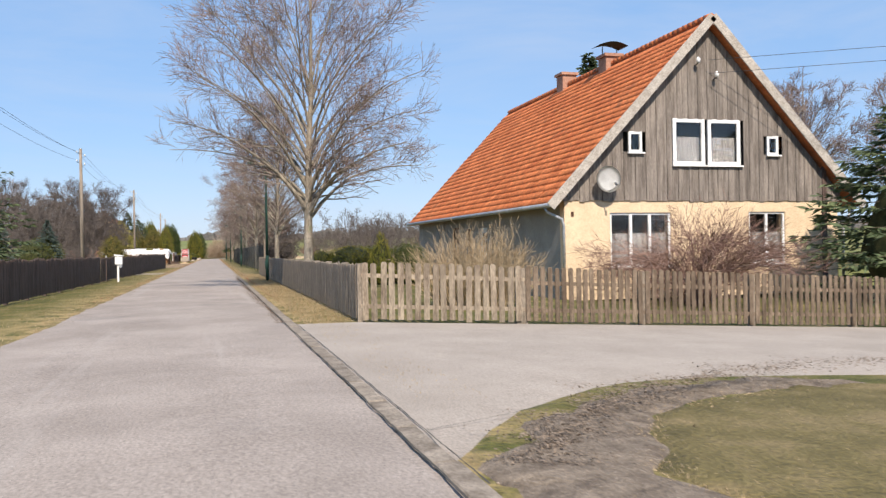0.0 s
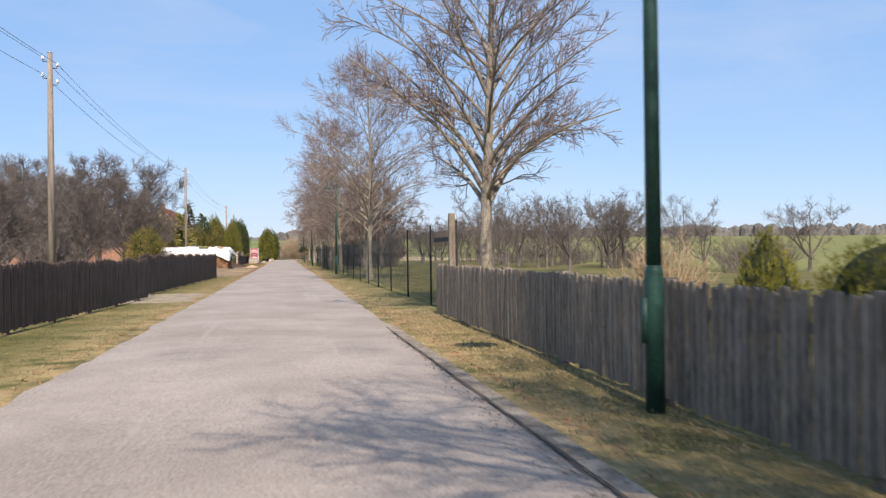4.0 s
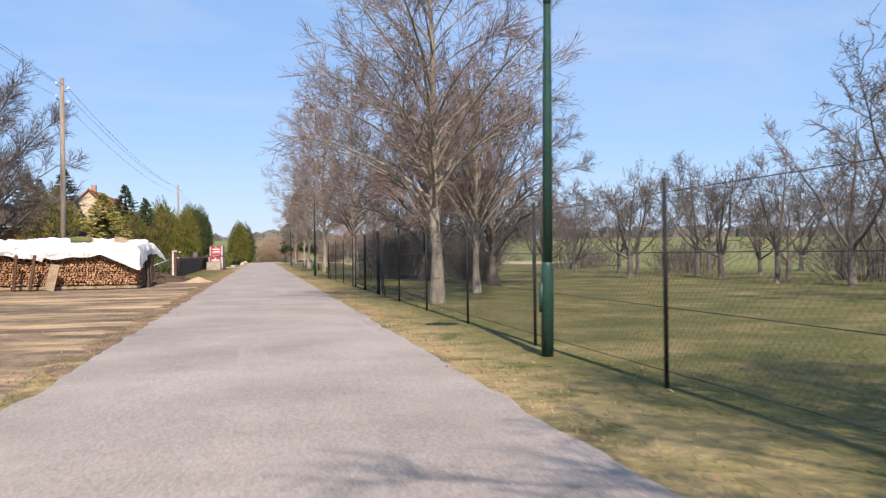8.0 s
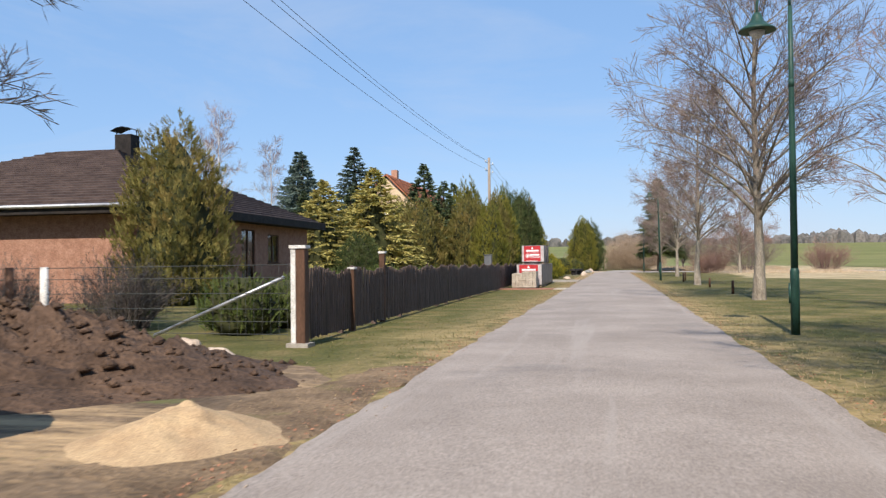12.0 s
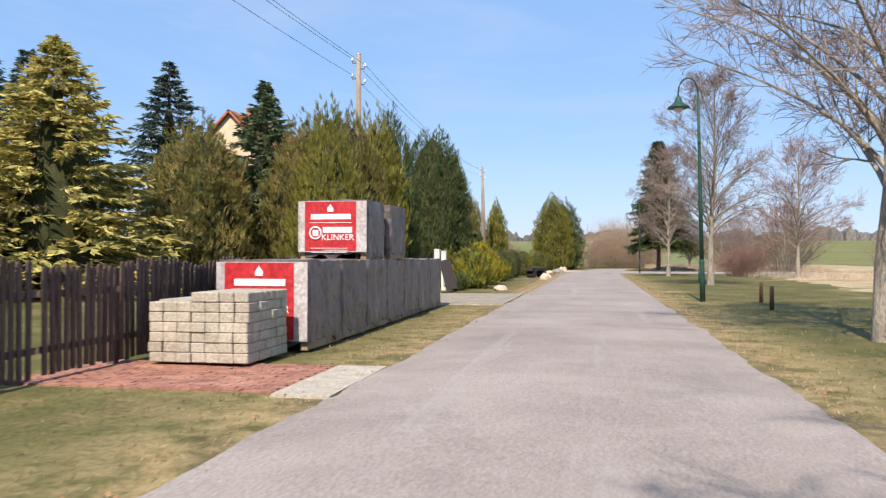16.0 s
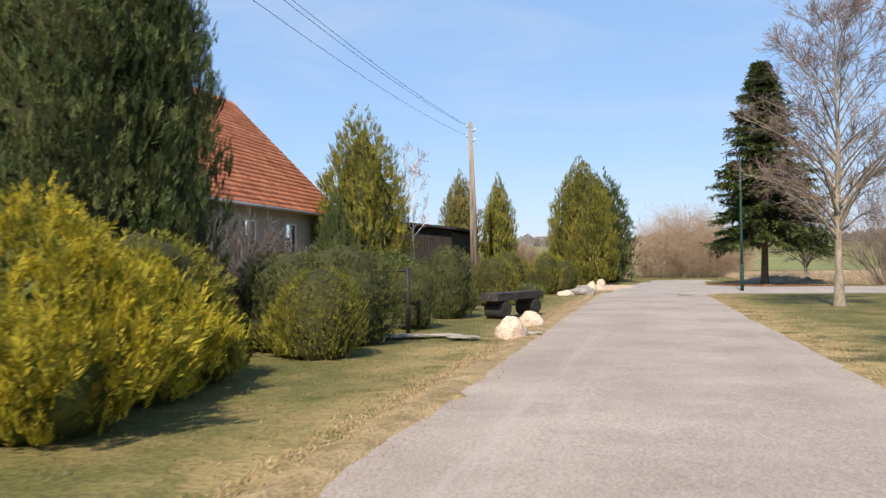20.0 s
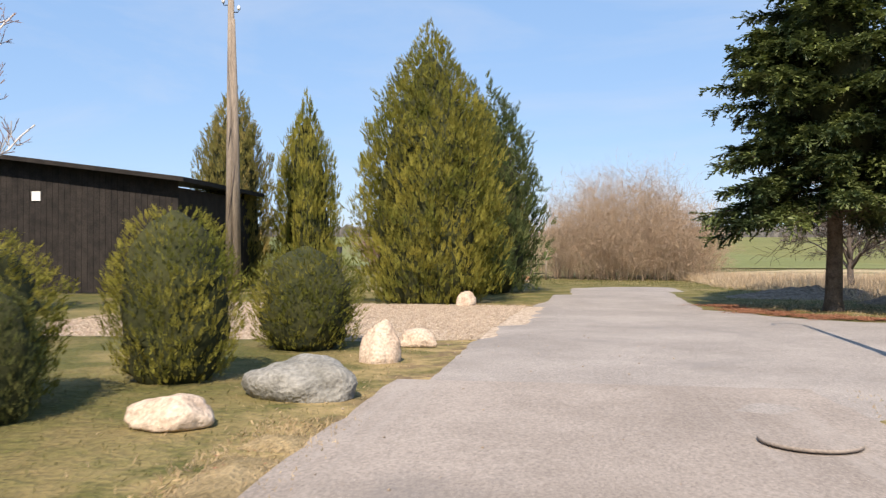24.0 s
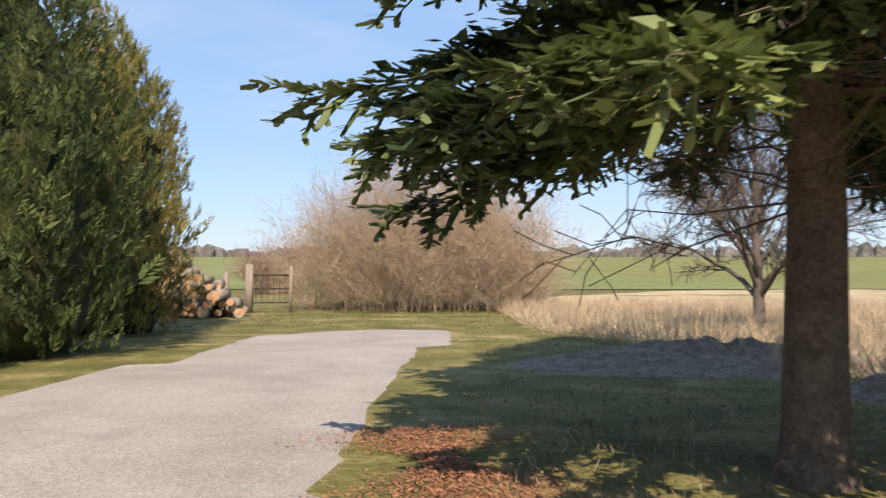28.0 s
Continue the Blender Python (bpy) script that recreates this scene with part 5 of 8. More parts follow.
def place_thuja(meshes, x, y, s, rz, label, name="thuja", group="", sz=None):
    t = thing(name, (x, y, ground_z(x, y) - 0.04), label, "conifer", group, rz=rz)
    t.scale = (s, s, sz or s)
    hang("core", meshes[0], t), hang("foliage", meshes[1], t)


def spruce(h, r, material, whorls=34, per=11, low=0.3, droop=0.3, side=26, card=(0.2, 0.36)):
    """A spruce: trunk, tiers of hanging branches with narrow needle twigs along both sides, and a dark core that paints
    the shaded inside.
    """
    tr = tubes(np.array([[(0, 0, 0), (0.02, 0, h * 0.35), (0, 0.02, h * 0.7), (0, 0, h)]]), np.array([[h * 0.02, h * 0.016, h * 0.009, 0.01]]), 9)
    zs = np.repeat(low + (h * 0.98 - low) * np.linspace(0, 1, whorls), per) + rng.normal(size=whorls * per) * 0.11
    n = len(zs)
    a = rng.uniform(0, 6.28, n)
    f = np.clip((h - zs) / (h - low), 0.02, 1)
    L = r * f**0.85 * rng.uniform(0.7, 1.12, n)
    u = np.linspace(0, 1, 5)
    out = np.stack([np.cos(a), np.sin(a), np.zeros(n)], 1)
    B = out[:, None] * (L[:, None] * u)[..., None]
    B[..., 2] += zs[:, None] + L[:, None] * (0.12 * u - droop * f[:, None] * u**1.6 + 0.10 * u**4)
    br = tubes(B, np.clip(0.02 * f, 0.006, 1)[:, None] * (1 - 0.75 * u), 3)
    s = rng.uniform(0.3, 1.0, (n, side)) ** 0.8
    fi = s * 4
    i = np.minimum(fi.astype(int), 3)
    w = (fi - i)[..., None]
    rows = np.arange(n)[:, None]
    P = (B[rows, i] * (1 - w) + B[rows, i + 1] * w).reshape(-1, 3)
    o = np.repeat(out, side, 0)
    lat = np.cross(o, [0, 0, 1.0]) * np.where(rng.random(len(P)) < 0.5, -1, 1)[:, None]
    D = o * rng.uniform(0.4, 1.0, len(P))[:, None] + lat * rng.uniform(0.1, 1.0, len(P))[:, None] + np.array([0, 0, -0.22]) + rng.normal(size=(len(P), 3)) * 0.25
    N = rng.normal(size=(len(P), 3)) + np.array([0, 0, 0.5])
    le = rng.uniform(*card, len(P)) * np.repeat(0.55 + 0.45 * np.sqrt(f), side)
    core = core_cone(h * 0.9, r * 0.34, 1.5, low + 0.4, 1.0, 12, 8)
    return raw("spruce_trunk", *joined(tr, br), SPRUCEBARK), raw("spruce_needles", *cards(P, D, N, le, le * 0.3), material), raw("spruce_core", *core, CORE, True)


def place_spruce(meshes, x, y, s, rz, label, name="spruce"):
    t = thing(name, (x, y, ground_z(x, y) - 0.04), label, "conifer", rz=rz)
    t.scale = (s * 1.3, s * 1.3, s)
    hang("trunk", meshes[0], t), hang("needles", meshes[1], t), hang("core", meshes[2], t)


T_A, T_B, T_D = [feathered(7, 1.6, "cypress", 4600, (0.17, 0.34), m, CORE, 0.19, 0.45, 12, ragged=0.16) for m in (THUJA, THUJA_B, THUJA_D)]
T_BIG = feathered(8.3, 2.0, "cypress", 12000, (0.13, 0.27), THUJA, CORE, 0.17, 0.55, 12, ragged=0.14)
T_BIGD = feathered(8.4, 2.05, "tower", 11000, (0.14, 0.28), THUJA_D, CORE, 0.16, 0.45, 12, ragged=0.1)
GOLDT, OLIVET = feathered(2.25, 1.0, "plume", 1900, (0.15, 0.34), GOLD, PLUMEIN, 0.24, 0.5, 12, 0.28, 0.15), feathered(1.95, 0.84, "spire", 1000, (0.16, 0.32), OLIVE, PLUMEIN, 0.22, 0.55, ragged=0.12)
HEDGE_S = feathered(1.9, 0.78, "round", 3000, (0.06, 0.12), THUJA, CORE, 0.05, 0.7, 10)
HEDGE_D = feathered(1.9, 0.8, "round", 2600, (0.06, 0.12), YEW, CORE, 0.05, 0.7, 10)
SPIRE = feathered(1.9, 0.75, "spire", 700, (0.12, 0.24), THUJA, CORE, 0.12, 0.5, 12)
row = "thujas along the garden"
for x, y, h, w, m in [(-16.7, 176.9, 7.2, 2.0, T_B), (-11.5, 178.2, 8.6, 2.0, T_A), (-8.2, 168.4, 5.9, 1.3, T_A), (-8.2, 171.2, 6.8, 1.35, T_B), (-8.2, 173.8, 7.3, 1.4, T_A), (-8.2, 176.6, 7.9, 1.35, T_D), (-13.5, 170, 6.5, 2.0, T_B), (-11.5, 148.5, 3.0, 1.2, T_D), (-6.3, 190.1, 2.95, 0.5, T_D), (-13.5, 212.4, 9.2, 2.3, T_A), (-12.9, 231.5, 8.2, 1.6, T_B), (-10.4, 233.1, 8.0, 1.35, T_A), (-14.0, 136.2, 6.5, 1.95, T_B), (-2.95, 228.6, 7.6, 2.15, T_D), (-3.2, 233.6, 7.4, 1.8, T_B), (-9.6, 96.5, 3.6, 1.5, T_B), (-11.5, 184.5, 7, 1.9, T_D), (-10.5, 173, 7.0, 1.9, T_B)]:
    place_thuja(m, x, y, w / 1.65, x * 47 + y * 31, {"thuja foliage": "green thuja with lumpy upright foliage", "bronzed thuja foliage": "thuja with bronzed winter foliage", "deep green foliage": "dark green columnar conifer"}[m[1].materials[0].name], "thuja", row, h * 1.06 / 7)
place_thuja(T_BIGD, -7.75, 183.4, 0.88, 30, "tall dark green conifer beside the lane", "thuja", row, 1.0)
place_thuja(T_BIGD, -7.0, 184.4, 0.55, 130, "dark green conifer leaning on the taller one", "thuja", row, 0.85)
place_thuja(T_BIG, -3.75, 222.6, 0.98, 0, "broad olive-green thuja beside the gravel", "thuja", row)
SP_BLUE, SP_DARK = spruce(8, 2.5, BLUESPRUCE), spruce(8, 2.5, SPRUCE)
for x, y, s, m in [(-24, 187, 1.55, SP_BLUE), (-25.8, 177.3, 1.35, SP_BLUE), (-16, 182, 1.25, SP_DARK), (-23, 170.9, 1.2, SP_BLUE), (-12.6, 174, 0.95, SP_DARK), (-28, 160, 1.2, SP_BLUE), (-19.5, 172, 0.9, SP_DARK), (-8.5, 54.5, 0.42, SP_BLUE), (-9.5, 48, 0.38, SP_BLUE), (-27, 158, 1.05, SP_DARK), (-21, 166, 0.8, SP_DARK), (-14.5, 188, 1.1, SP_DARK)]:
    place_spruce(m, x, y, s, x * 50, "blue-green spruce in the garden" if m is SP_BLUE else "dark green spruce in the garden")
place_spruce(spruce(9, 3.0, SPRUCE, 26, 12), -9.2, 38.8, 0.95, 0, "large dark spruce behind the paling fence")
place_spruce(spruce(6, 2.9, SPRUCE, 20, 13), 21.2, 22.6, 1.1, 0, "dark spreading spruce at the house corner")
place_spruce(SP_DARK, 23.0, 48.2, 1.62, 0, "dark spruce behind the roof ridge")
SP_GOLD = spruce(6, 2.6, GOLDC, 28, 19, 0.2, 0.5, 26, (0.18, 0.32))
for x, y, s in [(-15.6, 165.2, 1.3), (-18, 161.7, 1.12)]:
    place_spruce(SP_GOLD, x, y, s, y * 10, "gold-tipped drooping cypress in the garden", "cypress")


def fir_sprays(h, r, low):
    """The near fir: boughs, flat side fronds of short twigs, and needles along them."""
    whorls, per = 25, 14
    zs = np.repeat(low + (h * 0.97 - low) * np.linspace(0, 1, whorls) ** 1.1, per) + rng.normal(size=whorls * per) * 0.13
    n = len(zs)
    a = rng.uniform(0, 6.28, n)
    f = np.clip((h - zs) / (h - low), 0.03, 1)
    L = r * f**0.82 * rng.uniform(0.74, 1.12, n)
    low_ones = (f > 0.93) & (np.cos(a - 0.15) > 0.9)
    L[low_ones] *= 1.12
    L[(np.sin(a) < -0.2) & (np.cos(a) < 0.2)] *= 0.92
    L[(f > 0.74) & (np.cos(a) < 0.2)] *= 0.82
    L[np.cos(a) < -0.4] *= 0.94
    u = np.linspace(0, 1, 6)
    out = np.stack([np.cos(a), np.sin(a), np.zeros(n)], 1)
    B = out[:, None] * (L[:, None] * u)[..., None]
    B[..., 2] += zs[:, None] + L[:, None] * (0.2 * u - 0.52 * f[:, None] * u**1.5 + 0.10 * u**4)
    br = tubes(B, np.clip(0.028 * f, 0.008, 1)[:, None] * (1 - 0.8 * u), 4)
    fr, rf = branch_out(B, np.full((n, 6), 0.008), 46, 0.25, 1.0, 0.66, 46, -0.1, 4, 0.45, 0.8, 0.05, 0.5, -0.04)
    keep = rng.random(len(fr)) < np.where(np.repeat(f, 46) > 0.55, 1.0, 0.4)
    fr, rf = fr[keep], rf[keep]
    fr[:, :, 2] = fr[:, :1, 2] + (fr[:, :, 2] - fr[:, :1, 2]) * 0.5 - 0.11 * np.linspace(0, 1, 4) ** 2 * rng.uniform(0, 2, len(fr))[:, None]
    tw, _ = branch_out(fr, rf, 15, 0.03, 1.0, 0.17, 42, 0.0, 3, 0.35, 0.8, 0.04, 0.5, 0.0)
    tw[:, :, 2] = tw[:, :1, 2] + (tw[:, :, 2] - tw[:, :1, 2]) * 0.45

    def needled(lines, k, le, wid):
        K = lines.shape[1]
        T = lines[:, -1] - lines[:, 0]
        T /= np.linalg.norm(T, axis=1, keepdims=True) + 1e-9
        fi = np.linspace(0.03, 1.0, k) * (K - 1)
        i = np.minimum(fi.astype(int), K - 2)
        w = (fi - i)[None, :, None]
        P = lines[:, i] * (1 - w) + lines[:, i + 1] * w
        S = np.cross(T, [0, 0, 1.0])
        S /= np.linalg.norm(S, axis=1, keepdims=True) + 1e-9
        sg = np.where(np.arange(k) % 2 == 0, 1.0, -1.0)[None, :, None]
        D = T[:, None] * 0.7 + S[:, None] * sg * 0.85 + np.array([0, 0, 0.18]) + rng.normal(size=(len(lines), k, 3)) * 0.15
        N = np.array([0, 0, 1.0]) + rng.normal(size=(len(lines), k, 3)) * 0.45
        q = rng.uniform(*le, len(lines) * k)
        return cards(P.reshape(-1, 3), D.reshape(-1, 3), N.reshape(-1, 3), q, q * wid)

    
    def bands(lines, wid):
        """Flat needled twigs: blunt strips in two quads along each line."""
        a, b, c = lines[:, 0], lines[:, lines.shape[1] // 2], lines[:, -1]
        S = np.cross(c - a, np.array([0, 0, 1.0]) + rng.normal(size=a.shape) * 0.3)
        S *= wid / (np.linalg.norm(S, axis=1, keepdims=True) + 1e-9) * rng.uniform(0.8, 1.2, len(a))[:, None]
        V = np.stack([a - S * 0.3, a + S * 0.3, b + S * 0.5, b - S * 0.5, c + S * 0.34, c - S * 0.34], 1).reshape(-1, 3)
        o = np.arange(len(a))[:, None, None] * 6
        return V, (o + np.array([(0, 1, 2, 3), (3, 2, 4, 5)])).reshape(-1, 4)

    needles = joined(bands(tw, 0.042), bands(fr, 0.05), needled(fr, 8, (0.035, 0.05), 0.42))
    m = 210
    s = rng.uniform(0.12, 0.85, (n, m)) * 5
    i = np.minimum(s.astype(int), 4)
    w = (s - i)[..., None]
    P = (B[np.arange(n)[:, None], i] * (1 - w) + B[np.arange(n)[:, None], i + 1] * w).reshape(-1, 3) + rng.normal(size=(n * m, 3)) * np.array([0.16, 0.16, 0.07])
    q = rng.uniform(0.09, 0.18, n * m)
    inner = cards(P, np.repeat(out, m, 0) + rng.normal(size=(n * m, 3)) * np.array([0.7, 0.7, 0.25]), np.array([0, 0, 0.8]) + rng.normal(size=(n * m, 3)) * 0.5, q, q * 0.4)
    needles = joined(needles, inner)
    tr = tubes(np.array([[(0, 0, -0.05), (0.0, 0, 0.25), (0.03, 0, 1.5), (0.02, 0.03, h * 0.5), (0, 0, h)]]), np.array([[0.26, 0.195, 0.17, 0.11, 0.015]]), 14)
    dead, rd = branch_out(np.array([[(0, 0, 1.6), (0, 0, 2.0), (0, 0, 2.5)]], float), np.full((1, 3), 0.018), 30, 0.0, 1.0, 1.7, 85, 0.1, 5, 0.1, 0.5, 0.12, 0.3, -0.06)
    dt, rdt = branch_out(dead, rd, 9, 0.3, 1.0, 0.5, 45, 0.0, 3, 0.2, 0.6, 0.15, 0.5, -0.05)
    # dark cone standing in for the shade inside the crown
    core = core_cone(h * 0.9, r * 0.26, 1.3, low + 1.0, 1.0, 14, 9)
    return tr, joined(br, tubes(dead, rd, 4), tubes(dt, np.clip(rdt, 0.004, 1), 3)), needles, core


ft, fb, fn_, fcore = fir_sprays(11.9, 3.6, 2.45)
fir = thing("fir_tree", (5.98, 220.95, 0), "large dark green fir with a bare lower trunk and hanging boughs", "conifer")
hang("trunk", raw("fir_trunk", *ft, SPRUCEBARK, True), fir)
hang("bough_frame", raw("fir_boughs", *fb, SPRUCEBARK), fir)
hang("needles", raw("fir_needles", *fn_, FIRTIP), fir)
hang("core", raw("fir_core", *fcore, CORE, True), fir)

# clipped and low garden shrubs
hed = "clipped garden shrubs"
for x, y, h, w, m, lab in [(-4.7, 199.4, 1.6, 0.72, HEDGE_S, "clipped round thuja"), (-5.0, 203.7, 1.85, 0.8, HEDGE_S, "clipped round thuja"), (-4.6, 206.5, 1.1, 0.36, HEDGE_D, "small clipped conifer"), (-4.2, 208.7, 1.85, 0.66, HEDGE_S, "clipped thuja beside the boulders"), (-3.75, 211.65, 1.5, 0.74, HEDGE_S, "clipped egg-shaped conifer"), (-8.7, 203.2, 1.8, 0.9, HEDGE_D, "broad clipped dark shrub"), (-4.75, 193.5, 1.85, 0.62, HEDGE_D, "clipped dark column"), (-5.6, 182.3, 1.8, 0.95, HEDGE_S, "olive thuja shrub"), (-4.6, 185.1, 1.35, 0.6, HEDGE_S, "olive thuja shrub"), (-5.0, 187.0, 1.75, 0.95, HEDGE_D, "broad dark conifer shrub"), (-4.75, 190.3, 1.4, 0.52, HEDGE_D, "dark yew shrub beside the gate"), (-6.6, 196.4, 1.2, 0.9, HEDGE_S, "low thuja shrub"), (-5.2, 206.9, 1.6, 0.8, HEDGE_S, "clipped round thuja"), (-7.2, 185.5, 1.6, 0.9, HEDGE_D, "dark yew shrub"), (-6.2, 179.5, 1.5, 0.9, HEDGE_D, "dark yew shrub"), (6.9, 39.9, 1.75, 1.25, HEDGE_S, "broad clipped evergreen shrub"), (5.6, 40.6, 1.5, 0.7, HEDGE_S, "low evergreen shrub"), (7.8, 37.6, 2.35, 0.62, SPIRE, "pointed dwarf spruce"), (9.2, 38.4, 1.95, 1.0, HEDGE_D, "round evergreen shrub"), (7.7, 45.9, 1.7, 0.6, SPIRE, "pointed dwarf spruce"), (8.3, 41.5, 1.8, 1.3, HEDGE_D, "broad evergreen shrub"), (-9.4, 58, 2.6, 1.2, HEDGE_D, "dark rounded conifer"), (-8.8, 52, 2.2, 1.1, HEDGE_D, "dark rounded conifer")]:
    place_thuja(m, x, y, w / 0.75, x * 77 + y * 13, lab + " with dense foliage", "clipped_shrub", hed, h / 1.9)
place_thuja(GOLDT, -4.72, 179.75, 0.93, 0, "bright golden thuja shrub with feathery tips", "golden_shrub", "")
place_thuja(GOLDT, -4.9, 181.4, 0.72, 90, "golden thuja shrub with feathery tips", "golden_shrub", "")
for x, y, w in [(-4.5, 175.7, 1.0), (-5.1, 182.6, 0.7), (-5.0, 185.3, 0.62), (-5.9, 177.6, 0.9), (-5.35, 179.0, 0.45)]:
    place_thuja(OLIVET, x, y, w, y * 40, "olive green thuja shrub with feathery tips", "olive_shrub", "")
for x, y, h, w in [(-5.6, 186.0, 1.6, 0.8), (-8.6, 193.2, 1.7, 0.9)]:
    place_thuja(HEDGE_D, x, y, w / 0.75, y * 40, "dark green conifer shrub in the front garden row", "clipped_shrub", "clipped garden shrubs", h / 1.9)
LOWHEDGE = feathered(0.85, 0.8, "round", 420, (0.1, 0.18), BOXHEDGE, CORE, 0.14, 0.8, 10, 0.5)
for i in range(13):
    place_thuja(LOWHEDGE, -6.6 + 0.2 * math.sin(i * 2), 125.6 + i * 2.05 + 0.3 * math.sin(i * 5), 0.95 + 0.15 * math.sin(i * 3), i * 50, "low rounded green hedge shrub behind the dark fence", "hedge_shrub", "low hedge behind the dark fence", 1.35 + 0.15 * math.sin(i * 4))
for x, y in [(-10.2, 127.4), (-9.4, 131.4), (-7.4, 126.6), (-11.2, 129.2), (-4.9, 173.6), (-5.0, 175.2), (-4.0, 201.6), (-5.2, 196.8)]:
    place_thuja(LOWHEDGE, x, y, 0.7, x * 50, "low leafy evergreen garden shrub", "evergreen_shrub", "", 0.8)

# ---------- windows, walls, roofs ----------
def wall_cells(u0, u1, v0, v1, holes):
    us = sorted({u0, u1, *(h[0] for h in holes), *(h[1] for h in holes)})
    vs = sorted({v0, v1, *(h[2] for h in holes), *(h[3] for h in holes)})
    for a, b in zip(us, us[1:]):
        for c, d in zip(vs, vs[1:]):
            if not any(h[0] <= a and b <= h[1] and h[2] <= c and d <= h[3] for h in holes):
                yield a, b, c, d


def holed_wall(name, along, at, thick, u0, u1, v0, v1, holes, material, parent, label=""):
    """A wall of real thickness along x or y, with openings (u0, u1, z0, z1)."""
    bm = bmesh.new()
    for a, b, c, d in wall_cells(u0, u1, v0, v1, holes):
        if along == "x":
            box(bm, a, b, at, at + thick, c, d)
        else:
            box(bm, at, at + thick, a, b, c, d)
    bmesh.ops.remove_doubles(bm, verts=bm.verts[:], dist=0.0005)
    return part(name, bm, material, parent, label)


def window(parent, along, at, inward, u0, u1, z0, z1, mull=1, curtain=True, frame_mat=None, f=0.07):
    """A window in its opening: frame, sash bars, panes, sill, net curtain. inward: +1 or -1 into the house."""
    fm = frame_mat or PVC

    def bx(name, a, b, d0, d1, c, e, m, par, label=""):
        lo, hi = sorted((at + inward * d0, at + inward * d1))
        bm = boxes((a, b, lo, hi, c, e) if along == "x" else (lo, hi, a, b, c, e))
        return part(name, bm, m, par, label)
    w = thing("window", (0, 0, 0))
    w.parent = parent
    for nm, a, b, c, e in [("frame_side", u0, u0 + f, z0, z1), ("frame_side", u1 - f, u1, z0, z1), ("frame_head", u0 + f, u1 - f, z1 - f, z1), ("frame_foot", u0 + f, u1 - f, z0, z0 + f)]:
        bx(nm, a, b, 0.05, 0.12, c, e, fm, w)
    n = mull + 1
    for i in range(n):
        a, b = u0 + f + (u1 - u0 - 2 * f) * i / n, u0 + f + (u1 - u0 - 2 * f) * (i + 1) / n
        if i:
            bx("mullion", a - 0.045, a + 0.045, 0.045, 0.115, z0 + f, z1 - f, fm, w)
        p = bx("pane", a + 0.02, b - 0.02, 0.078, 0.086, z0 + f, z1 - f, GLASS, w)
        p.visible_shadow = False
    if curtain:
        m = 26
        us = np.linspace(u0 + f, u1 - f, m)
        h = (z1 - z0)
        V = []
        for zz in (z0 + f, z0 + h * 0.62):
            for k, u in enumerate(us):
                d = at + inward * (0.22 + 0.03 * math.sin(k * 1.9))
                V.append((u, d, zz) if along == "x" else (d, u, zz))
        hang("curtain", raw("curtain", V, [(k, k + 1, m + k + 1, m + k) for k in range(m - 1)], CURTAIN), w, "white net curtain")
    # added dark sheet in place of the room's own shade
    bx("room_shade_sheet", u0 - 0.1, u1 + 0.1, 0.6, 0.63, z0 - 0.1, z1 + 0.1, ROOM_SHADE, w)
    bx("sill", u0 - 0.06, u1 + 0.06, -0.05, 0.05, z0 - 0.05, z0, fm, w)
    return w


def tile_mesh(material):
    """One pantile, 0.27 wide and 0.36 long down the slope: a shallow S with thickness."""
    k = 7
    V = []
    for s, lift in ((0.0, 0.038), (0.36, 0.0)):
        for i in range(k):
            u = i / (k - 1)
            V.append((0.27 * u, s, lift + 0.026 * math.sin(u * 2 * math.pi + 0.6)))
    for i in range(k):
        u = i / (k - 1)
        V.append((0.27 * u, 0.0, 0.004 + 0.02 * math.sin(u * 2 * math.pi + 0.6)))
    F = [(i, i + 1, k + i + 1, k + i) for i in range(k - 1)] + [(2 * k + i, 2 * k + i + 1, i + 1, i) for i in range(k - 1)]
    return raw("roof_tile", V, F, material), np.array(V), np.array(F)


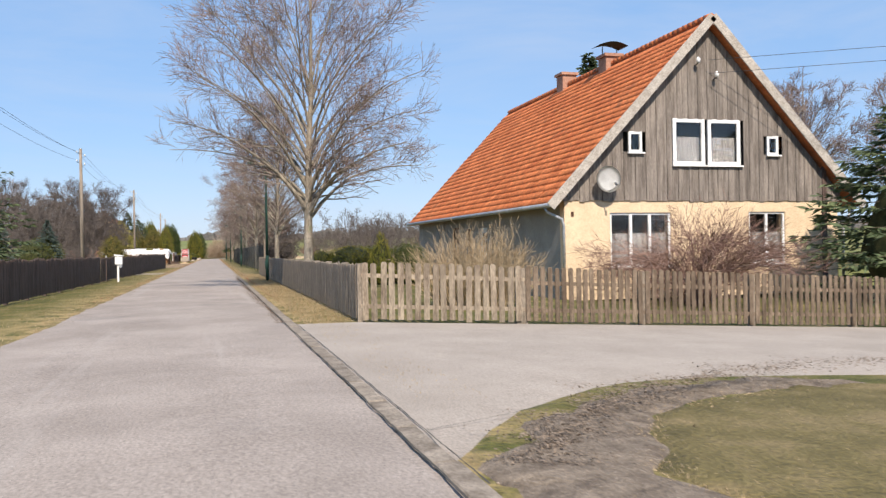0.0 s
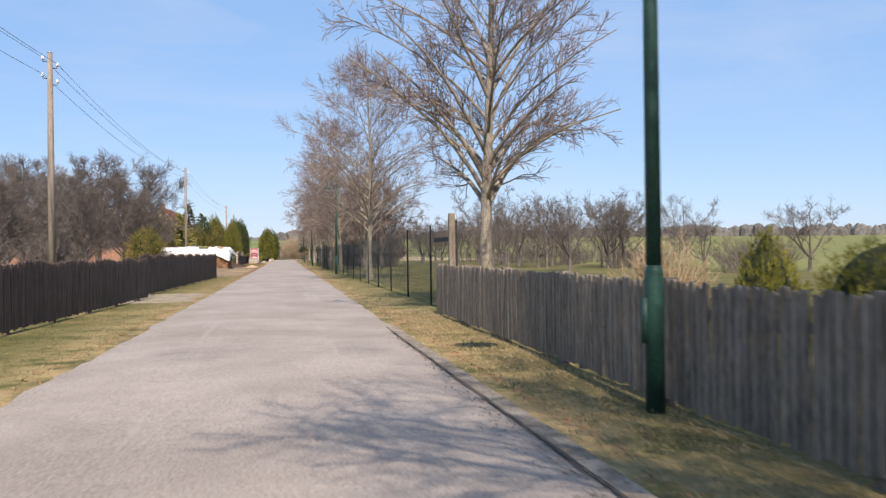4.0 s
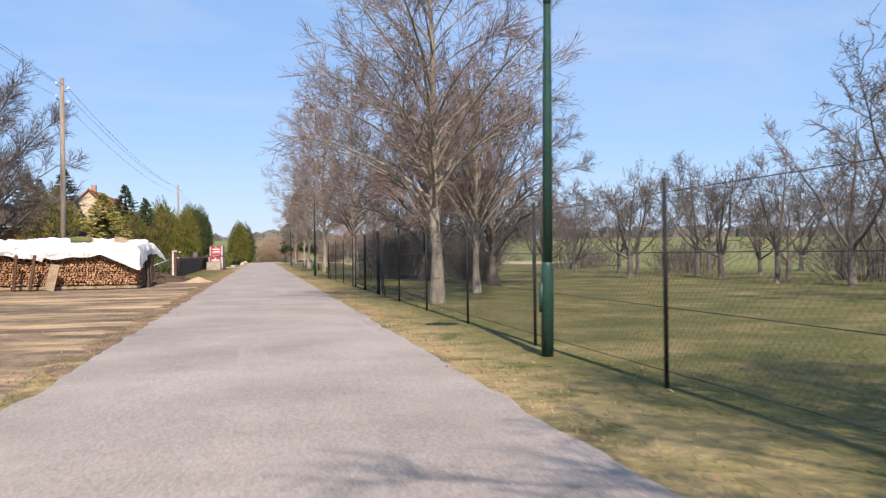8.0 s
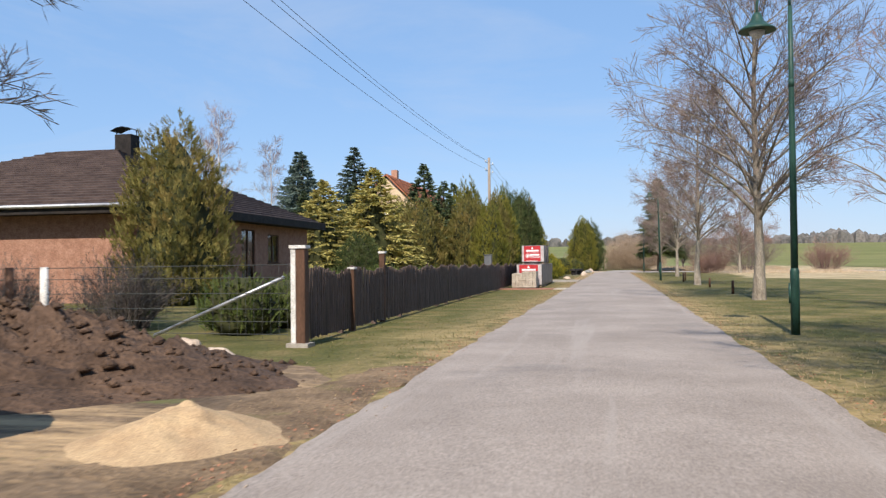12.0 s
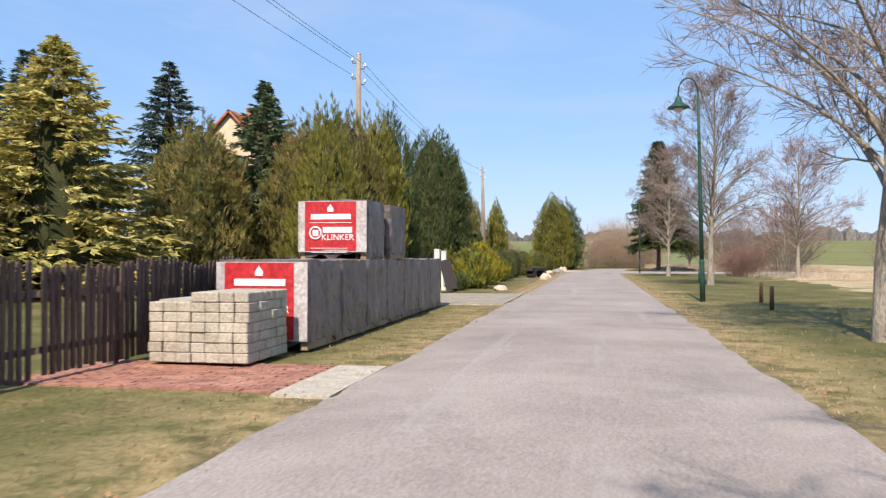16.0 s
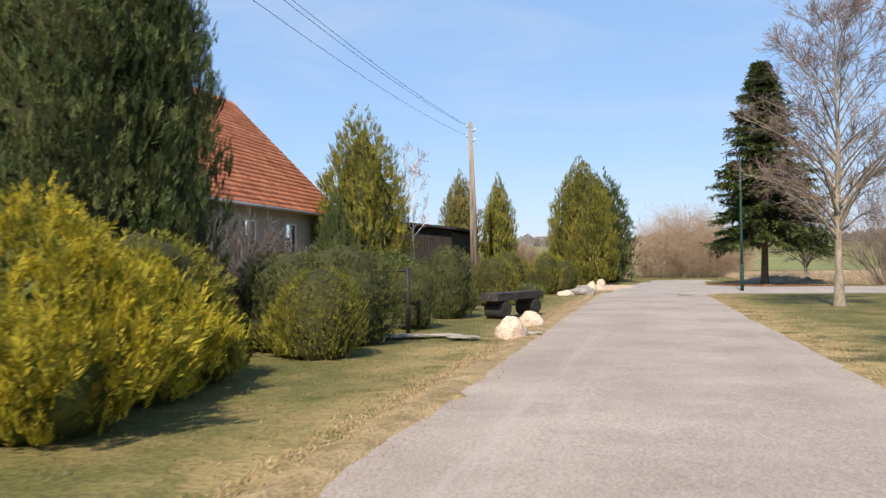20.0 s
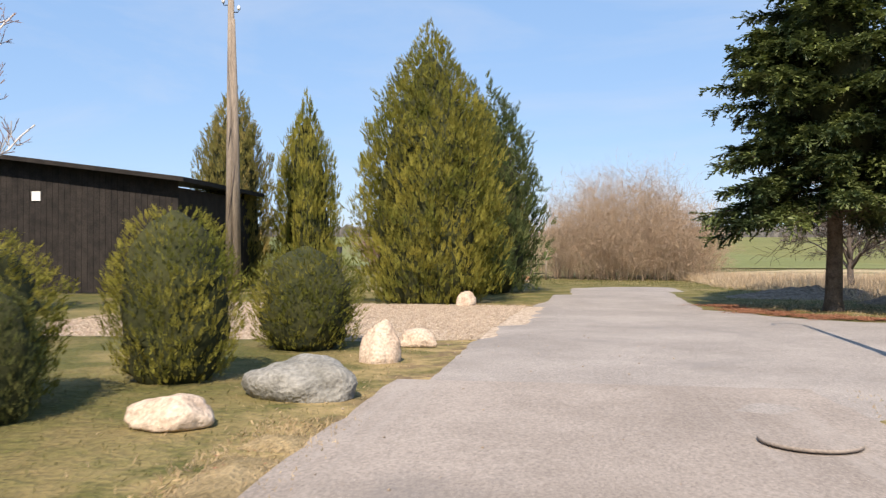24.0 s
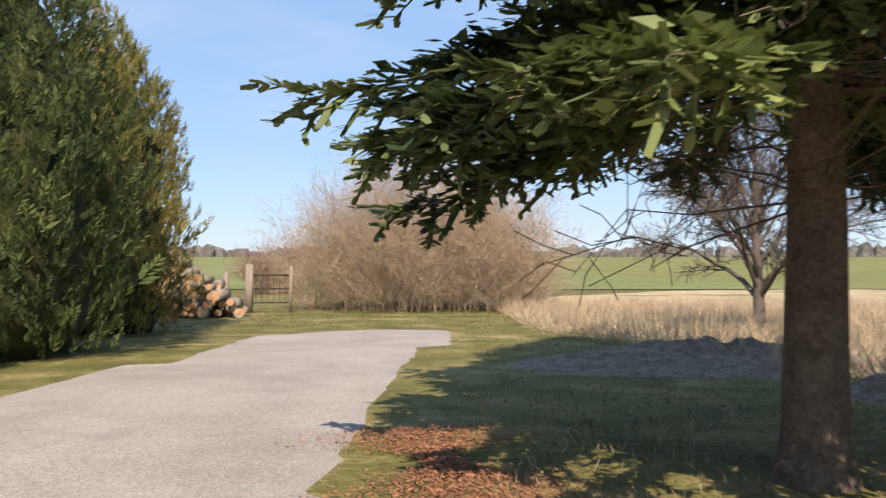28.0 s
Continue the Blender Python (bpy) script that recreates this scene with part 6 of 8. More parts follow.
def pantiled(parent, material, x_e, z_e, x_r, z_r, y0, y1, singles):
    """A roof slope from its eave up to its ridge, running in y: a base board and rows of pantiles; 'singles' columns from y0 are pieces of their own."""
    me, TV, TF = tile_mesh(material)
    run = math.hypot(x_r - x_e, z_r - z_e)
    sx, sz = (x_r - x_e) / run, (z_r - z_e) / run
    n = np.array([-sz, 0, sx]) * (1 if x_r > x_e else -1)
    base = bmesh.new()
    pts = []
    for y in (y0, y1):
        for (x, z) in ((x_e, z_e), (x_r, z_r)):
            pts.append([(x, y, z), (x - n[0] * 0.12, y, z - n[2] * 0.12)])
    v = [[base.verts.new(q) for q in p] for p in pts]
    for f in ((v[0][0], v[1][0], v[3][0], v[2][0]), (v[0][1], v[2][1], v[3][1], v[1][1]), (v[0][0], v[0][1], v[1][1], v[1][0]), (v[2][0], v[3][0], v[3][1], v[2][1]), (v[0][0], v[2][0], v[2][1], v[0][1]), (v[1][0], v[1][1], v[3][1], v[3][0])):
        base.faces.new(f)
    bmesh.ops.recalc_face_normals(base, faces=base.faces[:])
    slope = part("roof_slope", base, material, parent)
    if singles < 0:
        return slope
    rows, cols = int(run / 0.33), int((y1 - y0) / 0.262)
    flip = x_r > x_e
    allv, allf = [], []
    R = np.array([[0, sx, n[0]], [-1 if flip else 1, 0, 0], [0, sz, n[2]]])
    for c in range(cols):
        y = (y0 + c * 0.262 + (0.262 if flip else 0))
        for r in range(rows):
            d = r * 0.33 + 0.01
            o = np.array([x_e + sx * d + n[0] * 0.02, y, z_e + sz * d + n[2] * 0.02]) + rng.normal(size=3) * 0.004
            if c < singles:
                ob = hang("roof_tile", me, slope)
                m = Matrix([[*R[i], o[i]] for i in range(3)] + [[0, 0, 0, 1]])
                ob.matrix_local = m
            else:
                allv.append(TV @ R.T + o), allf.append(TF + len(allv) * len(TV) - len(TV))
    rest = hang("roof_tiling", raw("roof_tiling", np.vstack(allv), np.vstack(allf), material), slope)
    tagged(rest, kind="stuff")
    return slope


# ---------- the house with the wooden gable ----------
h1 = thing("house", (0, 0, 0), "old house with red pantile roof and grey boarded gable", "house")
G, HX0, HX1, HY0, HY1, HE, RX, RZ = -0.5, 11.62, 22.12, 26.7, 46.0, 2.75, 16.95, 8.72
low = [(13.24, 15.47, 0.55, 2.32), (18.48, 19.94, 0.52, 2.33)]
holed_wall("front_wall", "x", HY0, 0.35, HX0, HX1, G, HE, low, PLASTER, h1, "cream plastered wall")
for a in low:
    window(h1, "x", HY0, 1, *a, mull=2 if a[1] - a[0] > 2 else 1)
sidew = [(36.5, 37.2, 0.9, 2.1), (38.5, 39.5, 0.75, 2.22)]
doorway = (34.45, 35.5, 0.0, 2.1)
holed_wall("side_wall", "y", HX0, 0.35, HY0 + 0.35, HY1, G, HE + 0.1, sidew + [doorway], PLASTER_SHADE, h1, "plaster wall with shade painted in as grey")
for a in sidew:
    window(h1, "y", HX0, 1, *a, mull=0, frame_mat=BROWNWOOD)
door = part("door", boxes((HX0 + 0.08, HX0 + 0.13, 34.53, 35.42, 0.0, 1.15), (HX0 + 0.08, HX0 + 0.13, 34.53, 34.68, 1.15, 2.02), (HX0 + 0.08, HX0 + 0.13, 35.27, 35.42, 1.15, 2.02), (HX0 + 0.08, HX0 + 0.13, 34.68, 35.27, 1.88, 2.02)), PVC, h1, "white front door with a glazed upper half")
# pane painted dark like the unlit hall behind it
part("door_pane", boxes((HX0 + 0.10, HX0 + 0.108, 34.68, 35.27, 1.15, 1.88)), ROOM_SHADE, door)
for y in (34.97,):
    part("glazing_bar", boxes((HX0 + 0.07, HX0 + 0.098, y - 0.015, y + 0.015, 1.15, 1.88)), PVC, door)
for z in (1.38, 1.62):
    part("glazing_bar", boxes((HX0 + 0.072, HX0 + 0.097, 34.68, 35.27, z - 0.015, z + 0.015)), PVC, door)
hang("door_handle", pipe("door_handle", [(HX0 + 0.03, 35.36, 1.0), (HX0 + 0.03, 35.24, 1.0)], 0.012, ZINC, 6), door)
for y in (34.45, 35.43):
    part("door_frame", boxes((HX0 + 0.05, HX0 + 0.14, y, y + 0.07, 0.0, 2.1)), PVC, h1)
part("door_frame", boxes((HX0 + 0.05, HX0 + 0.14, 34.52, 35.43, 2.03, 2.1)), PVC, h1)
part("door_step", boxes((HX0 - 0.6, HX0 + 0.3, 34.3, 35.65, -0.5, -0.02)), KERB, h1)
part("side_wall", boxes((HX1 - 0.35, HX1, HY0 + 0.35, HY1, G, HE + 0.1)), PLASTER, h1)
part("back_wall", boxes((HX0 + 0.35, HX1 - 0.35, HY1 - 0.35, HY1, G, HE)), PLASTER, h1)
part("chimney", boxes((16.6, 17.3, 37.8, 38.5, 7.6, 9.3), (16.52, 17.38, 37.72, 38.58, 9.3, 9.42)), BRICK, h1)
ch = part("chimney", boxes((16.6, 17.3, 33.4, 34.1, 7.6, 9.15), (16.52, 17.38, 33.32, 34.18, 9.15, 9.27)), BRICK, h1)
for x in (16.62, 17.28):
    hang("cowl_leg", pipe("cowl_leg", [(x, 33.75, 9.25), (x, 33.75, 9.62)], 0.02, IRON, 6), ch)
hang("cowl", raw("cowl", [(16.3 + 0.65 * u, 33.3 + 0.9 * v, 9.6 + 0.16 * math.sin(math.pi * (u / 2 * 1.0))) for v in (0, 1) for u in (0, 0.4, 0.8, 1.2, 1.6, 2.0)], [(i, i + 1, i + 7, i + 6) for i in range(5)], IRON), ch, "arched black chimney cowl")
# gable of upright boards
gwin = [(15.62, 16.74, 3.95, 5.42), (16.95, 18.12, 3.95, 5.42), (13.98, 14.38, 4.35, 4.95), (19.28, 19.64, 4.33, 4.9)]
x = HX0 - 0.05
k = 0
gable = thing("gable", (0, 0, 0))
gable.parent = h1
part("gable_backing", boxes((HX0 + 0.6, HX1 - 0.6, HY0 + 0.32, HY0 + 0.36, HE - 0.1, HE + 0.5)), BOARD, gable)
def gtop(xx):
    return HE + 0.02 + (RZ - HE) * (1 - abs(xx - RX) / (RX - HX0 + 0.25)) - 0.12
while x < HX1 + 0.02:
    w = 0.16 + 0.07 * rng.random()
    top = min(gtop(x), gtop(x + w))
    spans = [(HE - 0.02 - 0.06 * rng.random(), top)]
    for a, b, c, d in gwin:
        if x + w > a - 0.04 and x < b + 0.04:
            spans = [s for lo, hi in spans for s in ((lo, min(hi, c - 0.03)), (max(lo, d + 0.03), hi)) if s[1] - s[0] > 0.03]
    for lo, hi in spans:
        if hi > lo:
            t1, t2 = (gtop(x) if hi == top else hi), (gtop(x + w) if hi == top else hi)
            bm = boxes((x, x + w - 0.012, HY0 - 0.035 - 0.012 * (k % 2), HY0 - 0.004, lo, hi))
            for v in bm.verts:
                if v.co.z > hi - 1e-4:
                    v.co.z = max(t1 if v.co.x < x + w / 2 else t2, lo + 0.02)
            part("board", bm, BOARD, gable)
    x += w
    k += 1
for a in gwin:
    window(h1, "x", HY0 - 0.09, 1, a[0] - 0.045, a[1] + 0.045, a[2] - 0.045, a[3] + 0.045, mull=0, curtain=a[1] - a[0] > 0.6, f=0.125 if a[1] - a[0] > 0.6 else 0.085)
# added dark sheets for the shade of the loft behind the boards
part("loft_shade_sheet", boxes(*[(a, b, HY0 + 0.7, HY0 + 0.74, c, d) for a, b, c, d in [(12.2, 21.6, 2.8, 3.4), (13.2, 20.6, 3.4, 4.6), (14.2, 19.6, 4.6, 5.8), (15.2, 18.6, 5.8, 6.9), (16.2, 17.6, 6.9, 8.0)]]), ROOM_SHADE, gable)
pantiled(h1, TILE, 11.05, 2.62, RX, RZ + 0.12, HY0 - 0.35, HY1 + 0.2, 12)
pantiled(h1, TILE, 22.86, 2.62, RX, RZ + 0.12, HY0 - 0.35, HY0 + 1.0, 0)
pantiled(h1, TILE, 22.86, 2.62, RX, RZ + 0.12, HY0 + 1.0, HY1 + 0.2, -1)
for sgn, xe in ((1, 11.0), (-1, 22.9)):
    run = np.array([(xe, HY0 - 0.42, 2.5), (RX + 0.02 * sgn, HY0 - 0.42, RZ + 0.12)])
    d = (run[1] - run[0]) / np.linalg.norm(run[1] - run[0])
    nn = np.array([-d[2], 0, d[0]]) * (1 if sgn > 0 else -1)
    bm = bmesh.new()
    c = [p + q + r for p in run for q in (nn * 0.17, nn * -0.13) for r in (np.zeros(3), np.array([0, 0.05, 0]))]
    v = [bm.verts.new(q) for q in c]
    for f in ((0, 1, 3, 2), (4, 6, 7, 5), (0, 4, 5, 1), (2, 3, 7, 6), (0, 2, 6, 4), (1, 5, 7, 3)):
        bm.faces.new([v[i] for i in f])
    bmesh.ops.recalc_face_normals(bm, faces=bm.faces[:])
    part("barge_board", bm, PALEWOOD, h1, "pale weathered barge board")
for i in range(60):
    y = HY0 - 0.3 + i * 0.325
    hang("ridge_tile", pipe("ridge_tile", [(RX, y, RZ + 0.14), (RX, y + 0.34, RZ + 0.16)], 0.13, TILE, 8), h1)
for xs, yy in ((11.0, HY0), (22.95, HY0)):
    hang("gutter", pipe("gutter", [(xs, HY0 - 0.4, 2.56), (xs, HY1 + 0.2, 2.62)], 0.075, ZINC, 8), h1)
hang("downpipe", pipe("downpipe", [(11.0, 26.8, 2.5), (11.05, 26.75, 2.35), (11.5, 26.62, 2.12), (11.55, 26.6, 1.9), (11.55, 26.6, -0.5)], 0.05, ZINC, 8), h1, "grey zinc downpipe")
hang("downpipe", pipe("downpipe", [(22.95, 26.8, 2.5), (22.6, 26.65, 2.2), (22.25, 26.6, 2.0), (22.25, 26.6, -0.5)], 0.05, ZINC, 8), h1)
part("corner_post", boxes((21.45, 21.62, HY0 - 0.08, HY0 - 0.005, G, 3.9)), DARKWOOD, h1)
for x, z in ((16.45, 7.3), (17.15, 6.85)):
    hang("insulator", pipe("insulator", [(x, HY0 - 0.25, z), (x, HY0 - 0.25, z + 0.1), (x, HY0 - 0.25, z + 0.2)], [0.05, 0.07, 0.03], WHITE, 8), h1)
    hang("bracket", pipe("bracket", [(x, HY0 - 0.03, z - 0.05), (x, HY0 - 0.25, z)], 0.015, IRON, 6), h1)
# house number as plain bars
part("number_plate_bar", boxes((11.85, 11.95, HY0 - 0.012, HY0, 2.2, 2.36)), BROWNWOOD, h1)
dish = thing("satellite_dish", (13.0, HY0 - 0.42, 3.38), "round white satellite dish on the gable boards", "satellite dish")
a = np.arange(28) * 2 * np.pi / 28
V = [(0, 0.06, 0)] + [(q * 0.43 * math.cos(p), 0.06 - 0.09 * q * q + 0.02, q * 0.43 * math.sin(p)) for q in (0.35, 0.7, 1.0) for p in a]
bm = bmesh.new()
vv = [bm.verts.new(p) for p in V]
for i in range(28):
    bm.faces.new((vv[0], vv[1 + i], vv[1 + (i + 1) % 28]))
    for r in range(2):
        bm.faces.new((vv[1 + r * 28 + i], vv[29 + r * 28 + i], vv[29 + r * 28 + (i + 1) % 28], vv[1 + r * 28 + (i + 1) % 28]))
bmesh.ops.solidify(bm, geom=bm.faces[:], thickness=0.012)
part("reflector", bm, WHITE, dish, smooth=True)
hang("arm", pipe("arm", [(0, 0.0, -0.4), (0.05, -0.35, -0.3), (0.05, -0.42, -0.2)], 0.015, ZINC, 6), dish)
hang("receiver", pipe("receiver", [(0.05, -0.45, -0.22), (0.05, -0.36, -0.15)], 0.035, GREENSTUFF, 8), dish)
hang("wall_mount", pipe("wall_mount", [(0, 0.1, 0), (0, 0.38, -0.05)], 0.025, ZINC, 8), dish)

# ---------- brick bungalow ----------
h2 = thing("bungalow", (0, 0, 0), "low brick bungalow with dark brown hipped roof", "house")
bx0, bx1, by0, by1, be = -32.0, -15.7, 137.3, 152.7, 3.1
sw = [(140.2, 141.7, 1.35, 2.7), (144.8, 146.2, 0.4, 2.85), (147.6, 148.9, 1.35, 2.7)]
holed_wall("side_wall", "y", bx1 - 0.35, 0.35, by0, by1, -0.05, be, sw, BRICK, h2, "shaded brick wall")
for a in sw:
    window(h2, "y", bx1, -1, *a, mull=1, frame_mat=BROWNWOOD)
fw = [(-24.5, -22.8, 1.2, 2.6)]
holed_wall("front_wall", "x", by0, 0.35, bx0, bx1 - 0.35, -0.05, be, fw, BRICK, h2, "sunlit brick wall")
window(h2, "x", by0, 1, *fw[0], mull=1, frame_mat=BROWNWOOD)
part("back_wall", boxes((bx0, bx1 - 0.35, by1 - 0.35, by1, -0.05, be)), BRICK, h2)
part("far_wall", boxes((bx0, bx0 + 0.35, by0 + 0.35, by1 - 0.35, -0.05, be)), BRICK, h2)
bm = bmesh.new()
o = 0.75
c = [(bx0 - o, by0 - o), (bx1 + o, by0 - o), (bx1 + o, by1 + o), (bx0 - o, by1 + o)]
lo = [bm.verts.new((*p, be + 0.3)) for p in c]
rid = [bm.verts.new((bx0 + 7, 145, 6.6)), bm.verts.new((bx1 - 6.2, 145, 6.6))]
bot = [bm.verts.new((*p, be + 0.24)) for p in c]
for f in ((lo[0], lo[1], rid[1], rid[0]), (lo[1], lo[2], rid[1]), (lo[2], lo[3], rid[0], rid[1]), (lo[3], lo[0], rid[0]), (bot[3], bot[2], bot[1], bot[0])):
    bm.faces.new(f)
for i in range(4):
    bm.faces.new((lo[i], bot[i], bot[(i + 1) % 4], lo[(i + 1) % 4]))
part("roof", bm, DARKTILE, h2, "dark brown tiled hipped roof")
for i in range(24):
    f = i / 24
    z = be + 0.32 + (6.6 - be - 0.3) * f
    xe = bx1 + o - (o + 6.2) * f
    ya, yb = by0 - o + (145 - by0 + o) * f, by1 + o - (by1 + o - 145) * f
    part("tile_course", boxes((xe - 0.22, xe + 0.02, ya, yb, z - 0.02, z + 0.035)), DARKTILE, h2)
    part("tile_course", boxes((bx0 + 7 * f, xe, ya - 0.02, ya + 0.22, z - 0.02, z + 0.035)), DARKTILE, h2)
for nm, d in (("fascia", (bx0 - o, bx1 + o, by0 - o - 0.03, by0 - o, be, be + 0.32)), ("fascia", (bx1 + o, bx1 + o + 0.03, by0 - o, by1 + o, be, be + 0.32)), ("soffit", (bx0 - o, bx1 + o, by0 - o, by0, be + 0.0, be + 0.03)), ("soffit", (bx1, bx1 + o, by0, by1 + o, be + 0.0, be + 0.03))):
    part(nm, boxes(d), BLACKSHED, h2)
hang("gutter", pipe("gutter", [(bx0 - o, by0 - o - 0.1, be + 0.26), (bx1 + o + 0.05, by0 - o - 0.1, be + 0.26)], 0.07, ZINC, 8), h2)
ch2 = part("chimney", boxes((-21.9, -21.1, 144.9, 145.6, 6.2, 7.25)), BLACKSHED, h2)
hang("cowl", raw("cowl", [(-22.1 + 0.4 * u, 144.8 + 0.9 * v, 7.4 + 0.2 * math.sin(math.pi * u / 3)) for v in (0, 1) for u in (0, 0.75, 1.5, 2.25, 3)], [(i, i + 1, i + 6, i + 5) for i in range(4)], IRON), ch2, "arched black chimney cowl")
for x in (-22.0, -21.0):
    hang("cowl_leg", pipe("cowl_leg", [(x, 145.2, 7.2), (x, 145.2, 7.45)], 0.02, IRON, 6), ch2)
# ---------- house behind the thujas ----------
h3 = thing("farmhouse", (0, 0, 0), "farmhouse with aged red pantile roof behind conifers", "house")
fx0, fx1, fy0, fy1, fe, frx, frz = -27.6, -15.8, 190.2, 214.4, 3.8, -21.7, 10.1
sw3 = [(208.6, 209.8, 1.5, 3.2), (204.5, 205.7, 1.5, 3.2), (197, 198.2, 1.5, 3.2)]
holed_wall("side_wall", "y", fx1 - 0.35, 0.35, fy0, fy1, 0, fe, sw3, PLASTER_SHADE, h3, "plaster wall with its shade in the colour")
for a in sw3:
    window(h3, "y", fx1, -1, *a, mull=1)
gw3 = (-21.9, -20.9, 5.2, 6.6)
bm = bmesh.new()
ring = [(fx0, 0), (fx1, 0), (fx1, fe), (frx, frz - 0.1), (fx0, fe)]
fr3, bk3 = [[bm.verts.new((x, y, z)) for x, z in ring] for y in (fy0, fy0 + 0.3)]
bm.faces.new(fr3), bm.faces.new(bk3[::-1])
for i in range(5):
    bm.faces.new((fr3[i], bk3[i], bk3[(i + 1) % 5], fr3[(i + 1) % 5]))
bmesh.ops.recalc_face_normals(bm, faces=bm.faces[:])
part("gable_wall", bm, PLASTER, h3, "cream plastered gable wall")
window(h3, "x", fy0 - 0.13, 1, *gw3, mull=0, curtain=False)
pantiled(h3, TILE_OLD, -15.2, fe - 0.1, frx, frz + 0.1, fy0 - 0.3, fy1 + 0.3, 0)
pantiled(h3, TILE_OLD, -28.2, fe - 0.1, frx, frz + 0.1, fy0 - 0.3, fy1 + 0.3, -1)
part("chimney", boxes((-22.0, -21.4, 193.2, 193.9, 9.6, 10.9)), BRICK, h3)
hang("gutter", pipe("gutter", [(-15.15, fy0, fe - 0.12), (-15.15, fy1 + 0.3, fe - 0.12)], 0.07, ZINC, 8), h3)
# creeper on the wall
V = bare_shrub("creeper", 120, 3.0, 1.6, 1.4, TWIG_D, (6, 5))
cr = thing("creeper", (-15.5, 206.8, 0), "dark leafless creeper climbing the house wall", "creeper")
cr.scale = (0.25, 1, 1)
tagged(hang("branch_frame", V[0], cr), kind="stuff"), tagged(hang("twig_mass", V[1], cr), kind="stuff")
# ---------- black shed ----------
sh = thing("shed", (0, 0, 0), "long low black tarred timber shed", "shed")
for i in range(40):
    xx = -20.0 + i * 0.2
    part("wall_board", boxes((xx, xx + 0.19, 225.0, 225.04 + 0.01 * (i % 2), 0, 4.5 - 0.025 * i)), BLACKSHED, sh)
part("shed_side", boxes((-12.1, -12.0, 225.05, 231, 0, 3.3)), BLACKSHED, sh)
bm = boxes((-20.5, -11.6, 224.5, 231.5, 0, 0.14))
for v in bm.verts:
    v.co.z += 4.55 - (v.co.x + 20.5) * 0.125
part("roof", bm, BLACKSHED, sh)
part("sign_plate", boxes((-16.9, -16.6, 224.96, 224.99, 2.9, 3.2)), WHITE, sh)

# ---------- fences ----------
def picket_data(w, h, t, top, material, name="picket"):
    bm = boxes((-w / 2, w / 2, -t / 2, t / 2, 0, h))
    if top in ("point", "round"):
        bmesh.ops.delete(bm, geom=bm.edges[:], context="EDGES_FACES")
    if top == "point":
        bm.verts.new((0, -t / 2, h + w * 0.45)), bm.verts.new((0, t / 2, h + w * 0.45))
        bmesh.ops.convex_hull(bm, input=bm.verts[:])
    elif top == "round":
        for y in (-t / 2, t / 2):
            for q in (-0.3, 0, 0.3):
                bm.verts.new((w * q, y, h + w * 0.28 * (1 - 4 * q * q * 0.8)))
        bmesh.ops.convex_hull(bm, input=bm.verts[:])
    me = bpy.data.meshes.new(name)
    bm.to_mesh(me), bm.free(), me.materials.append(material)
    return me


def fence_run(p0, p1, label, picket, spacing, rails, rail_mat, post=None, post_step=2.4, zfun=None, wave=None, name="picket_fence", jitter=0.012, side=0.03):
    """A run of fence from p0 to p1: posts, rails and single pickets, in its own axes along x."""
    (x0, y0), (x1, y1) = p0, p1
    L, ang = math.hypot(x1 - x0, y1 - y0), math.degrees(math.atan2(y1 - y0, x1 - x0))
    f = thing(name, (x0, y0, 0), label, "fence", rz=ang)
    zf = zfun or (lambda u: ground_z(x0 + (x1 - x0) * u / L, y0 + (y1 - y0) * u / L))
    for z in rails:
        n = max(1, int(L / 2.4))
        for i in range(n):
            a, b = L * i / n, L * (i + 1) / n
            bm = boxes((a, b - 0.01, -0.02, 0.02, z, z + 0.07))
            for v in bm.verts:
                v.co.z += zf(v.co.x)
            part("rail", bm, rail_mat, f)
    n = int(L / spacing)
    for i in range(n):
        u = (i + 0.5) * spacing
        o = hang("picket", picket, f, loc=(u + rng.normal() * jitter * 0.3, -side + rng.normal() * jitter * 0.1, zf(u) + 0.03 + rng.normal() * jitter))
        o.rotation_euler = (rng.normal() * jitter * 0.12, rng.normal() * 0.01, 0)
        if wave:
            o.scale = (1, 1, wave(u) * (1 + rng.normal() * 0.01))
    if post:
        for i in range(int(L / post_step) + 1):
            hang("post", post, f, loc=(min(i * post_step, L - 0.05), 0.05, zf(min(i * post_step, L)) - 0.05))
    return f


GP = picket_data(0.074, 0.93, 0.022, "round", PICKET)
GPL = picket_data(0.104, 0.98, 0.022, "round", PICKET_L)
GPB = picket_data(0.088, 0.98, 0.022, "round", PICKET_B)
GPOST = picket_data(0.12, 1.05, 0.12, "flat", PICKET, "post")
DP = picket_data(0.075, 1.05, 0.02, "round", DARKWOOD)
DPS = picket_data(0.07, 1.05, 0.02, "round", DARKWOOD)
DPOST = picket_data(0.1, 1.12, 0.1, "flat", DARKWOOD, "post")
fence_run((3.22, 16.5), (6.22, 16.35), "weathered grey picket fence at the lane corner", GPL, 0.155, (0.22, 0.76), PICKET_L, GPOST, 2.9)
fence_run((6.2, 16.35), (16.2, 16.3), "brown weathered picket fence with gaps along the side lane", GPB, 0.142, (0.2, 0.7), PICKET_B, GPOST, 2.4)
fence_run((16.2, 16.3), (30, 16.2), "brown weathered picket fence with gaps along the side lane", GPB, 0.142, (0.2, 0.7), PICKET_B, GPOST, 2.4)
fence_run((3.3, 50.4), (3.3, 33.5), "dark weathered picket fence beside the lane", GP, 0.104, (0.22, 0.72), PICKET, GPOST, 2.5, side=0.035)
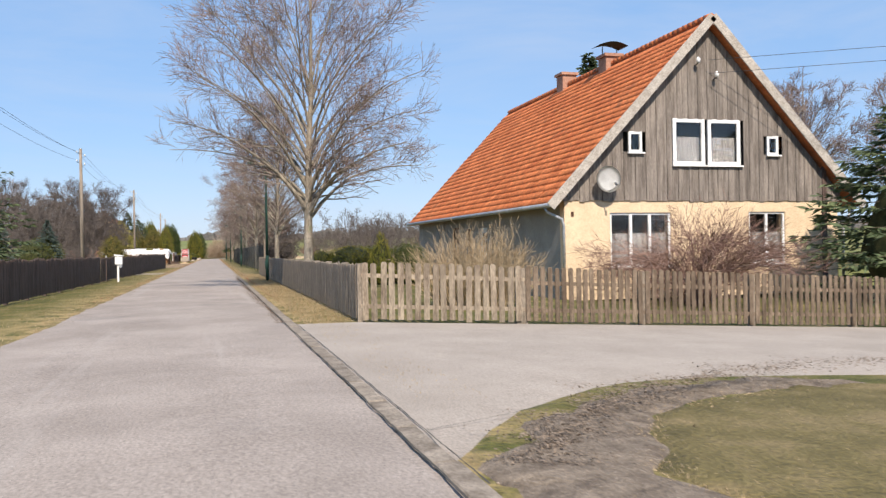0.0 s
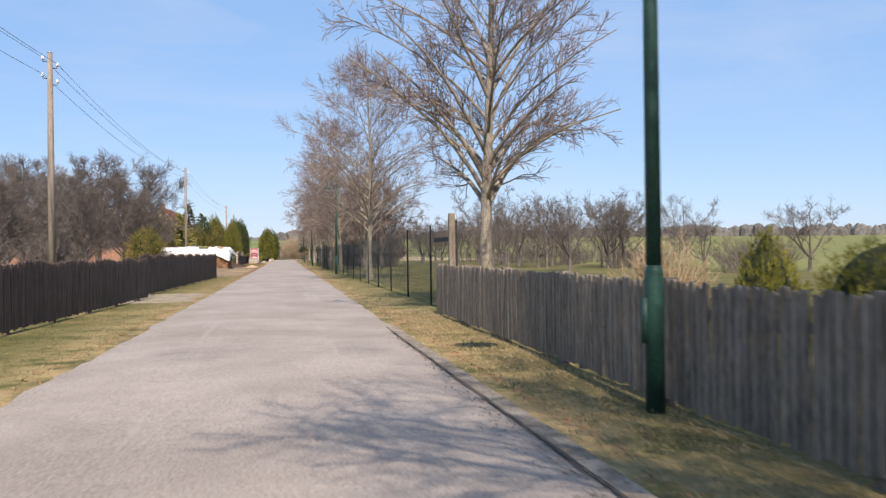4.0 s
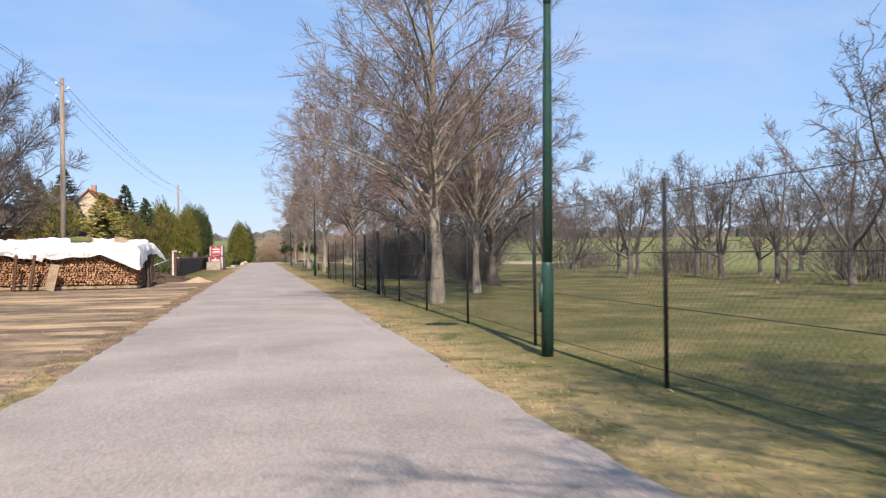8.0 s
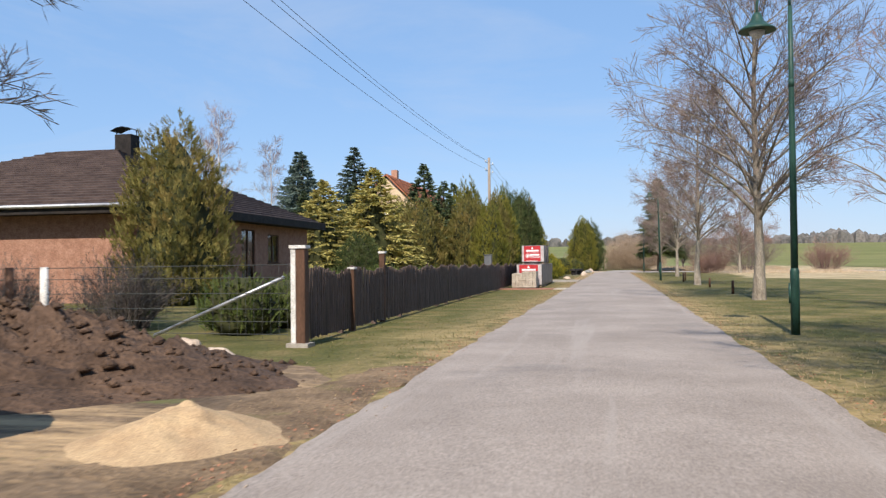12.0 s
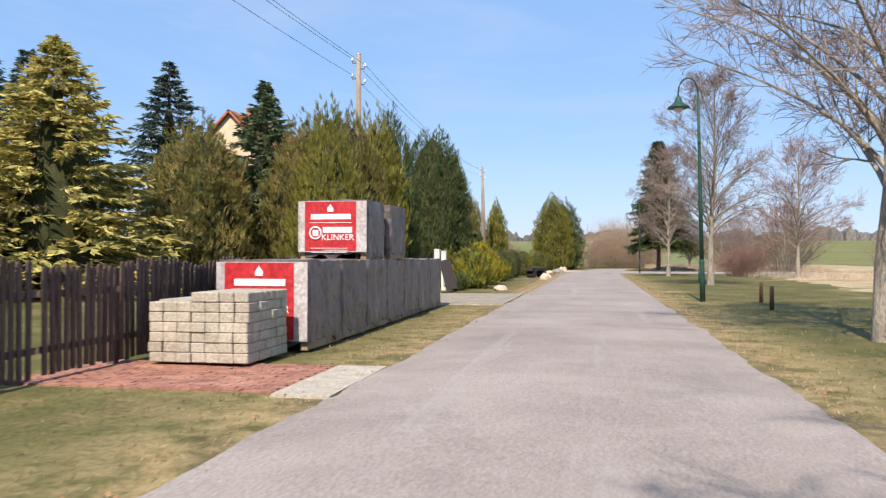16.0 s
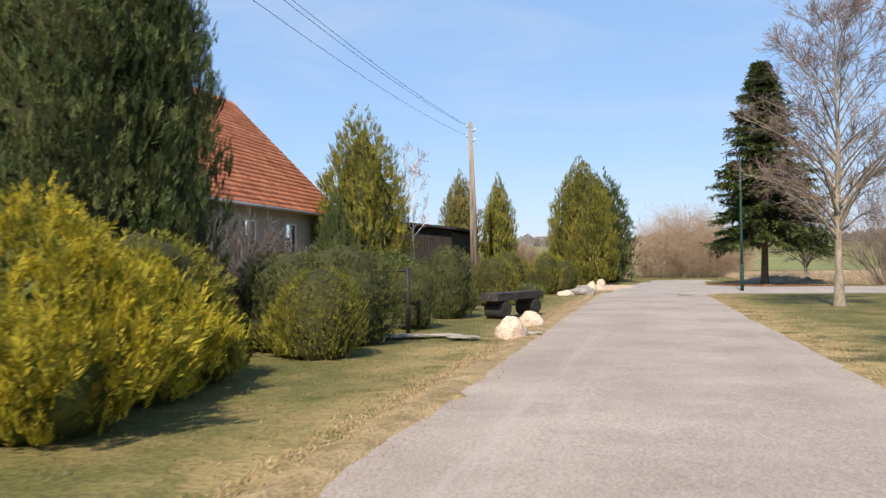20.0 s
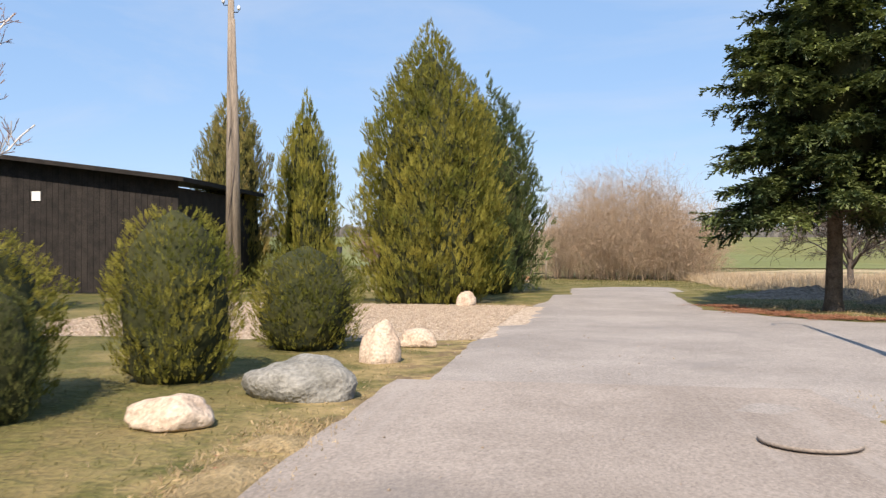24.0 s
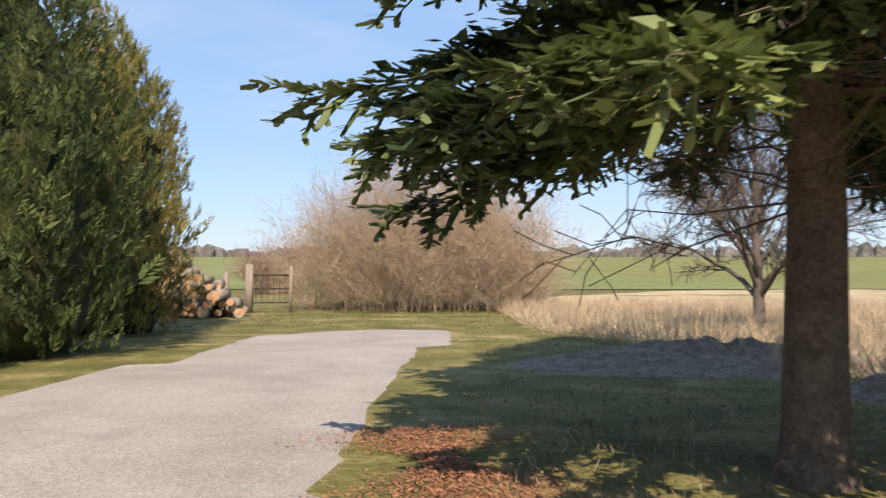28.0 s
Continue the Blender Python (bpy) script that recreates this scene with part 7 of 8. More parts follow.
fence_run((3.3, 33.5), (3.2, 16.55), "dark weathered picket fence beside the lane", GP, 0.104, (0.22, 0.72), PICKET, GPOST, 2.5, side=0.035)
wv = lambda u: 1.0 + 0.06 * abs(math.sin(u * math.pi / 2.4))
fence_run((-4.6, 14.0), (-4.2, 42.3), "dark brown paling fence with arched panels", DP, 0.105, (0.25, 0.85), DARKWOOD, DPOST, 2.4, wave=wv)
fence_run((-4.25, 46.3), (-3.7, 59.6), "dark brown paling fence with arched panels", DP, 0.105, (0.25, 0.85), DARKWOOD, DPOST, 2.4, wave=wv)
fence_run((-4.0, 59.8), (-3.45, 80.6), "dark brown paling fence with arched panels", DP, 0.105, (0.25, 0.85), DARKWOOD, DPOST, 2.4, wave=lambda u: 1.08 + 0.1 * abs(math.sin(u * math.pi / 2.4)))
fence_run((-3.45, 80.7), (-6.6, 80.9), "dark brown paling fence returning to the yard", DP, 0.105, (0.25, 0.85), DARKWOOD, DPOST, 2.4)
fence_run((-4.2, 42.4), (-4.25, 46.2), "dark brown paling garden gate", DP, 0.105, (0.25, 0.85), DARKWOOD, DPOST, 1.9, name="garden_gate")
wave2 = lambda u: 0.98 + 0.12 * abs(math.sin((u + 0.4) * math.pi / 2.35))
fence_run((-4.75, 123.7), (-5.0, 137), "dark brown paling fence with waved top", DPS, 0.113, (0.25, 0.8), DARKWOOD, DPOST, 2.35, wave=wave2)
fence_run((-5.0, 137), (-5.1, 150.2), "dark brown paling fence with waved top", DPS, 0.113, (0.25, 0.8), DARKWOOD, DPOST, 2.35, wave=wave2)
fence_run((-5.1, 151.6), (-5.25, 164.4), "dark brown paling fence behind the brick pallets", DPS, 0.113, (0.25, 0.8), DARKWOOD, DPOST, 2.35, wave=wave2)
fence_run((-5.1, 150.25), (-5.1, 151.55), "dark brown paling garden gate beside the pavers", DPS, 0.113, (0.25, 0.8), DARKWOOD, None, name="garden_gate")
for x, y in ((-4.86, 129.0), (-4.76, 126.5)):
    p = thing("fence_post", (x, y, 0), "brown stained wooden post standing above the fence", "post")
    part("shaft", boxes((-0.06, 0.06, -0.06, 0.06, -0.1, 1.48 if y > 127.5 else 1.15)), BROWNWOOD, p, bevel=0.008)
    part("cap", boxes((-0.075, 0.075, -0.075, 0.075, 1.48 if y > 127.5 else 1.15, 1.53 if y > 127.5 else 1.19)), DIRTWHITE, p)
cp = thing("corner_post", (-4.64, 123.45, 0), "square brown post with white painted face at the fence end", "post")
part("shaft", boxes((-0.02, 0.13, -0.09, 0.09, -0.1, 1.5)), BROWNWOOD, cp, bevel=0.008)
part("white_face", boxes((-0.10, -0.022, -0.09, 0.09, -0.1, 1.5)), DIRTWHITE, cp, "white painted face")
part("cap", boxes((-0.12, 0.15, -0.11, 0.11, 1.5, 1.55)), DIRTWHITE, cp)
part("foot", boxes((-0.16, 0.2, -0.15, 0.15, -0.1, 0.03)), KERB, cp)
wf = thing("wire_fence", (0, 0, 0), "slack wire fence with a galvanised brace", "fence")
hang("brace", pipe("brace", [(-4.95, 123.6, 1.05), (-7.4, 123.9, 0.08)], 0.03, ZINC, 8), wf, "galvanised pipe brace")
for z in (0.15, 0.35, 0.55, 0.8, 1.05, 1.25):
    hang("wire", pipe("wire", [(-4.85, 123.5, z), (-11, 124.2, z - 0.03), (-17, 125, z)], 0.006, WIRE, 4), wf)
L = np.arange(0, 12, 0.15)
P = np.stack([np.stack([-4.85 - L, 123.5 + L * 0.12, np.full(len(L), 0.05)], 1), np.stack([-4.85 - L, 123.5 + L * 0.12, np.full(len(L), 1.25)], 1)], 1)
tagged(hang("upright_wires", raw("upright_wires", *tubes(P, np.full((len(L), 2), 0.003), 3), WIRE), wf), kind="stuff")
for x in (-9.6, -10.3):
    hang("post", pipe("post", [(x, 124.05, -0.1), (x, 124.05, 1.25)], 0.07, BROWNWOOD if x < -10 else DIRTWHITE, 8), wf)


# ---------- wire mesh fence on the right ----------
mf = thing("mesh_fence", (0, 0, 0), "tall green wire mesh fence on slim black iron posts", "fence")
XM = lambda y: 3.72 - (y - 50) * 0.003
ys = np.array([50.6, 53.6, 57.3, *np.arange(61.0, 117, 3.65), 120.0])
for i, y in enumerate(ys):
    hang("post", pipe("post", [(XM(y), y, -0.1), (XM(y), y, 1.88)], 0.022, IRON, 8), mf)
    if i in (0, 14, len(ys) - 1):
        hang("strut", pipe("strut", [(XM(y), y, 1.3), (XM(y), y + (1.5 if i == 0 else -1.2), 0.0)], 0.022, IRON, 6), mf)
for z in (0.12, 0.7, 1.2, 1.75):
    for a, b in zip(ys, ys[1:]):
        hang("tension_wire", pipe("tension_wire", [(XM(a), a, z), (XM(b), b, z)], 0.004, WIRE, 4), mf)
P = []
for a in np.arange(49, 120.5, 0.085):
    for s in (1, -1):
        y0, y1, z0, z1 = a, a + 1.62, 0.1, 1.72
        if s < 0:
            y0, y1 = y1, y0
        if y0 < 50.6 or y1 < 50.6 or max(y0, y1) > 120:
            continue
        P.append([(XM(y0), y0, z0), (XM(y1), y1, z1)])
tagged(hang("wire_mesh", raw("wire_mesh", *tubes(np.array(P), np.full((len(P), 2), 0.0016), 3), WIRE), mf), kind="stuff")
ig = thing("mesh_gate", (3.62, 101.9, 0), "closed two-leaved black iron and wire gate in the mesh fence", "gate")
for y in (0.0, 3.1, 6.2):
    hang("post", pipe("post", [(0, y, -0.1), (0, y, 1.95)], 0.035 if y == 0 else 0.028, IRON, 8), ig)
for y0, y1 in ((0.06, 3.04), (3.16, 6.14)):
    for z in (0.12, 1.02, 1.36):
        hang("bar", pipe("bar", [(0, y0, z), (0, y1, z)], 0.018, IRON, 6), ig)
    for k in range(1, 8):
        y = y0 + (y1 - y0) * k / 8
        hang("rod", pipe("rod", [(0, y, 0.12), (0.02, y + 0.1, 1.02)], 0.007, IRON, 5), ig)
for y, q in ((0.0, -0.8), (6.2, 0.7)):
    hang("strut", pipe("strut", [(0.02, y, 1.15), (0.05, y + q, 0.0)], 0.02, IRON, 6), ig)
# heavy corner frame where the mesh begins
cf = thing("fence_corner", (3.6, 50.5, 0), "grey wooden panel where picket and mesh fences meet", "fence post")
part("post", boxes((-0.06, 0.06, -0.06, 0.06, 0, 2.0)), PICKET, cf)
part("cross_bar", boxes((-0.03, 0.03, 0.06, 1.9, 1.45, 1.53)), IRON, cf)

# ---------- street lamps ----------
def street_lamp(x, y, lean=0.0, shaded=True, tall=1.0):
    t = thing("street_lamp", (x, y, ground_z(x, y)), "dark green curved street lamp with bell-shaped shade", "street lamp", "street lamps along the lane")
    t.rotation_euler = (0, lean, 0)
    t.scale = (1, 1, tall)
    hang("base", pipe("base", [(0, 0, -0.05), (0, 0, 1.05), (0, 0, 1.12)], [0.075, 0.075, 0.052], GREENPAINT, 14), t)
    hang("pole", pipe("pole", [(0, 0, 1.1), (0, 0, 3.0), (0, 0, 4.3), (0, 0, 5.6)], [0.062, 0.056, 0.045, 0.036], GREENPAINT, 12), t)
    hang("collar", pipe("collar", [(0, 0, 4.2), (0, 0, 4.34)], 0.05, GREENPAINT, 12), t)
    arc = [(-0.27 + 0.27 * math.cos(a), 0, 5.6 + 0.27 * 1.5 * math.sin(a)) for a in np.linspace(0, math.pi, 15)]
    hang("arm", pipe("arm", arc + [(-0.54, 0, 5.48)], 0.024, GREENPAINT, 8), t)
    hang("service_door", pipe("service_door", [(-0.076, 0, 0.5), (-0.076, 0, 0.85)], 0.03, GREENPAINT, 6), t)
    if not shaded:
        return
    sh = hang("shade", pipe("shade", [(-0.54, 0, 5.52), (-0.54, 0, 5.46), (-0.54, 0, 5.38), (-0.54, 0, 5.30), (-0.54, 0, 5.24), (-0.54, 0, 5.2)], [0.05, 0.085, 0.11, 0.19, 0.29, 0.315], GREENPAINT, 24), t, "bell-shaped green shade")
    hang("lamp_glass", pipe("lamp_glass", [(-0.54, 0, 5.215), (-0.54, 0, 5.14), (-0.54, 0, 5.08)], [0.14, 0.12, 0.05], DIRTWHITE, 14), sh)


for x, y, l in [(3.08, 40.1, 0), (3.37, 85.4, 0.012), (3.2, 126.3, 0), (3.25, 167.2, -0.02)]:
    street_lamp(x, y, l, True, 1.05 if y > 160 else 1.0)
street_lamp(3.8, 211.3, 0, False)


# ---------- overhead line ----------
POLES = [(-8.2, 16.0, 8.8), (-8.64, 68.6, 9.2), (-9.3, 118.9, 9.9), (-9.25, 175.5, 9.5), (-11.1, 226.9, 10.5)]
for i, (x, y, h) in enumerate(POLES):
    t = thing("utility_pole", (x, y, 0), "weathered wooden utility pole with white insulators" if i < 4 else "weathered double wooden utility pole wrapped in dead ivy", "utility pole", "wooden utility poles")
    hang("shaft", pipe("shaft", [(0, 0, -0.2), (0, 0, h * 0.5), (0, 0, h)], [0.15, 0.125, 0.1], POLEWOOD, 12), t)
    hang("cap", pipe("cap", [(0, 0, h), (0, 0, h + 0.06)], [0.11, 0.03], ZINC, 10), t)
    for k, z in enumerate((h - 0.3, h - 0.95)):
        for s in (-1, 1):
            zz = z - (0.25 if s > 0 else 0)
            b = hang("bracket", pipe("bracket", [(0, 0, zz - 0.05), (s * 0.25, 0, zz - 0.05), (s * 0.27, 0, zz + 0.05)], 0.016, IRON, 6), t)
            hang("insulator", pipe("insulator", [(s * 0.27, 0, zz + 0.02), (s * 0.27, 0, zz + 0.08), (s * 0.27, 0, zz + 0.17)], [0.045, 0.06, 0.03], WHITE, 8), b)
    if i == 4:
        hang("second_shaft", pipe("second_shaft", [(0.26, 0.0, -0.2), (0.18, 0, h * 0.5), (0.06, 0, h * 0.86)], [0.15, 0.12, 0.08], POLEWOOD, 12), t)
        a = np.linspace(0, 9, 60)
        for q in (0, 2.1, 4.0):
            hang("ivy_stem", pipe("ivy_stem", np.stack([0.16 * np.cos(a * 0.5 + q) + 0.1, 0.16 * np.sin(a * 0.5 + q), a * 0.6], 1), 0.018, TWIG_D, 5), t)
for (xa, ya, ha), (xb, yb, hb) in zip(POLES, POLES[1:]):
    for k in range(2):
        for s in (-1, 1):
            if k and s > 0:
                continue
            dz = -0.3 - 0.65 * k - (0.25 if s > 0 else 0) + 0.12
            u = np.linspace(0, 1, 15)
            pts = np.stack([xa + (xb - xa) * u + s * 0.27, ya + (yb - ya) * u, ha + dz + (hb - ha) * u - 4 * 0.75 * u * (1 - u)], 1)
            solo("overhead_wire", pipe("overhead_wire", pts, 0.009, CABLE, 5), "thin sagging overhead electric wire", "wire", group="overhead wires")
for z0, z1, x1 in ((7.4, 8.7, 40), (6.95, 7.9, 44)):
    solo("overhead_wire", pipe("overhead_wire", [(16.8, 26.4, z0), (28, 20, z0 + 0.1), (x1, 12, z1)], 0.009, CABLE, 5), "thin wire leading to the house gable", "wire", group="overhead wires")

# ---------- mailbox, bollards ----------
mb = thing("mailbox", (-3.63, 44.3, 0), "white mailbox on a white post with grey paper tube", "mailbox")
part("post", boxes((-0.045, 0.045, -0.045, 0.045, -0.05, 1.25)), WHITE, mb, bevel=0.006)
bm = boxes((-0.13, 0.2, -0.11, 0.11, 0.78, 1.16))
part("box", bm, WHITE, mb, bevel=0.012)
bm = bmesh.new()
for y in (-0.14, 0.14):
    for x, z in ((-0.16, 1.18), (0.24, 1.18), (0.24, 1.21), (-0.16, 1.27)):
        bm.verts.new((x, y, z))
bmesh.ops.convex_hull(bm, input=bm.verts[:])
part("lid", bm, WHITE, mb)
hang("paper_tube", pipe("paper_tube", [(0.12, -0.16, 0.7), (0.12, 0.16, 0.7)], 0.07, ZINC, 12), mb)
sg = thing("small_sign", (-4.05, 43.4, 0), "small white plate on the paling fence", "sign")
part("plate", boxes((-0.012, 0.012, -0.12, 0.12, 1.12, 1.22)), WHITE, sg)
part("stake", boxes((-0.015, 0.015, -0.015, 0.015, 0, 1.12)), DARKWOOD, sg)
for x, y, h in [(4.65, 144.4, 0.45), (4.8, 167.1, 0.5), (4.4, 163.7, 0.5), (4.7, 152.5, 0.4), (4.4, 132.5, 0.4)]:
    b = thing("bollard", (x, y, 0), "short dark wooden verge bollard", "bollard", "verge bollards")
    hang("stump", pipe("stump", [(0, 0, -0.05), (0, 0, h), (0, 0, h + 0.03)], [0.055, 0.05, 0.03], BROWNWOOD, 9), b)


# ---------- firewood stack ----------
ws = thing("firewood_stack", (0, 0, 0), "long stack of split firewood on a pallet base", "firewood stack")
WX0, WX1, WY0, WY1, WZ0, WZ1 = -12.2, -4.75, 110.1, 115.6, 0.16, 1.5


def log_shapes(n):
    out = []
    for i in range(n):
        k = int(rng.integers(3, 6))
        a = np.sort(rng.uniform(0, 6.28, k) * 0.25 + np.arange(k) * 6.28 / k)
        r = rng.uniform(0.036, 0.064, k)
        P = np.stack([r * np.cos(a), r * np.sin(a)], 1)
        bm = bmesh.new()
        f0 = [bm.verts.new((p[0], 0, p[1])) for p in P]
        f1 = [bm.verts.new((p[0], 0.33, p[1])) for p in P]
        bm.faces.new(f0)
        for j in range(k):
            q = bm.faces.new((f0[j], f1[j], f1[(j + 1) % k], f0[(j + 1) % k]))
            q.material_index = 1 if j % 3 == 0 else 0
        bmesh.ops.recalc_face_normals(bm, faces=bm.faces[:])
        me = bpy.data.meshes.new("log")
        bm.to_mesh(me), bm.free(), me.materials.append(LOGEND), me.materials.append(LOGBARK)
        out.append(me)
    return out


LOGS = log_shapes(14)


def wood_face(x0, x1, z0, z1, at, along, near, limit):
    """Log ends over a face of the stack."""
    allv, allf, base, made = [], [], 0, 0
    z, r = z0 + 0.06, 0
    while z < z1:
        x = x0 + 0.06 + (r % 2) * 0.06
        while x < x1:
            me = LOGS[int(rng.integers(14))]
            d = -0.05 + rng.uniform(0, 0.09)
            ang = rng.uniform(0, 6.28)
            m = Matrix.Translation((x + rng.normal() * 0.008, at + d, z + rng.normal() * 0.008)) @ Matrix.Rotation(ang, 4, "Y") if along == "x" else \
                Matrix.Translation((at - d, x + rng.normal() * 0.008, z + rng.normal() * 0.008)) @ Matrix.Rotation(math.pi / 2, 4, "Z") @ Matrix.Rotation(ang, 4, "Y")
            if near(x, z) and made < limit:
                hang("log", me, ws).matrix_local = m
                made += 1
            else:
                for p in me.polygons:
                    vs = [m @ me.vertices[i].co for i in p.vertices]
                    if len(vs) == 4:
                        allf.append([len(allv) + i for i in range(4)])
                        allv.extend(vs)
                    elif len(vs) == 3:
                        allf.append([len(allv), len(allv) + 1, len(allv) + 2, len(allv) + 2])
                        allv.extend(vs)
                    else:
                        for i in range(1, len(vs) - 1):
                            allf.append([len(allv), len(allv) + 1, len(allv) + 2, len(allv) + 2])
                            allv.extend((vs[0], vs[i], vs[i + 1]))
            x += rng.uniform(0.082, 0.108)
        z += 0.084
        r += 1
    if allv:
        bm = bmesh.new()
        vv = [bm.verts.new(v) for v in allv]
        for f in allf:
            bm.faces.new([vv[i] for i in dict.fromkeys(f)])
        me = bpy.data.meshes.new("stacked_wood")
        bm.to_mesh(me), bm.free(), me.materials.append(LOGEND)
        tagged(hang("stacked_wood", me, ws), kind="stuff")


wood_face(WX0, WX1, WZ0, WZ1, WY0, "x", lambda x, z: x > -6.6 and z < 1.3, 170)
wood_face(WY0 + 0.1, WY1, WZ0, WZ1, WX1, "y", lambda x, z: z < 1.3 and x < 112.6, 130)
part("stack_core", boxes((WX0 + 0.2, WX1 - 0.2, WY0 + 0.2, WY1 - 0.1, WZ0, WZ1 - 0.05)), LOGBARK, ws)
for i in range(10):
    part("base_beam", boxes((WX0 + i * 0.75, WX0 + i * 0.75 + 0.72, WY0 - 0.12, WY0 - 0.02, 0.02, 0.12)), PALLET, ws)
    part("base_foot", boxes((WX0 + i * 0.75 + 0.3, WX0 + i * 0.75 + 0.42, WY0 - 0.1, WY0 + 0.5, 0.0, 0.14)), PALLET, ws)
for i in range(6):
    part("base_beam", boxes((WX1 + 0.02, WX1 + 0.12, WY0 + i * 0.9, WY0 + i * 0.9 + 0.86, 0.02, 0.1)), LOGBARK, ws)
# leaning supports and grid
sup = thing("stack_support", (0, 0, 0), "two bark-covered poles and a wire grid propping the firewood", "support poles")
for y0, y1, z1 in ((111.2, 112.25, 1.4), (111.8, 113.3, 1.52)):
    hang("pole", pipe("pole", [(-4.45, y0, -0.05), (-4.56, (y0 + y1) / 2, z1 * 0.5), (-4.66, y1, z1)], [0.075, 0.07, 0.06], LOGBARK, 9), sup)
for i in range(12):
    y = 111.75 + i * 0.1
    hang("grid_rod", pipe("grid_rod", [(-4.58, y, 0.82), (-4.68, y + 0.45, 1.55)], 0.008, IRON, 5), sup)
for i in range(4):
    z = 0.86 + i * 0.22
    hang("grid_rail", pipe("grid_rail", [(-4.585 - 0.03 * i, 111.75 + 0.13 * i, z), (-4.585 - 0.03 * i, 112.9 + 0.13 * i, z)], 0.01, IRON, 5), sup)

# tarpaulin draped over the stack
def tarp_mesh():
    """A sheet over the stack: its top, a front flap, a side flap and their common hanging corner."""
    xs = np.concatenate([np.linspace(-12.5, -4.72, 90), np.full(14, -4.68)])
    ys = np.concatenate([np.full(14, 109.98), np.linspace(110.0, 116.1, 70)])
    nx, ny = len(xs), len(ys)

    def top(x, y):
        f = noise.fractal((x * 0.9, y * 0.9, 0), 0.6, 2.0, 4)
        return 1.58 + 0.42 * math.sin(math.pi * min(max((y - 109.4) / 6.8, 0), 1)) ** 0.7 - 0.045 * abs(x + 8.2) + 0.10 * f + 0.05 * noise.noise((x * 4, y * 4, 2)) + 0.035 * (1 - abs(noise.noise((x * 2.3 + y * 1.1, y * 2.0, 8))) * 2.2) + 0.02 * (1 - abs(noise.noise((x * 5.2 - y * 2.7, y * 4.1, 4))) * 2) - 0.16 * max(0, y - 116.0)
    side_y, side_z = [110.0, 110.7, 111.4, 112.2, 114.0, 115.2, 116.1], [0.72, 0.86, 1.05, 1.33, 1.34, 1.22, 0.95]
    V = []
    for j, y in enumerate(ys):
        for i, x in enumerate(xs):
            sx, sy = max(0, i - 89) / 14, max(0, 14 - j) / 14
            zt = top(x, max(y, 110.0))
            ze = zt
            if sy > 0:
                ze = min(1.26 + 0.07 * math.sin(x * 1.9) + 0.04 * math.sin(x * 5.1), 0.72 + 0.46 * abs(x + 4.68)) - (0.25 if x < -8.1 else 0) * (1 - abs(math.sin(x * 0.8)))
            if sx > 0:
                e = float(np.interp(y, side_y, side_z)) + 0.04 * math.sin(y * 4.3)
                ze = e if sy == 0 else 0.72
            k = max(sx, sy)
            z = zt + (ze - zt) * k**1.1
            bulge = 0.05 * math.sin(k * 3.1) + 0.03 * k * math.sin((x if sy else y) * 7.0) + 0.05 * noise.noise(((x if sy else y) * 3.1, k * 2.5, 6)) + 0.025 * noise.noise(((x if sy else y) * 8.0 + 3 * k, k * 4, 1))
            V.append((x + (bulge + (0.10 + 0.3 * smooth_step(113.5, 116, y)) * sx if sx else 0), y - (bulge + 0.10 * sy if sy else 0), z))
    F = [(j * nx + i, j * nx + i + 1, (j + 1) * nx + i + 1, (j + 1) * nx + i) for j in range(ny - 1) for i in range(nx - 1)]
    return raw("tarpaulin", V, F, TARP, True)


solo("tarpaulin", tarp_mesh(), "creased white tarpaulin draped over the firewood stack", "tarpaulin")
for x, y, z, rx, ry, rz, d in [(-5.5, 111.3, 1.9, 42, 12, 12, (0.5, 0.34, 0.03)), (-5.3, 113.9, 1.86, 4, 6, 70, (0.5, 0.2, 0.05)), (-5.0, 115.6, 1.66, 6, 10, 75, (0.7, 0.16, 0.04)), (-8.4, 111.0, 1.92, 8, 2, 3, (0.6, 0.2, 0.04)), (-9.6, 112.4, 1.97, 2, 2, 20, (0.8, 0.15, 0.04)), (-10.8, 111.2, 1.84, 4, 3, 8, (0.6, 0.2, 0.04))]:
    b = thing("weight_board", (x, y, z), "pale board weighing down the tarpaulin", "board", "boards on the tarpaulin")
    b.rotation_euler = (radians(rx), radians(ry), radians(rz))
    part("plank", boxes((-d[0] / 2, d[0] / 2, -d[1] / 2, d[1] / 2, 0, d[2])), PALLET, b, bevel=0.004)
lg = thing("mossy_log", (-6.9, 110.9, 1.85), "short mossy log lying on the tarpaulin", "log")
hang("bark", pipe("bark", [(-0.4, 0, 0.08), (0.0, 0.02, 0.09), (0.42, 0, 0.08)], [0.12, 0.125, 0.11], MOSS, 10), lg)
hang("cut_end", pipe("cut_end", [(0.415, 0, 0.08), (0.435, 0, 0.08)], 0.1, LOGEND, 10), lg)
pl = thing("leaning_board", (-7.75, 109.35, 0), "pale plank leaning against the firewood stack", "board")
pl.rotation_euler = (radians(-14), radians(10), 0)
part("plank", boxes((-0.17, 0.17, -0.02, 0.02, 0, 1.02)), PALLET, pl)
for i in range(2):
    po = thing("leaning_post", (-8.4 - 0.55 * i, 109.3, 0), "red-brown post leaning at the stack", "post")
    po.rotation_euler = (radians(-8), radians(6 - 4 * i), 0)
    part("shaft", boxes((-0.05, 0.05, -0.05, 0.05, 0, 1.35)), BROWNWOOD, po)

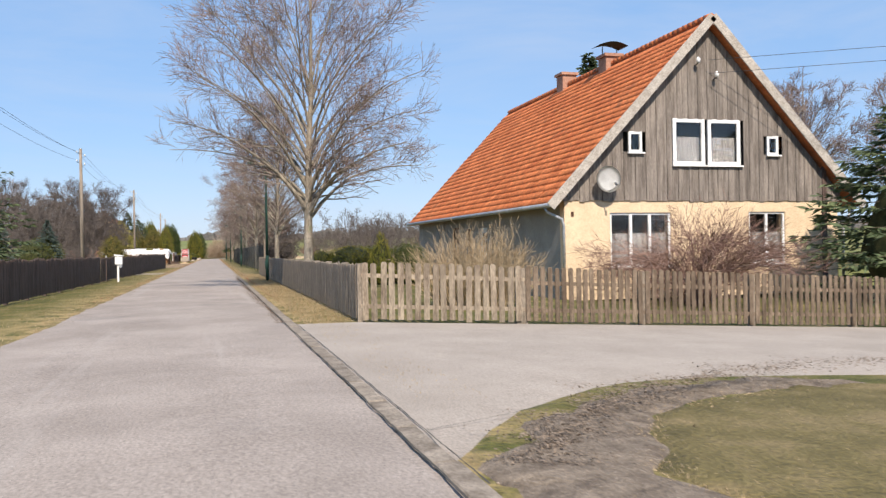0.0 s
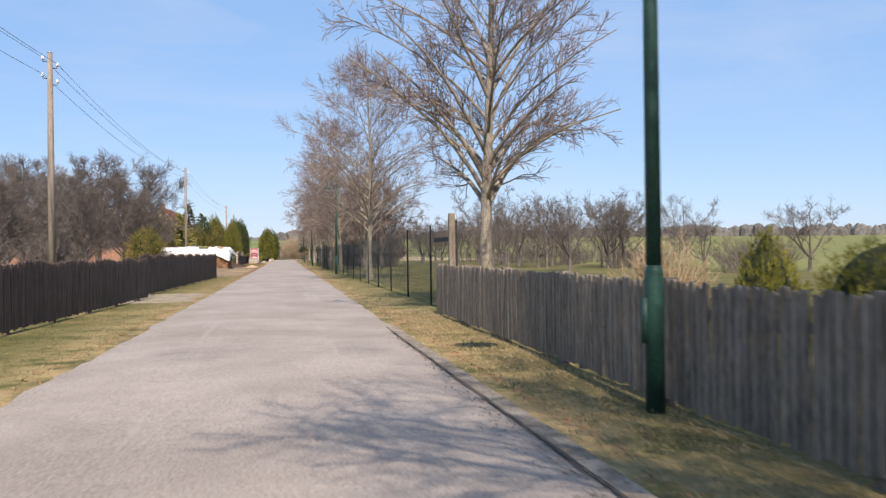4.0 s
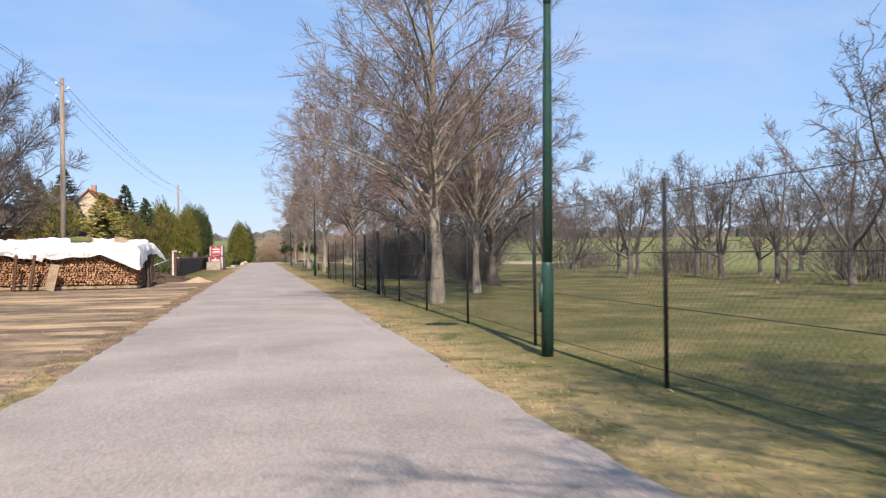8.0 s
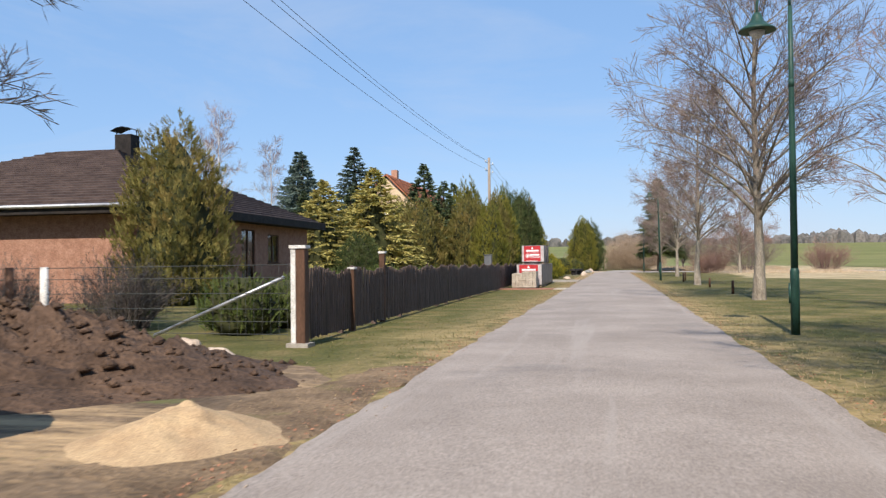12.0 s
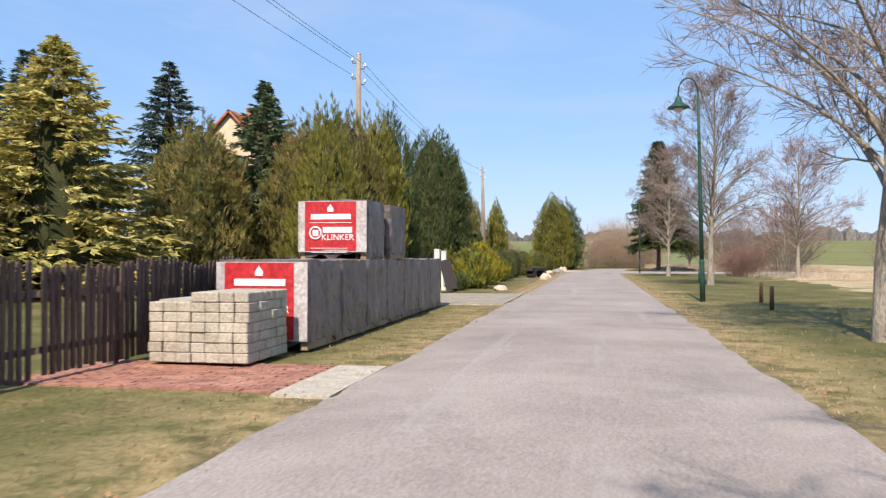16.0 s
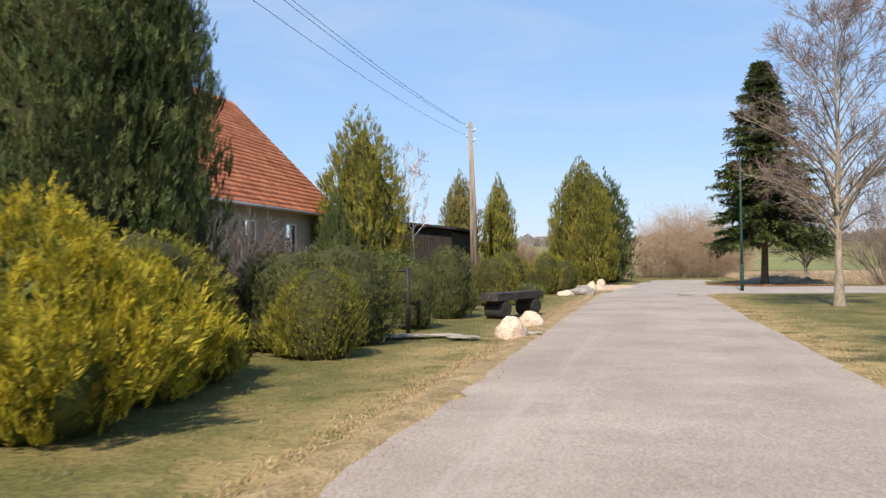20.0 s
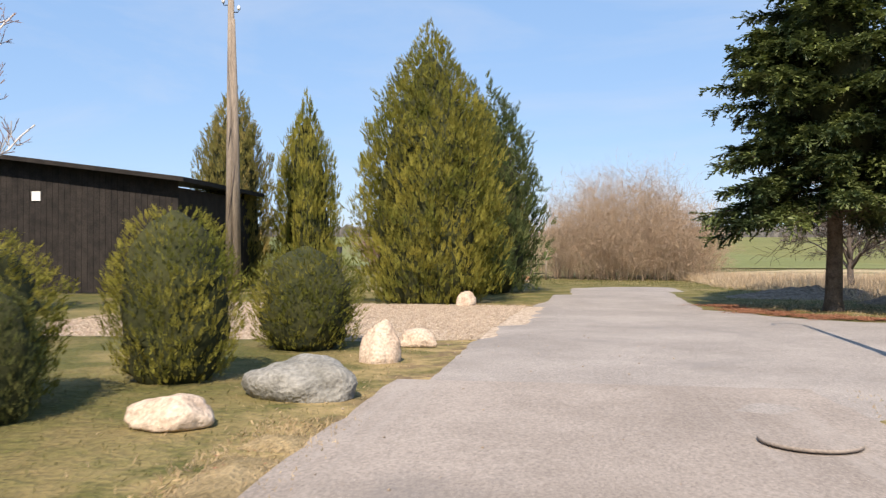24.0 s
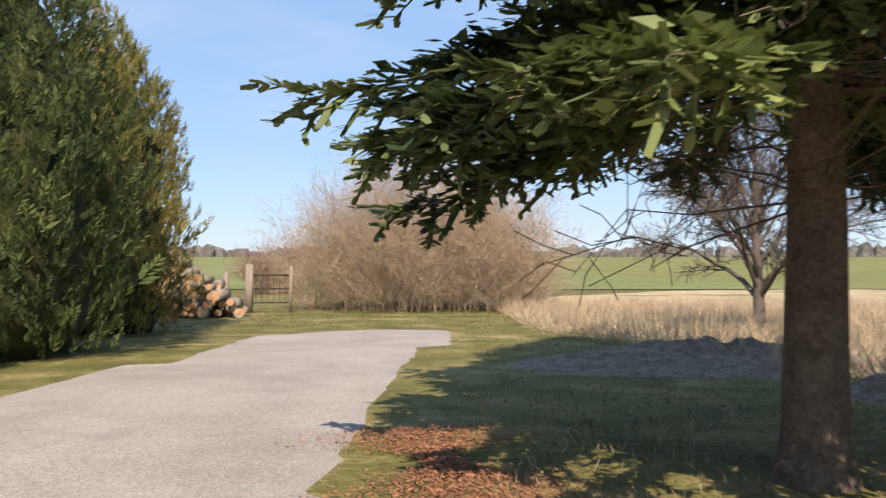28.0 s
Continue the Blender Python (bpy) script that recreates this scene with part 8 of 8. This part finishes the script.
# earth and sand heaps
def heap(name, x, y, r, h, material, label, sx=1.0, sy=1.0, rough=0.2):
    n, m = 84, 30
    V = [(0, 0, h)]
    for k in range(1, m + 1):
        q = k / m
        for i in range(n):
            a = i * 2 * math.pi / n
            rr = q * r * (1 + 0.18 * noise.noise((math.cos(a) * 1.5 + x, math.sin(a) * 1.5, q)))
            z = h * (1 - q) ** 1.15 * (1 + rough * noise.fractal((rr * math.cos(a) * 3, rr * math.sin(a) * 3, x), 0.6, 2, 3)) - 0.03 * q + rough * 0.25 * h * (noise.noise((rr * math.cos(a) * 5, rr * math.sin(a) * 5, 7)) + 0.6 * noise.noise((rr * math.cos(a) * 11, rr * math.sin(a) * 11, 3))) * min(1, 2.5 * (1 - q))
            V.append((rr * math.cos(a) * sx, rr * math.sin(a) * sy, z))
    bm = bmesh.new()
    vv = [bm.verts.new(v) for v in V]
    for i in range(n):
        bm.faces.new((vv[0], vv[1 + i], vv[1 + (i + 1) % n]))
        for k in range(m - 1):
            bm.faces.new((vv[1 + k * n + i], vv[1 + (k + 1) * n + i], vv[1 + (k + 1) * n + (i + 1) % n], vv[1 + k * n + (i + 1) % n]))
    me = bpy.data.meshes.new(name)
    bm.to_mesh(me), bm.free(), me.materials.append(material)
    me.polygons.foreach_set("use_smooth", np.ones(len(me.polygons), bool))
    return solo(name, me, label, "heap", loc=(x, y, 0))


MOUNDS = []
MOUNDS.append(heap("earth_mound", -6.6, 119.6, 2.7, 0.85, SOIL, "heap of dark dug earth beside the wire fence", 1.3, 0.9, 0.36))
MOUNDS.append(heap("earth_mound", -9.5, 118.9, 2.6, 0.9, SOIL, "heap of dark dug earth beside the wire fence", 1.2, 0.8, 0.36))
heap("leaf_mound", 7.6, 227.4, 1.9, 0.34, DEADLEAF, "low heap of brown dead leaves behind the fir", 1.5, 0.8, 0.5)
heap("leaf_mound", 8.8, 224.5, 0.9, 0.28, DEADLEAF, "low heap of brown dead leaves beside the pond", 1.3, 0.8, 0.5)
heap("sand_mound", -2.95, 116.85, 0.74, 0.25, SAND, "small spread-out heap of yellow building sand", 1.05, 1.25, 0.3)


def clods(mounds, per):
    """Lumps of earth lying over the mounds."""
    base = np.array([(1, 0, 0), (0, 1, 0), (-1, 0, 0), (0, -1, 0), (0, 0, 0.8), (0, 0, -0.6)], float)
    tri = np.array([(0, 1, 4), (1, 2, 4), (2, 3, 4), (3, 0, 4), (1, 0, 5), (2, 1, 5), (3, 2, 5), (0, 3, 5)])
    V, F = [], []
    for ob in mounds:
        vs = np.array([v.co[:] for v in ob.data.vertices]) + np.array(ob.matrix_world.translation)
        for c in vs[rng.integers(0, len(vs), per)]:
            size = 0.02 + 0.09 * rng.random() ** 3
            F.append(tri + 6 * len(V))
            V.append(c + base * size * rng.uniform(0.6, 1.4, (6, 1)) + rng.normal(size=3) * 0.01)
    return solo("earth_clods", raw("earth_clods", np.vstack(V), np.vstack(F), SOIL), "loose clods on the dug earth", "earth", "stuff")


clods(MOUNDS, 900)


# ---------- boulders ----------
def boulder(x, y, sx, sy, sz, material, label, seed):
    bm = bmesh.new()
    bmesh.ops.create_icosphere(bm, subdivisions=4, radius=1)
    for v in bm.verts:
        f = 1 + 0.22 * noise.noise(v.co * 1.3 + Vector((seed, 0, 0))) + 0.08 * noise.noise(v.co * 3.7 + Vector((0, seed, 0))) + 0.03 * noise.noise(v.co * 9 + Vector((0, 0, seed)))
        v.co = Vector((v.co.x * sx * f, v.co.y * sy * f, max(v.co.z * sz * f, -0.25 * sz)))
    me = bpy.data.meshes.new("boulder")
    bm.to_mesh(me), bm.free(), me.materials.append(material)
    me.polygons.foreach_set("use_smooth", np.ones(len(me.polygons), bool))
    solo("boulder", me, label, "boulder", group="boulders along the lane", loc=(x, y, 0.02))


for k, b in enumerate([(-3.15, 173.4, 0.27, 0.2, 0.16), (-2.45, 188.4, 0.27, 0.28, 0.31), (-2.5, 191.2, 0.27, 0.25, 0.24), (-2.45, 210.5, 0.24, 0.26, 0.4), (-2.3, 212.1, 0.27, 0.16, 0.2), (-2.6, 221.2, 0.26, 0.24, 0.3)]):
    boulder(*b, STONE, "pale rounded field boulder at the lane edge", k * 3.7)
boulder(-2.65, 208.0, 0.5, 0.36, 0.3, STONE_G, "rough grey boulder at the lane edge", 31)
boulder(-3.2, 206.6, 0.3, 0.25, 0.18, STONE, "pale flat boulder in the grass", 33)
boulder(-6.2, 122.8, 0.25, 0.2, 0.14, STONE, "pale stone on the dug earth", 41)
boulder(-4.7, 120.8, 0.3, 0.22, 0.22, STONE, "pale stone beside the dug earth", 45)
boulder(-4.9, 119.9, 0.38, 0.36, 0.27, STONE, "pale stone beside the dug earth", 47)
for x, y in ((-3.2, 188.0), (-3.6, 188.4), (-4.1, 188.2), (-2.3, 188.9), (-4.6, 188.0)):
    boulder(x, y, 0.3, 0.22, 0.02, KERB, "flat grey stepping stone sunk in the grass", x * 9)

# ---------- timber bench ----------
tb = thing("timber_bench", (-3.3, 194.05, 0), "heavy black weathered timber bench on log ends", "bench", rz=71)
bm = bmesh.new()
bmesh.ops.create_cube(bm, size=1)
bmesh.ops.subdivide_edges(bm, edges=bm.edges[:], cuts=7, use_grid_fill=True)
for v in bm.verts:
    v.co = Vector((v.co.x * 2.34, v.co.y * 0.46, 0.485 + v.co.z * 0.17))
    v.co += Vector((0, 0.02 * noise.noise(v.co * 2.1), 0.014 * noise.noise(v.co * 2.7 + Vector((5, 0, 0)))))
part("seat", bm, BLACKTIMBER, tb, "black weathered thick plank, greyed on top", bevel=0.0)
for x in (-0.78, 0.78):
    hang("log_foot", pipe("log_foot", [(x, -0.24, 0.18), (x + 0.01, -0.2, 0.185), (x, 0.22, 0.18), (x, 0.25, 0.18)], [0.185, 0.2, 0.2, 0.18], BLACKTIMBER, 22), tb)
    part("foot_block", boxes((x - 0.14, x + 0.14, -0.18, 0.18, 0.2, 0.40)), BLACKTIMBER, tb)
# white garden bench
gb = thing("garden_bench", (-8.6, 228.9, 0), "white slatted garden bench on the lawn", "bench")
for k in range(4):
    part("back_slat", boxes((-0.7, 0.7, 0.2 + 0.02 * k, 0.225 + 0.02 * k, 0.5 + 0.115 * k, 0.585 + 0.115 * k)), WHITE, gb)
    part("seat_slat", boxes((-0.7, 0.7, -0.28 + 0.115 * k, -0.19 + 0.115 * k, 0.42, 0.445)), WHITE, gb)
for x in (-0.62, 0.62):
    hang("leg", pipe("leg", [(x, -0.25, 0), (x, -0.2, 0.42)], 0.022, IRON, 6), gb)
    hang("leg", pipe("leg", [(x, 0.28, 0), (x, 0.2, 0.42), (x, 0.27, 0.95)], 0.022, IRON, 6), gb)
# rusty garden plough
rp = thing("old_plough", (-8.0, 225.4, 0), "rusty old field plough standing on the grass", "plough")
hang("beam", pipe("beam", [(-0.9, 0, 0.5), (0, 0, 0.62), (0.9, 0.1, 0.35)], 0.05, RUST, 8), rp)
part("share", boxes((-0.95, -0.35, -0.03, 0.03, 0.02, 0.5)), RUST, rp)
for x, r in ((-0.15, 0.24), (0.7, 0.2)):
    an = np.linspace(0, 2 * math.pi, 19)
    w = hang("wheel", pipe("wheel", np.stack([x + r * np.cos(an), np.full(19, 0.15), r + r * np.sin(an)], 1), 0.025, RUST, 6), rp)
    for q in range(6):
        hang("spoke", pipe("spoke", [(x, 0.15, r), (x + r * math.cos(q * math.pi / 3), 0.15, r + r * math.sin(q * math.pi / 3))], 0.01, RUST, 4), w)
hang("handle", pipe("handle", [(0.5, 0.1, 0.45), (0.9, -0.15, 0.6), (1.3, -0.2, 0.75)], 0.025, RUST, 6), rp)
# iron post by the gravel, garden gate frame
ip = thing("iron_post", (-3.75, 213.4, 0), "tall dark iron post at the gravel edge", "post")
hang("shaft", pipe("shaft", [(0, 0, -0.1), (0, 0, 1.36)], 0.045, IRON, 8), ip)
gf = thing("iron_gate", (-4.55, 189.3, 0), "black iron garden gate frame between shrubs", "gate")
hang("post", pipe("post", [(0, 0, -0.05), (0, 0, 1.2)], 0.045, IRON, 8), gf)
hang("rail", pipe("rail", [(0, 0, 1.14), (-1.6, 0.2, 1.14)], 0.03, IRON, 6), gf)
hang("rail", pipe("rail", [(0, 0, 0.1), (-1.6, 0.2, 0.1)], 0.03, IRON, 6), gf)
hang("post", pipe("post", [(-1.6, 0.2, -0.05), (-1.6, 0.2, 1.2)], 0.04, IRON, 8), gf)
# arched hedge
ah = thing("arched_hedge", (-8.1, 197.3, 0), "clipped green hedge with a flat rounded top", "hedge", rz=20)
V, F = cone_foliage(9000, 1.05, 1.5, 0.32, 0, (0.04, 0.09), 0.5, 0.03, clump=0.1)
V[:, 2] += 0.65
V2, F2 = core_cone(1.0, 1.4, 0.32)
V2[:, 2] += 0.65
hang("foliage", raw("foliage", V, F, BOXHEDGE), ah), hang("core", raw("core", V2, F2, CORE), ah)
for a in range(4):
    hang("stem", pipe("stem", [(0.5 * math.cos(a * 1.6), 0.5 * math.sin(a * 1.6), -0.05), (0.7 * math.cos(a * 1.6), 0.7 * math.sin(a * 1.6), 0.8)], 0.04, TWIG_D, 6), ah)
# young birch by the shed
yb = bare_tree("young_birch", 4.6, 0.03, 1.2, 14, 1.2, 48, 30, TWIG_R, (4, 3, 2), material=BIRCH)
place_tree(yb, -11.8, 215.5, 1.6, 0, "slender young birch with white stem", "", "birch")

# ---------- clinker pallets ----------
def print_text(parent, words, size, loc, label):
    cu = bpy.data.curves.new("lettering", "FONT")
    cu.body, cu.size, cu.extrude, cu.align_x = words, size, 0.002, "CENTER"
    ob = bpy.data.objects.new("lettering", cu)
    scene.collection.objects.link(ob)
    dg = bpy.context.evaluated_depsgraph_get()
    me = bpy.data.meshes.new_from_object(ob.evaluated_get(dg))
    bpy.data.objects.remove(ob)
    me.materials.clear(), me.materials.append(PRINT)
    o = hang("lettering", me, parent, label)
    o.matrix_local = Matrix.Translation(loc) @ Matrix.Rotation(math.pi / 2, 4, "X")


def brick_pallet(x, y, z, w, d, h, front, seed):
    t = thing("clinker_pallet", (x, y, z), "shrink-wrapped pallet of grey clinker bricks" + (" with red printed end" if front else ""), "pallet", "wrapped clinker pallets")
    bm = bmesh.new()
    bmesh.ops.create_cube(bm, size=1)
    bmesh.ops.subdivide_edges(bm, edges=bm.edges[:], cuts=13, use_grid_fill=True)
    for v in bm.verts:
        p = Vector((v.co.x * w, v.co.y * d, (v.co.z + 0.5) * (h - 0.12) + 0.12))
        q = p + Vector((seed, seed * 2, 0))
        f = 0.024 * noise.noise(q * 2.6) + 0.012 * noise.noise(q * 9) - (0.03 if abs(v.co.x) > 0.499 and abs(v.co.y) > 0.499 else 0)
        v.co = p + Vector((v.co.x, v.co.y, 0)) * f * 2 + Vector((0, 0, 0.035 * noise.noise(q * 6) if v.co.z > 0.499 else (-0.11 * abs(noise.noise(q * 4.3)) * (2.0 if max(abs(v.co.x), abs(v.co.y)) > 0.499 else 0.4) if v.co.z < -0.499 else 0)))
    part("wrapped_bricks", bm, WRAP, t, "grey clinker under shiny plastic film")
    for k in range(3):
        part("runner", boxes((-w / 2 + 0.02 + k * (w / 2 - 0.07), -w / 2 + 0.12 + k * (w / 2 - 0.07), -d / 2 + 0.02, d / 2 - 0.02, 0, 0.1)), PALLET, t)
    for k in range(6):
        part("deck_board", boxes((-w / 2 + 0.02, w / 2 - 0.02, -d / 2 + k * d / 6 + 0.02, -d / 2 + k * d / 6 + 0.12, 0.1, 0.118)), PALLET, t)
    if front:
        p = part("end_film", boxes((-w / 2, w / 2, -d / 2 - 0.05, -d / 2 - 0.042, 0.12, h - 0.02)), WRAPEND, t, "milky film end")
        r = part("red_panel", boxes((-w / 2 + 0.12, w / 2 - 0.18, -d / 2 - 0.058, -d / 2 - 0.052, 0.14, h - 0.03)), REDFILM, t, "red printed panel")
        cx = -0.03
        yy = -d / 2 - 0.064
        part("brand_bar", boxes((cx - 0.34, cx + 0.36, yy, yy + 0.004, h - 0.33, h - 0.24)), PRINT, r)
        bm = bmesh.new()
        for q in [(-0.05, 0), (0.05, 0), (0.055, 0.05), (0.02, 0.06), (0.0, 0.13), (-0.025, 0.06), (-0.055, 0.05)]:
            bm.verts.new((cx + q[0], yy, h - 0.2 + q[1])), bm.verts.new((cx + q[0], yy + 0.004, h - 0.2 + q[1]))
        bmesh.ops.convex_hull(bm, input=bm.verts[:])
        part("emblem", bm, PRINT, r)
        an = np.linspace(0, 2 * math.pi, 25)
        hang("ring_emblem", pipe("ring_emblem", np.stack([cx - 0.26 + 0.1 * np.cos(an), np.full(25, yy), h - 0.56 + 0.1 * np.sin(an)], 1), 0.016, PRINT, 6), r)
        part("ring_core", boxes((cx - 0.31, cx - 0.21, yy, yy + 0.004, h - 0.61, h - 0.51)), PRINT, r)
        part("brand_bar", boxes((cx - 0.13, cx + 0.38, yy, yy + 0.004, h - 0.555, h - 0.46)), PRINT, r)
        print_text(r, "KLINKER", 0.145, (cx + 0.13, yy, h - 0.68), "white printed word")
        part("rule", boxes((cx - 0.36, cx + 0.37, yy, yy + 0.003, h - 0.39, h - 0.382)), PRINT, r)
        for k in range(3):
            part("fine_print_bar", boxes((cx - 0.34 + 0.2 * (k % 2), cx + 0.3, yy, yy + 0.003, h - 0.82 - k * 0.035, h - 0.812 - k * 0.035)), PRINT, r)


for k in range(7):
    brick_pallet(-3.98 - 0.03 * k, 153.85 + k * 1.47, 0.0, 1.25, 1.42, 1.16, k == 0, k * 5.1)
for k in range(2):
    brick_pallet(-4.09 + 0.05 * k, 157.0 + k * 1.42, 1.17, 1.2, 1.22, 1.0, k == 0, 60 + k * 5.1)
# cube of paving blocks
cb = thing("paving_block_stack", (-4.1, 152.15, 0.0), "square stack of pale concrete paving blocks", "pallet")
bk = bpy.data.meshes.new("paving_block")
_b = boxes((-0.083, 0.083, -0.083, 0.083, -0.055, 0.055))
bmesh.ops.bevel(_b, geom=_b.edges[:], offset=0.01, segments=1, affect="EDGES")
_b.to_mesh(bk), _b.free(), bk.materials.append(COBBLE)
for i in range(7):
    for j in range(7):
        for q in range(7):
            if i in (0, 6) or j in (0, 6) or q == 6:
                if q == 6 and i < 3:
                    continue
                o = hang("paving_block", bk, cb, loc=(-0.5 + i * 0.17 + rng.normal() * 0.006, -0.5 + j * 0.17 + rng.normal() * 0.006, 0.075 + q * 0.113))
part("stack_core", boxes((-0.5, 0.5, -0.5, 0.5, 0.03, 0.72)), COBBLE, cb)
# letter box on post behind the fence
lb = thing("meter_box", (-5.4, 148.6, 0), "dark grey metal box on a post behind the fence", "box")
part("box", boxes((-0.17, 0.17, -0.12, 0.12, 1.12, 1.6)), GREENSTUFF, lb, bevel=0.02)
part("lid", boxes((-0.19, 0.19, -0.14, 0.14, 1.6, 1.63)), GREENSTUFF, lb)
part("post", boxes((-0.035, 0.035, -0.035, 0.035, 0, 1.12)), ZINC, lb)

# ---------- driveway gate ----------
sg2 = fence_run((-5.1, 164.6), (-5.0, 170.1), "dark slatted sliding driveway gate", DP, 0.125, (0.08, 0.86), DARKWOOD, None, zfun=lambda u: 0.05, name="sliding_gate")
part("guide_rail", boxes((0, 5.5, -0.09, -0.05, 0.9, 0.94)), ZINC, sg2, "pale metal rail")
part("floor_track", boxes((-0.2, 5.6, -0.06, 0.04, -0.06, 0.0)), KERB, sg2)
for u in (0.6, 4.8):
    hang("wheel", pipe("wheel", [(u, -0.05, 0.05), (u, 0.02, 0.05)], 0.06, IRON, 12), sg2)
for x, y, h in ((-5.0, 170.5, 1.45), (-5.3, 173.4, 1.42)):
    p = thing("gate_post", (x, y, 0), "white square concrete gate post", "post", "white gate posts")
    part("shaft", boxes((-0.09, 0.09, -0.09, 0.09, -0.1, h)), DIRTWHITE, p, bevel=0.008)
    part("cap", boxes((-0.1, 0.1, -0.1, 0.1, h, h + 0.03)), DIRTWHITE, p)
    hang("hinge", pipe("hinge", [(-0.1, -0.05, 1.0), (-0.2, -0.05, 1.0)], 0.015, IRON, 6), p)
lp = thing("gate_leaf", (-4.6, 170.25, 0.0), "dark slatted gate panel leaning back against the white posts", "gate")
lp.rotation_euler = (radians(-15), radians(-1), radians(91.5))
for k in range(25):
    hang("slat", DP, lp, loc=(0.05 + k * 0.1, 0, 0.02 + 0.04 * abs(math.sin(k * 0.13))))
for z in (0.22, 0.82):
    part("rail", boxes((0, 2.5, 0.012, 0.05, z, z + 0.08)), DARKWOOD, lp)

# ---------- end of the lane ----------
lgp = thing("log_heap", (-2.75, 240.6, 0), "heap of cut round logs beside the conifers", "log heap")
for j in range(8):
    for x in np.arange(-2.1 + 0.06 * (j % 2), 1.0 - 0.3 * j, 0.3):
        for y in (-0.55, 0.25):
            r = rng.uniform(0.09, 0.19)
            x_, y_, z = x + rng.normal() * 0.06, y + rng.normal() * 0.16, 0.14 + 0.235 * j + rng.normal() * 0.03
            a = rng.normal() * 0.3
            c, s = math.cos(a) * 0.3, math.sin(a) * 0.3
            o = hang("log", pipe("log", [(x_ - s, y_ - c, z), (x_ + s, y_ + c, z + rng.normal() * 0.06)], r, BARK, 9), lgp)
            hang("cut_end", pipe("cut_end", [(x_ - s * 1.02, y_ - c * 1.02, z), (x_ - s * 0.98, y_ - c * 0.98, z)], r * 0.9, LOGEND, 9), o)
fg = thing("field_gate", (0, 0, 0), "old wooden field gate posts with wire gate", "gate")
for x, y, h, r in ((-2.2, 243.0, 1.55, 0.14), (-0.9, 243.3, 1.5, 0.05), (-2.9, 242.8, 1.3, 0.09), (-0.4, 245.5, 1.35, 0.05), (0.3, 248, 1.4, 0.05), (-1.9, 252, 1.6, 0.06)):
    hang("post", pipe("post", [(x, y, -0.1), (x + 0.02, y, h)], [r, r * 0.9], POLEWOOD, 8), fg)
for z in (0.3, 0.75, 1.2):
    hang("gate_bar", pipe("gate_bar", [(-2.1, 243.05, z), (-0.95, 243.3, z)], 0.02, IRON, 6), fg)
for u in np.linspace(0.1, 0.9, 6):
    hang("gate_rod", pipe("gate_rod", [(-2.1 + 1.15 * u, 243.05 + 0.25 * u, 0.3), (-2.1 + 1.15 * u, 243.05 + 0.25 * u, 1.2)], 0.008, IRON, 4), fg)
mh = thing("manhole_cover", (1.3, 206.6, 0.024), "round iron manhole cover set in the asphalt", "manhole cover")
hang("cover", pipe("cover", [(0, 0, -0.02), (0, 0, 0.004)], 0.33, ASPHALT, 28), mh)
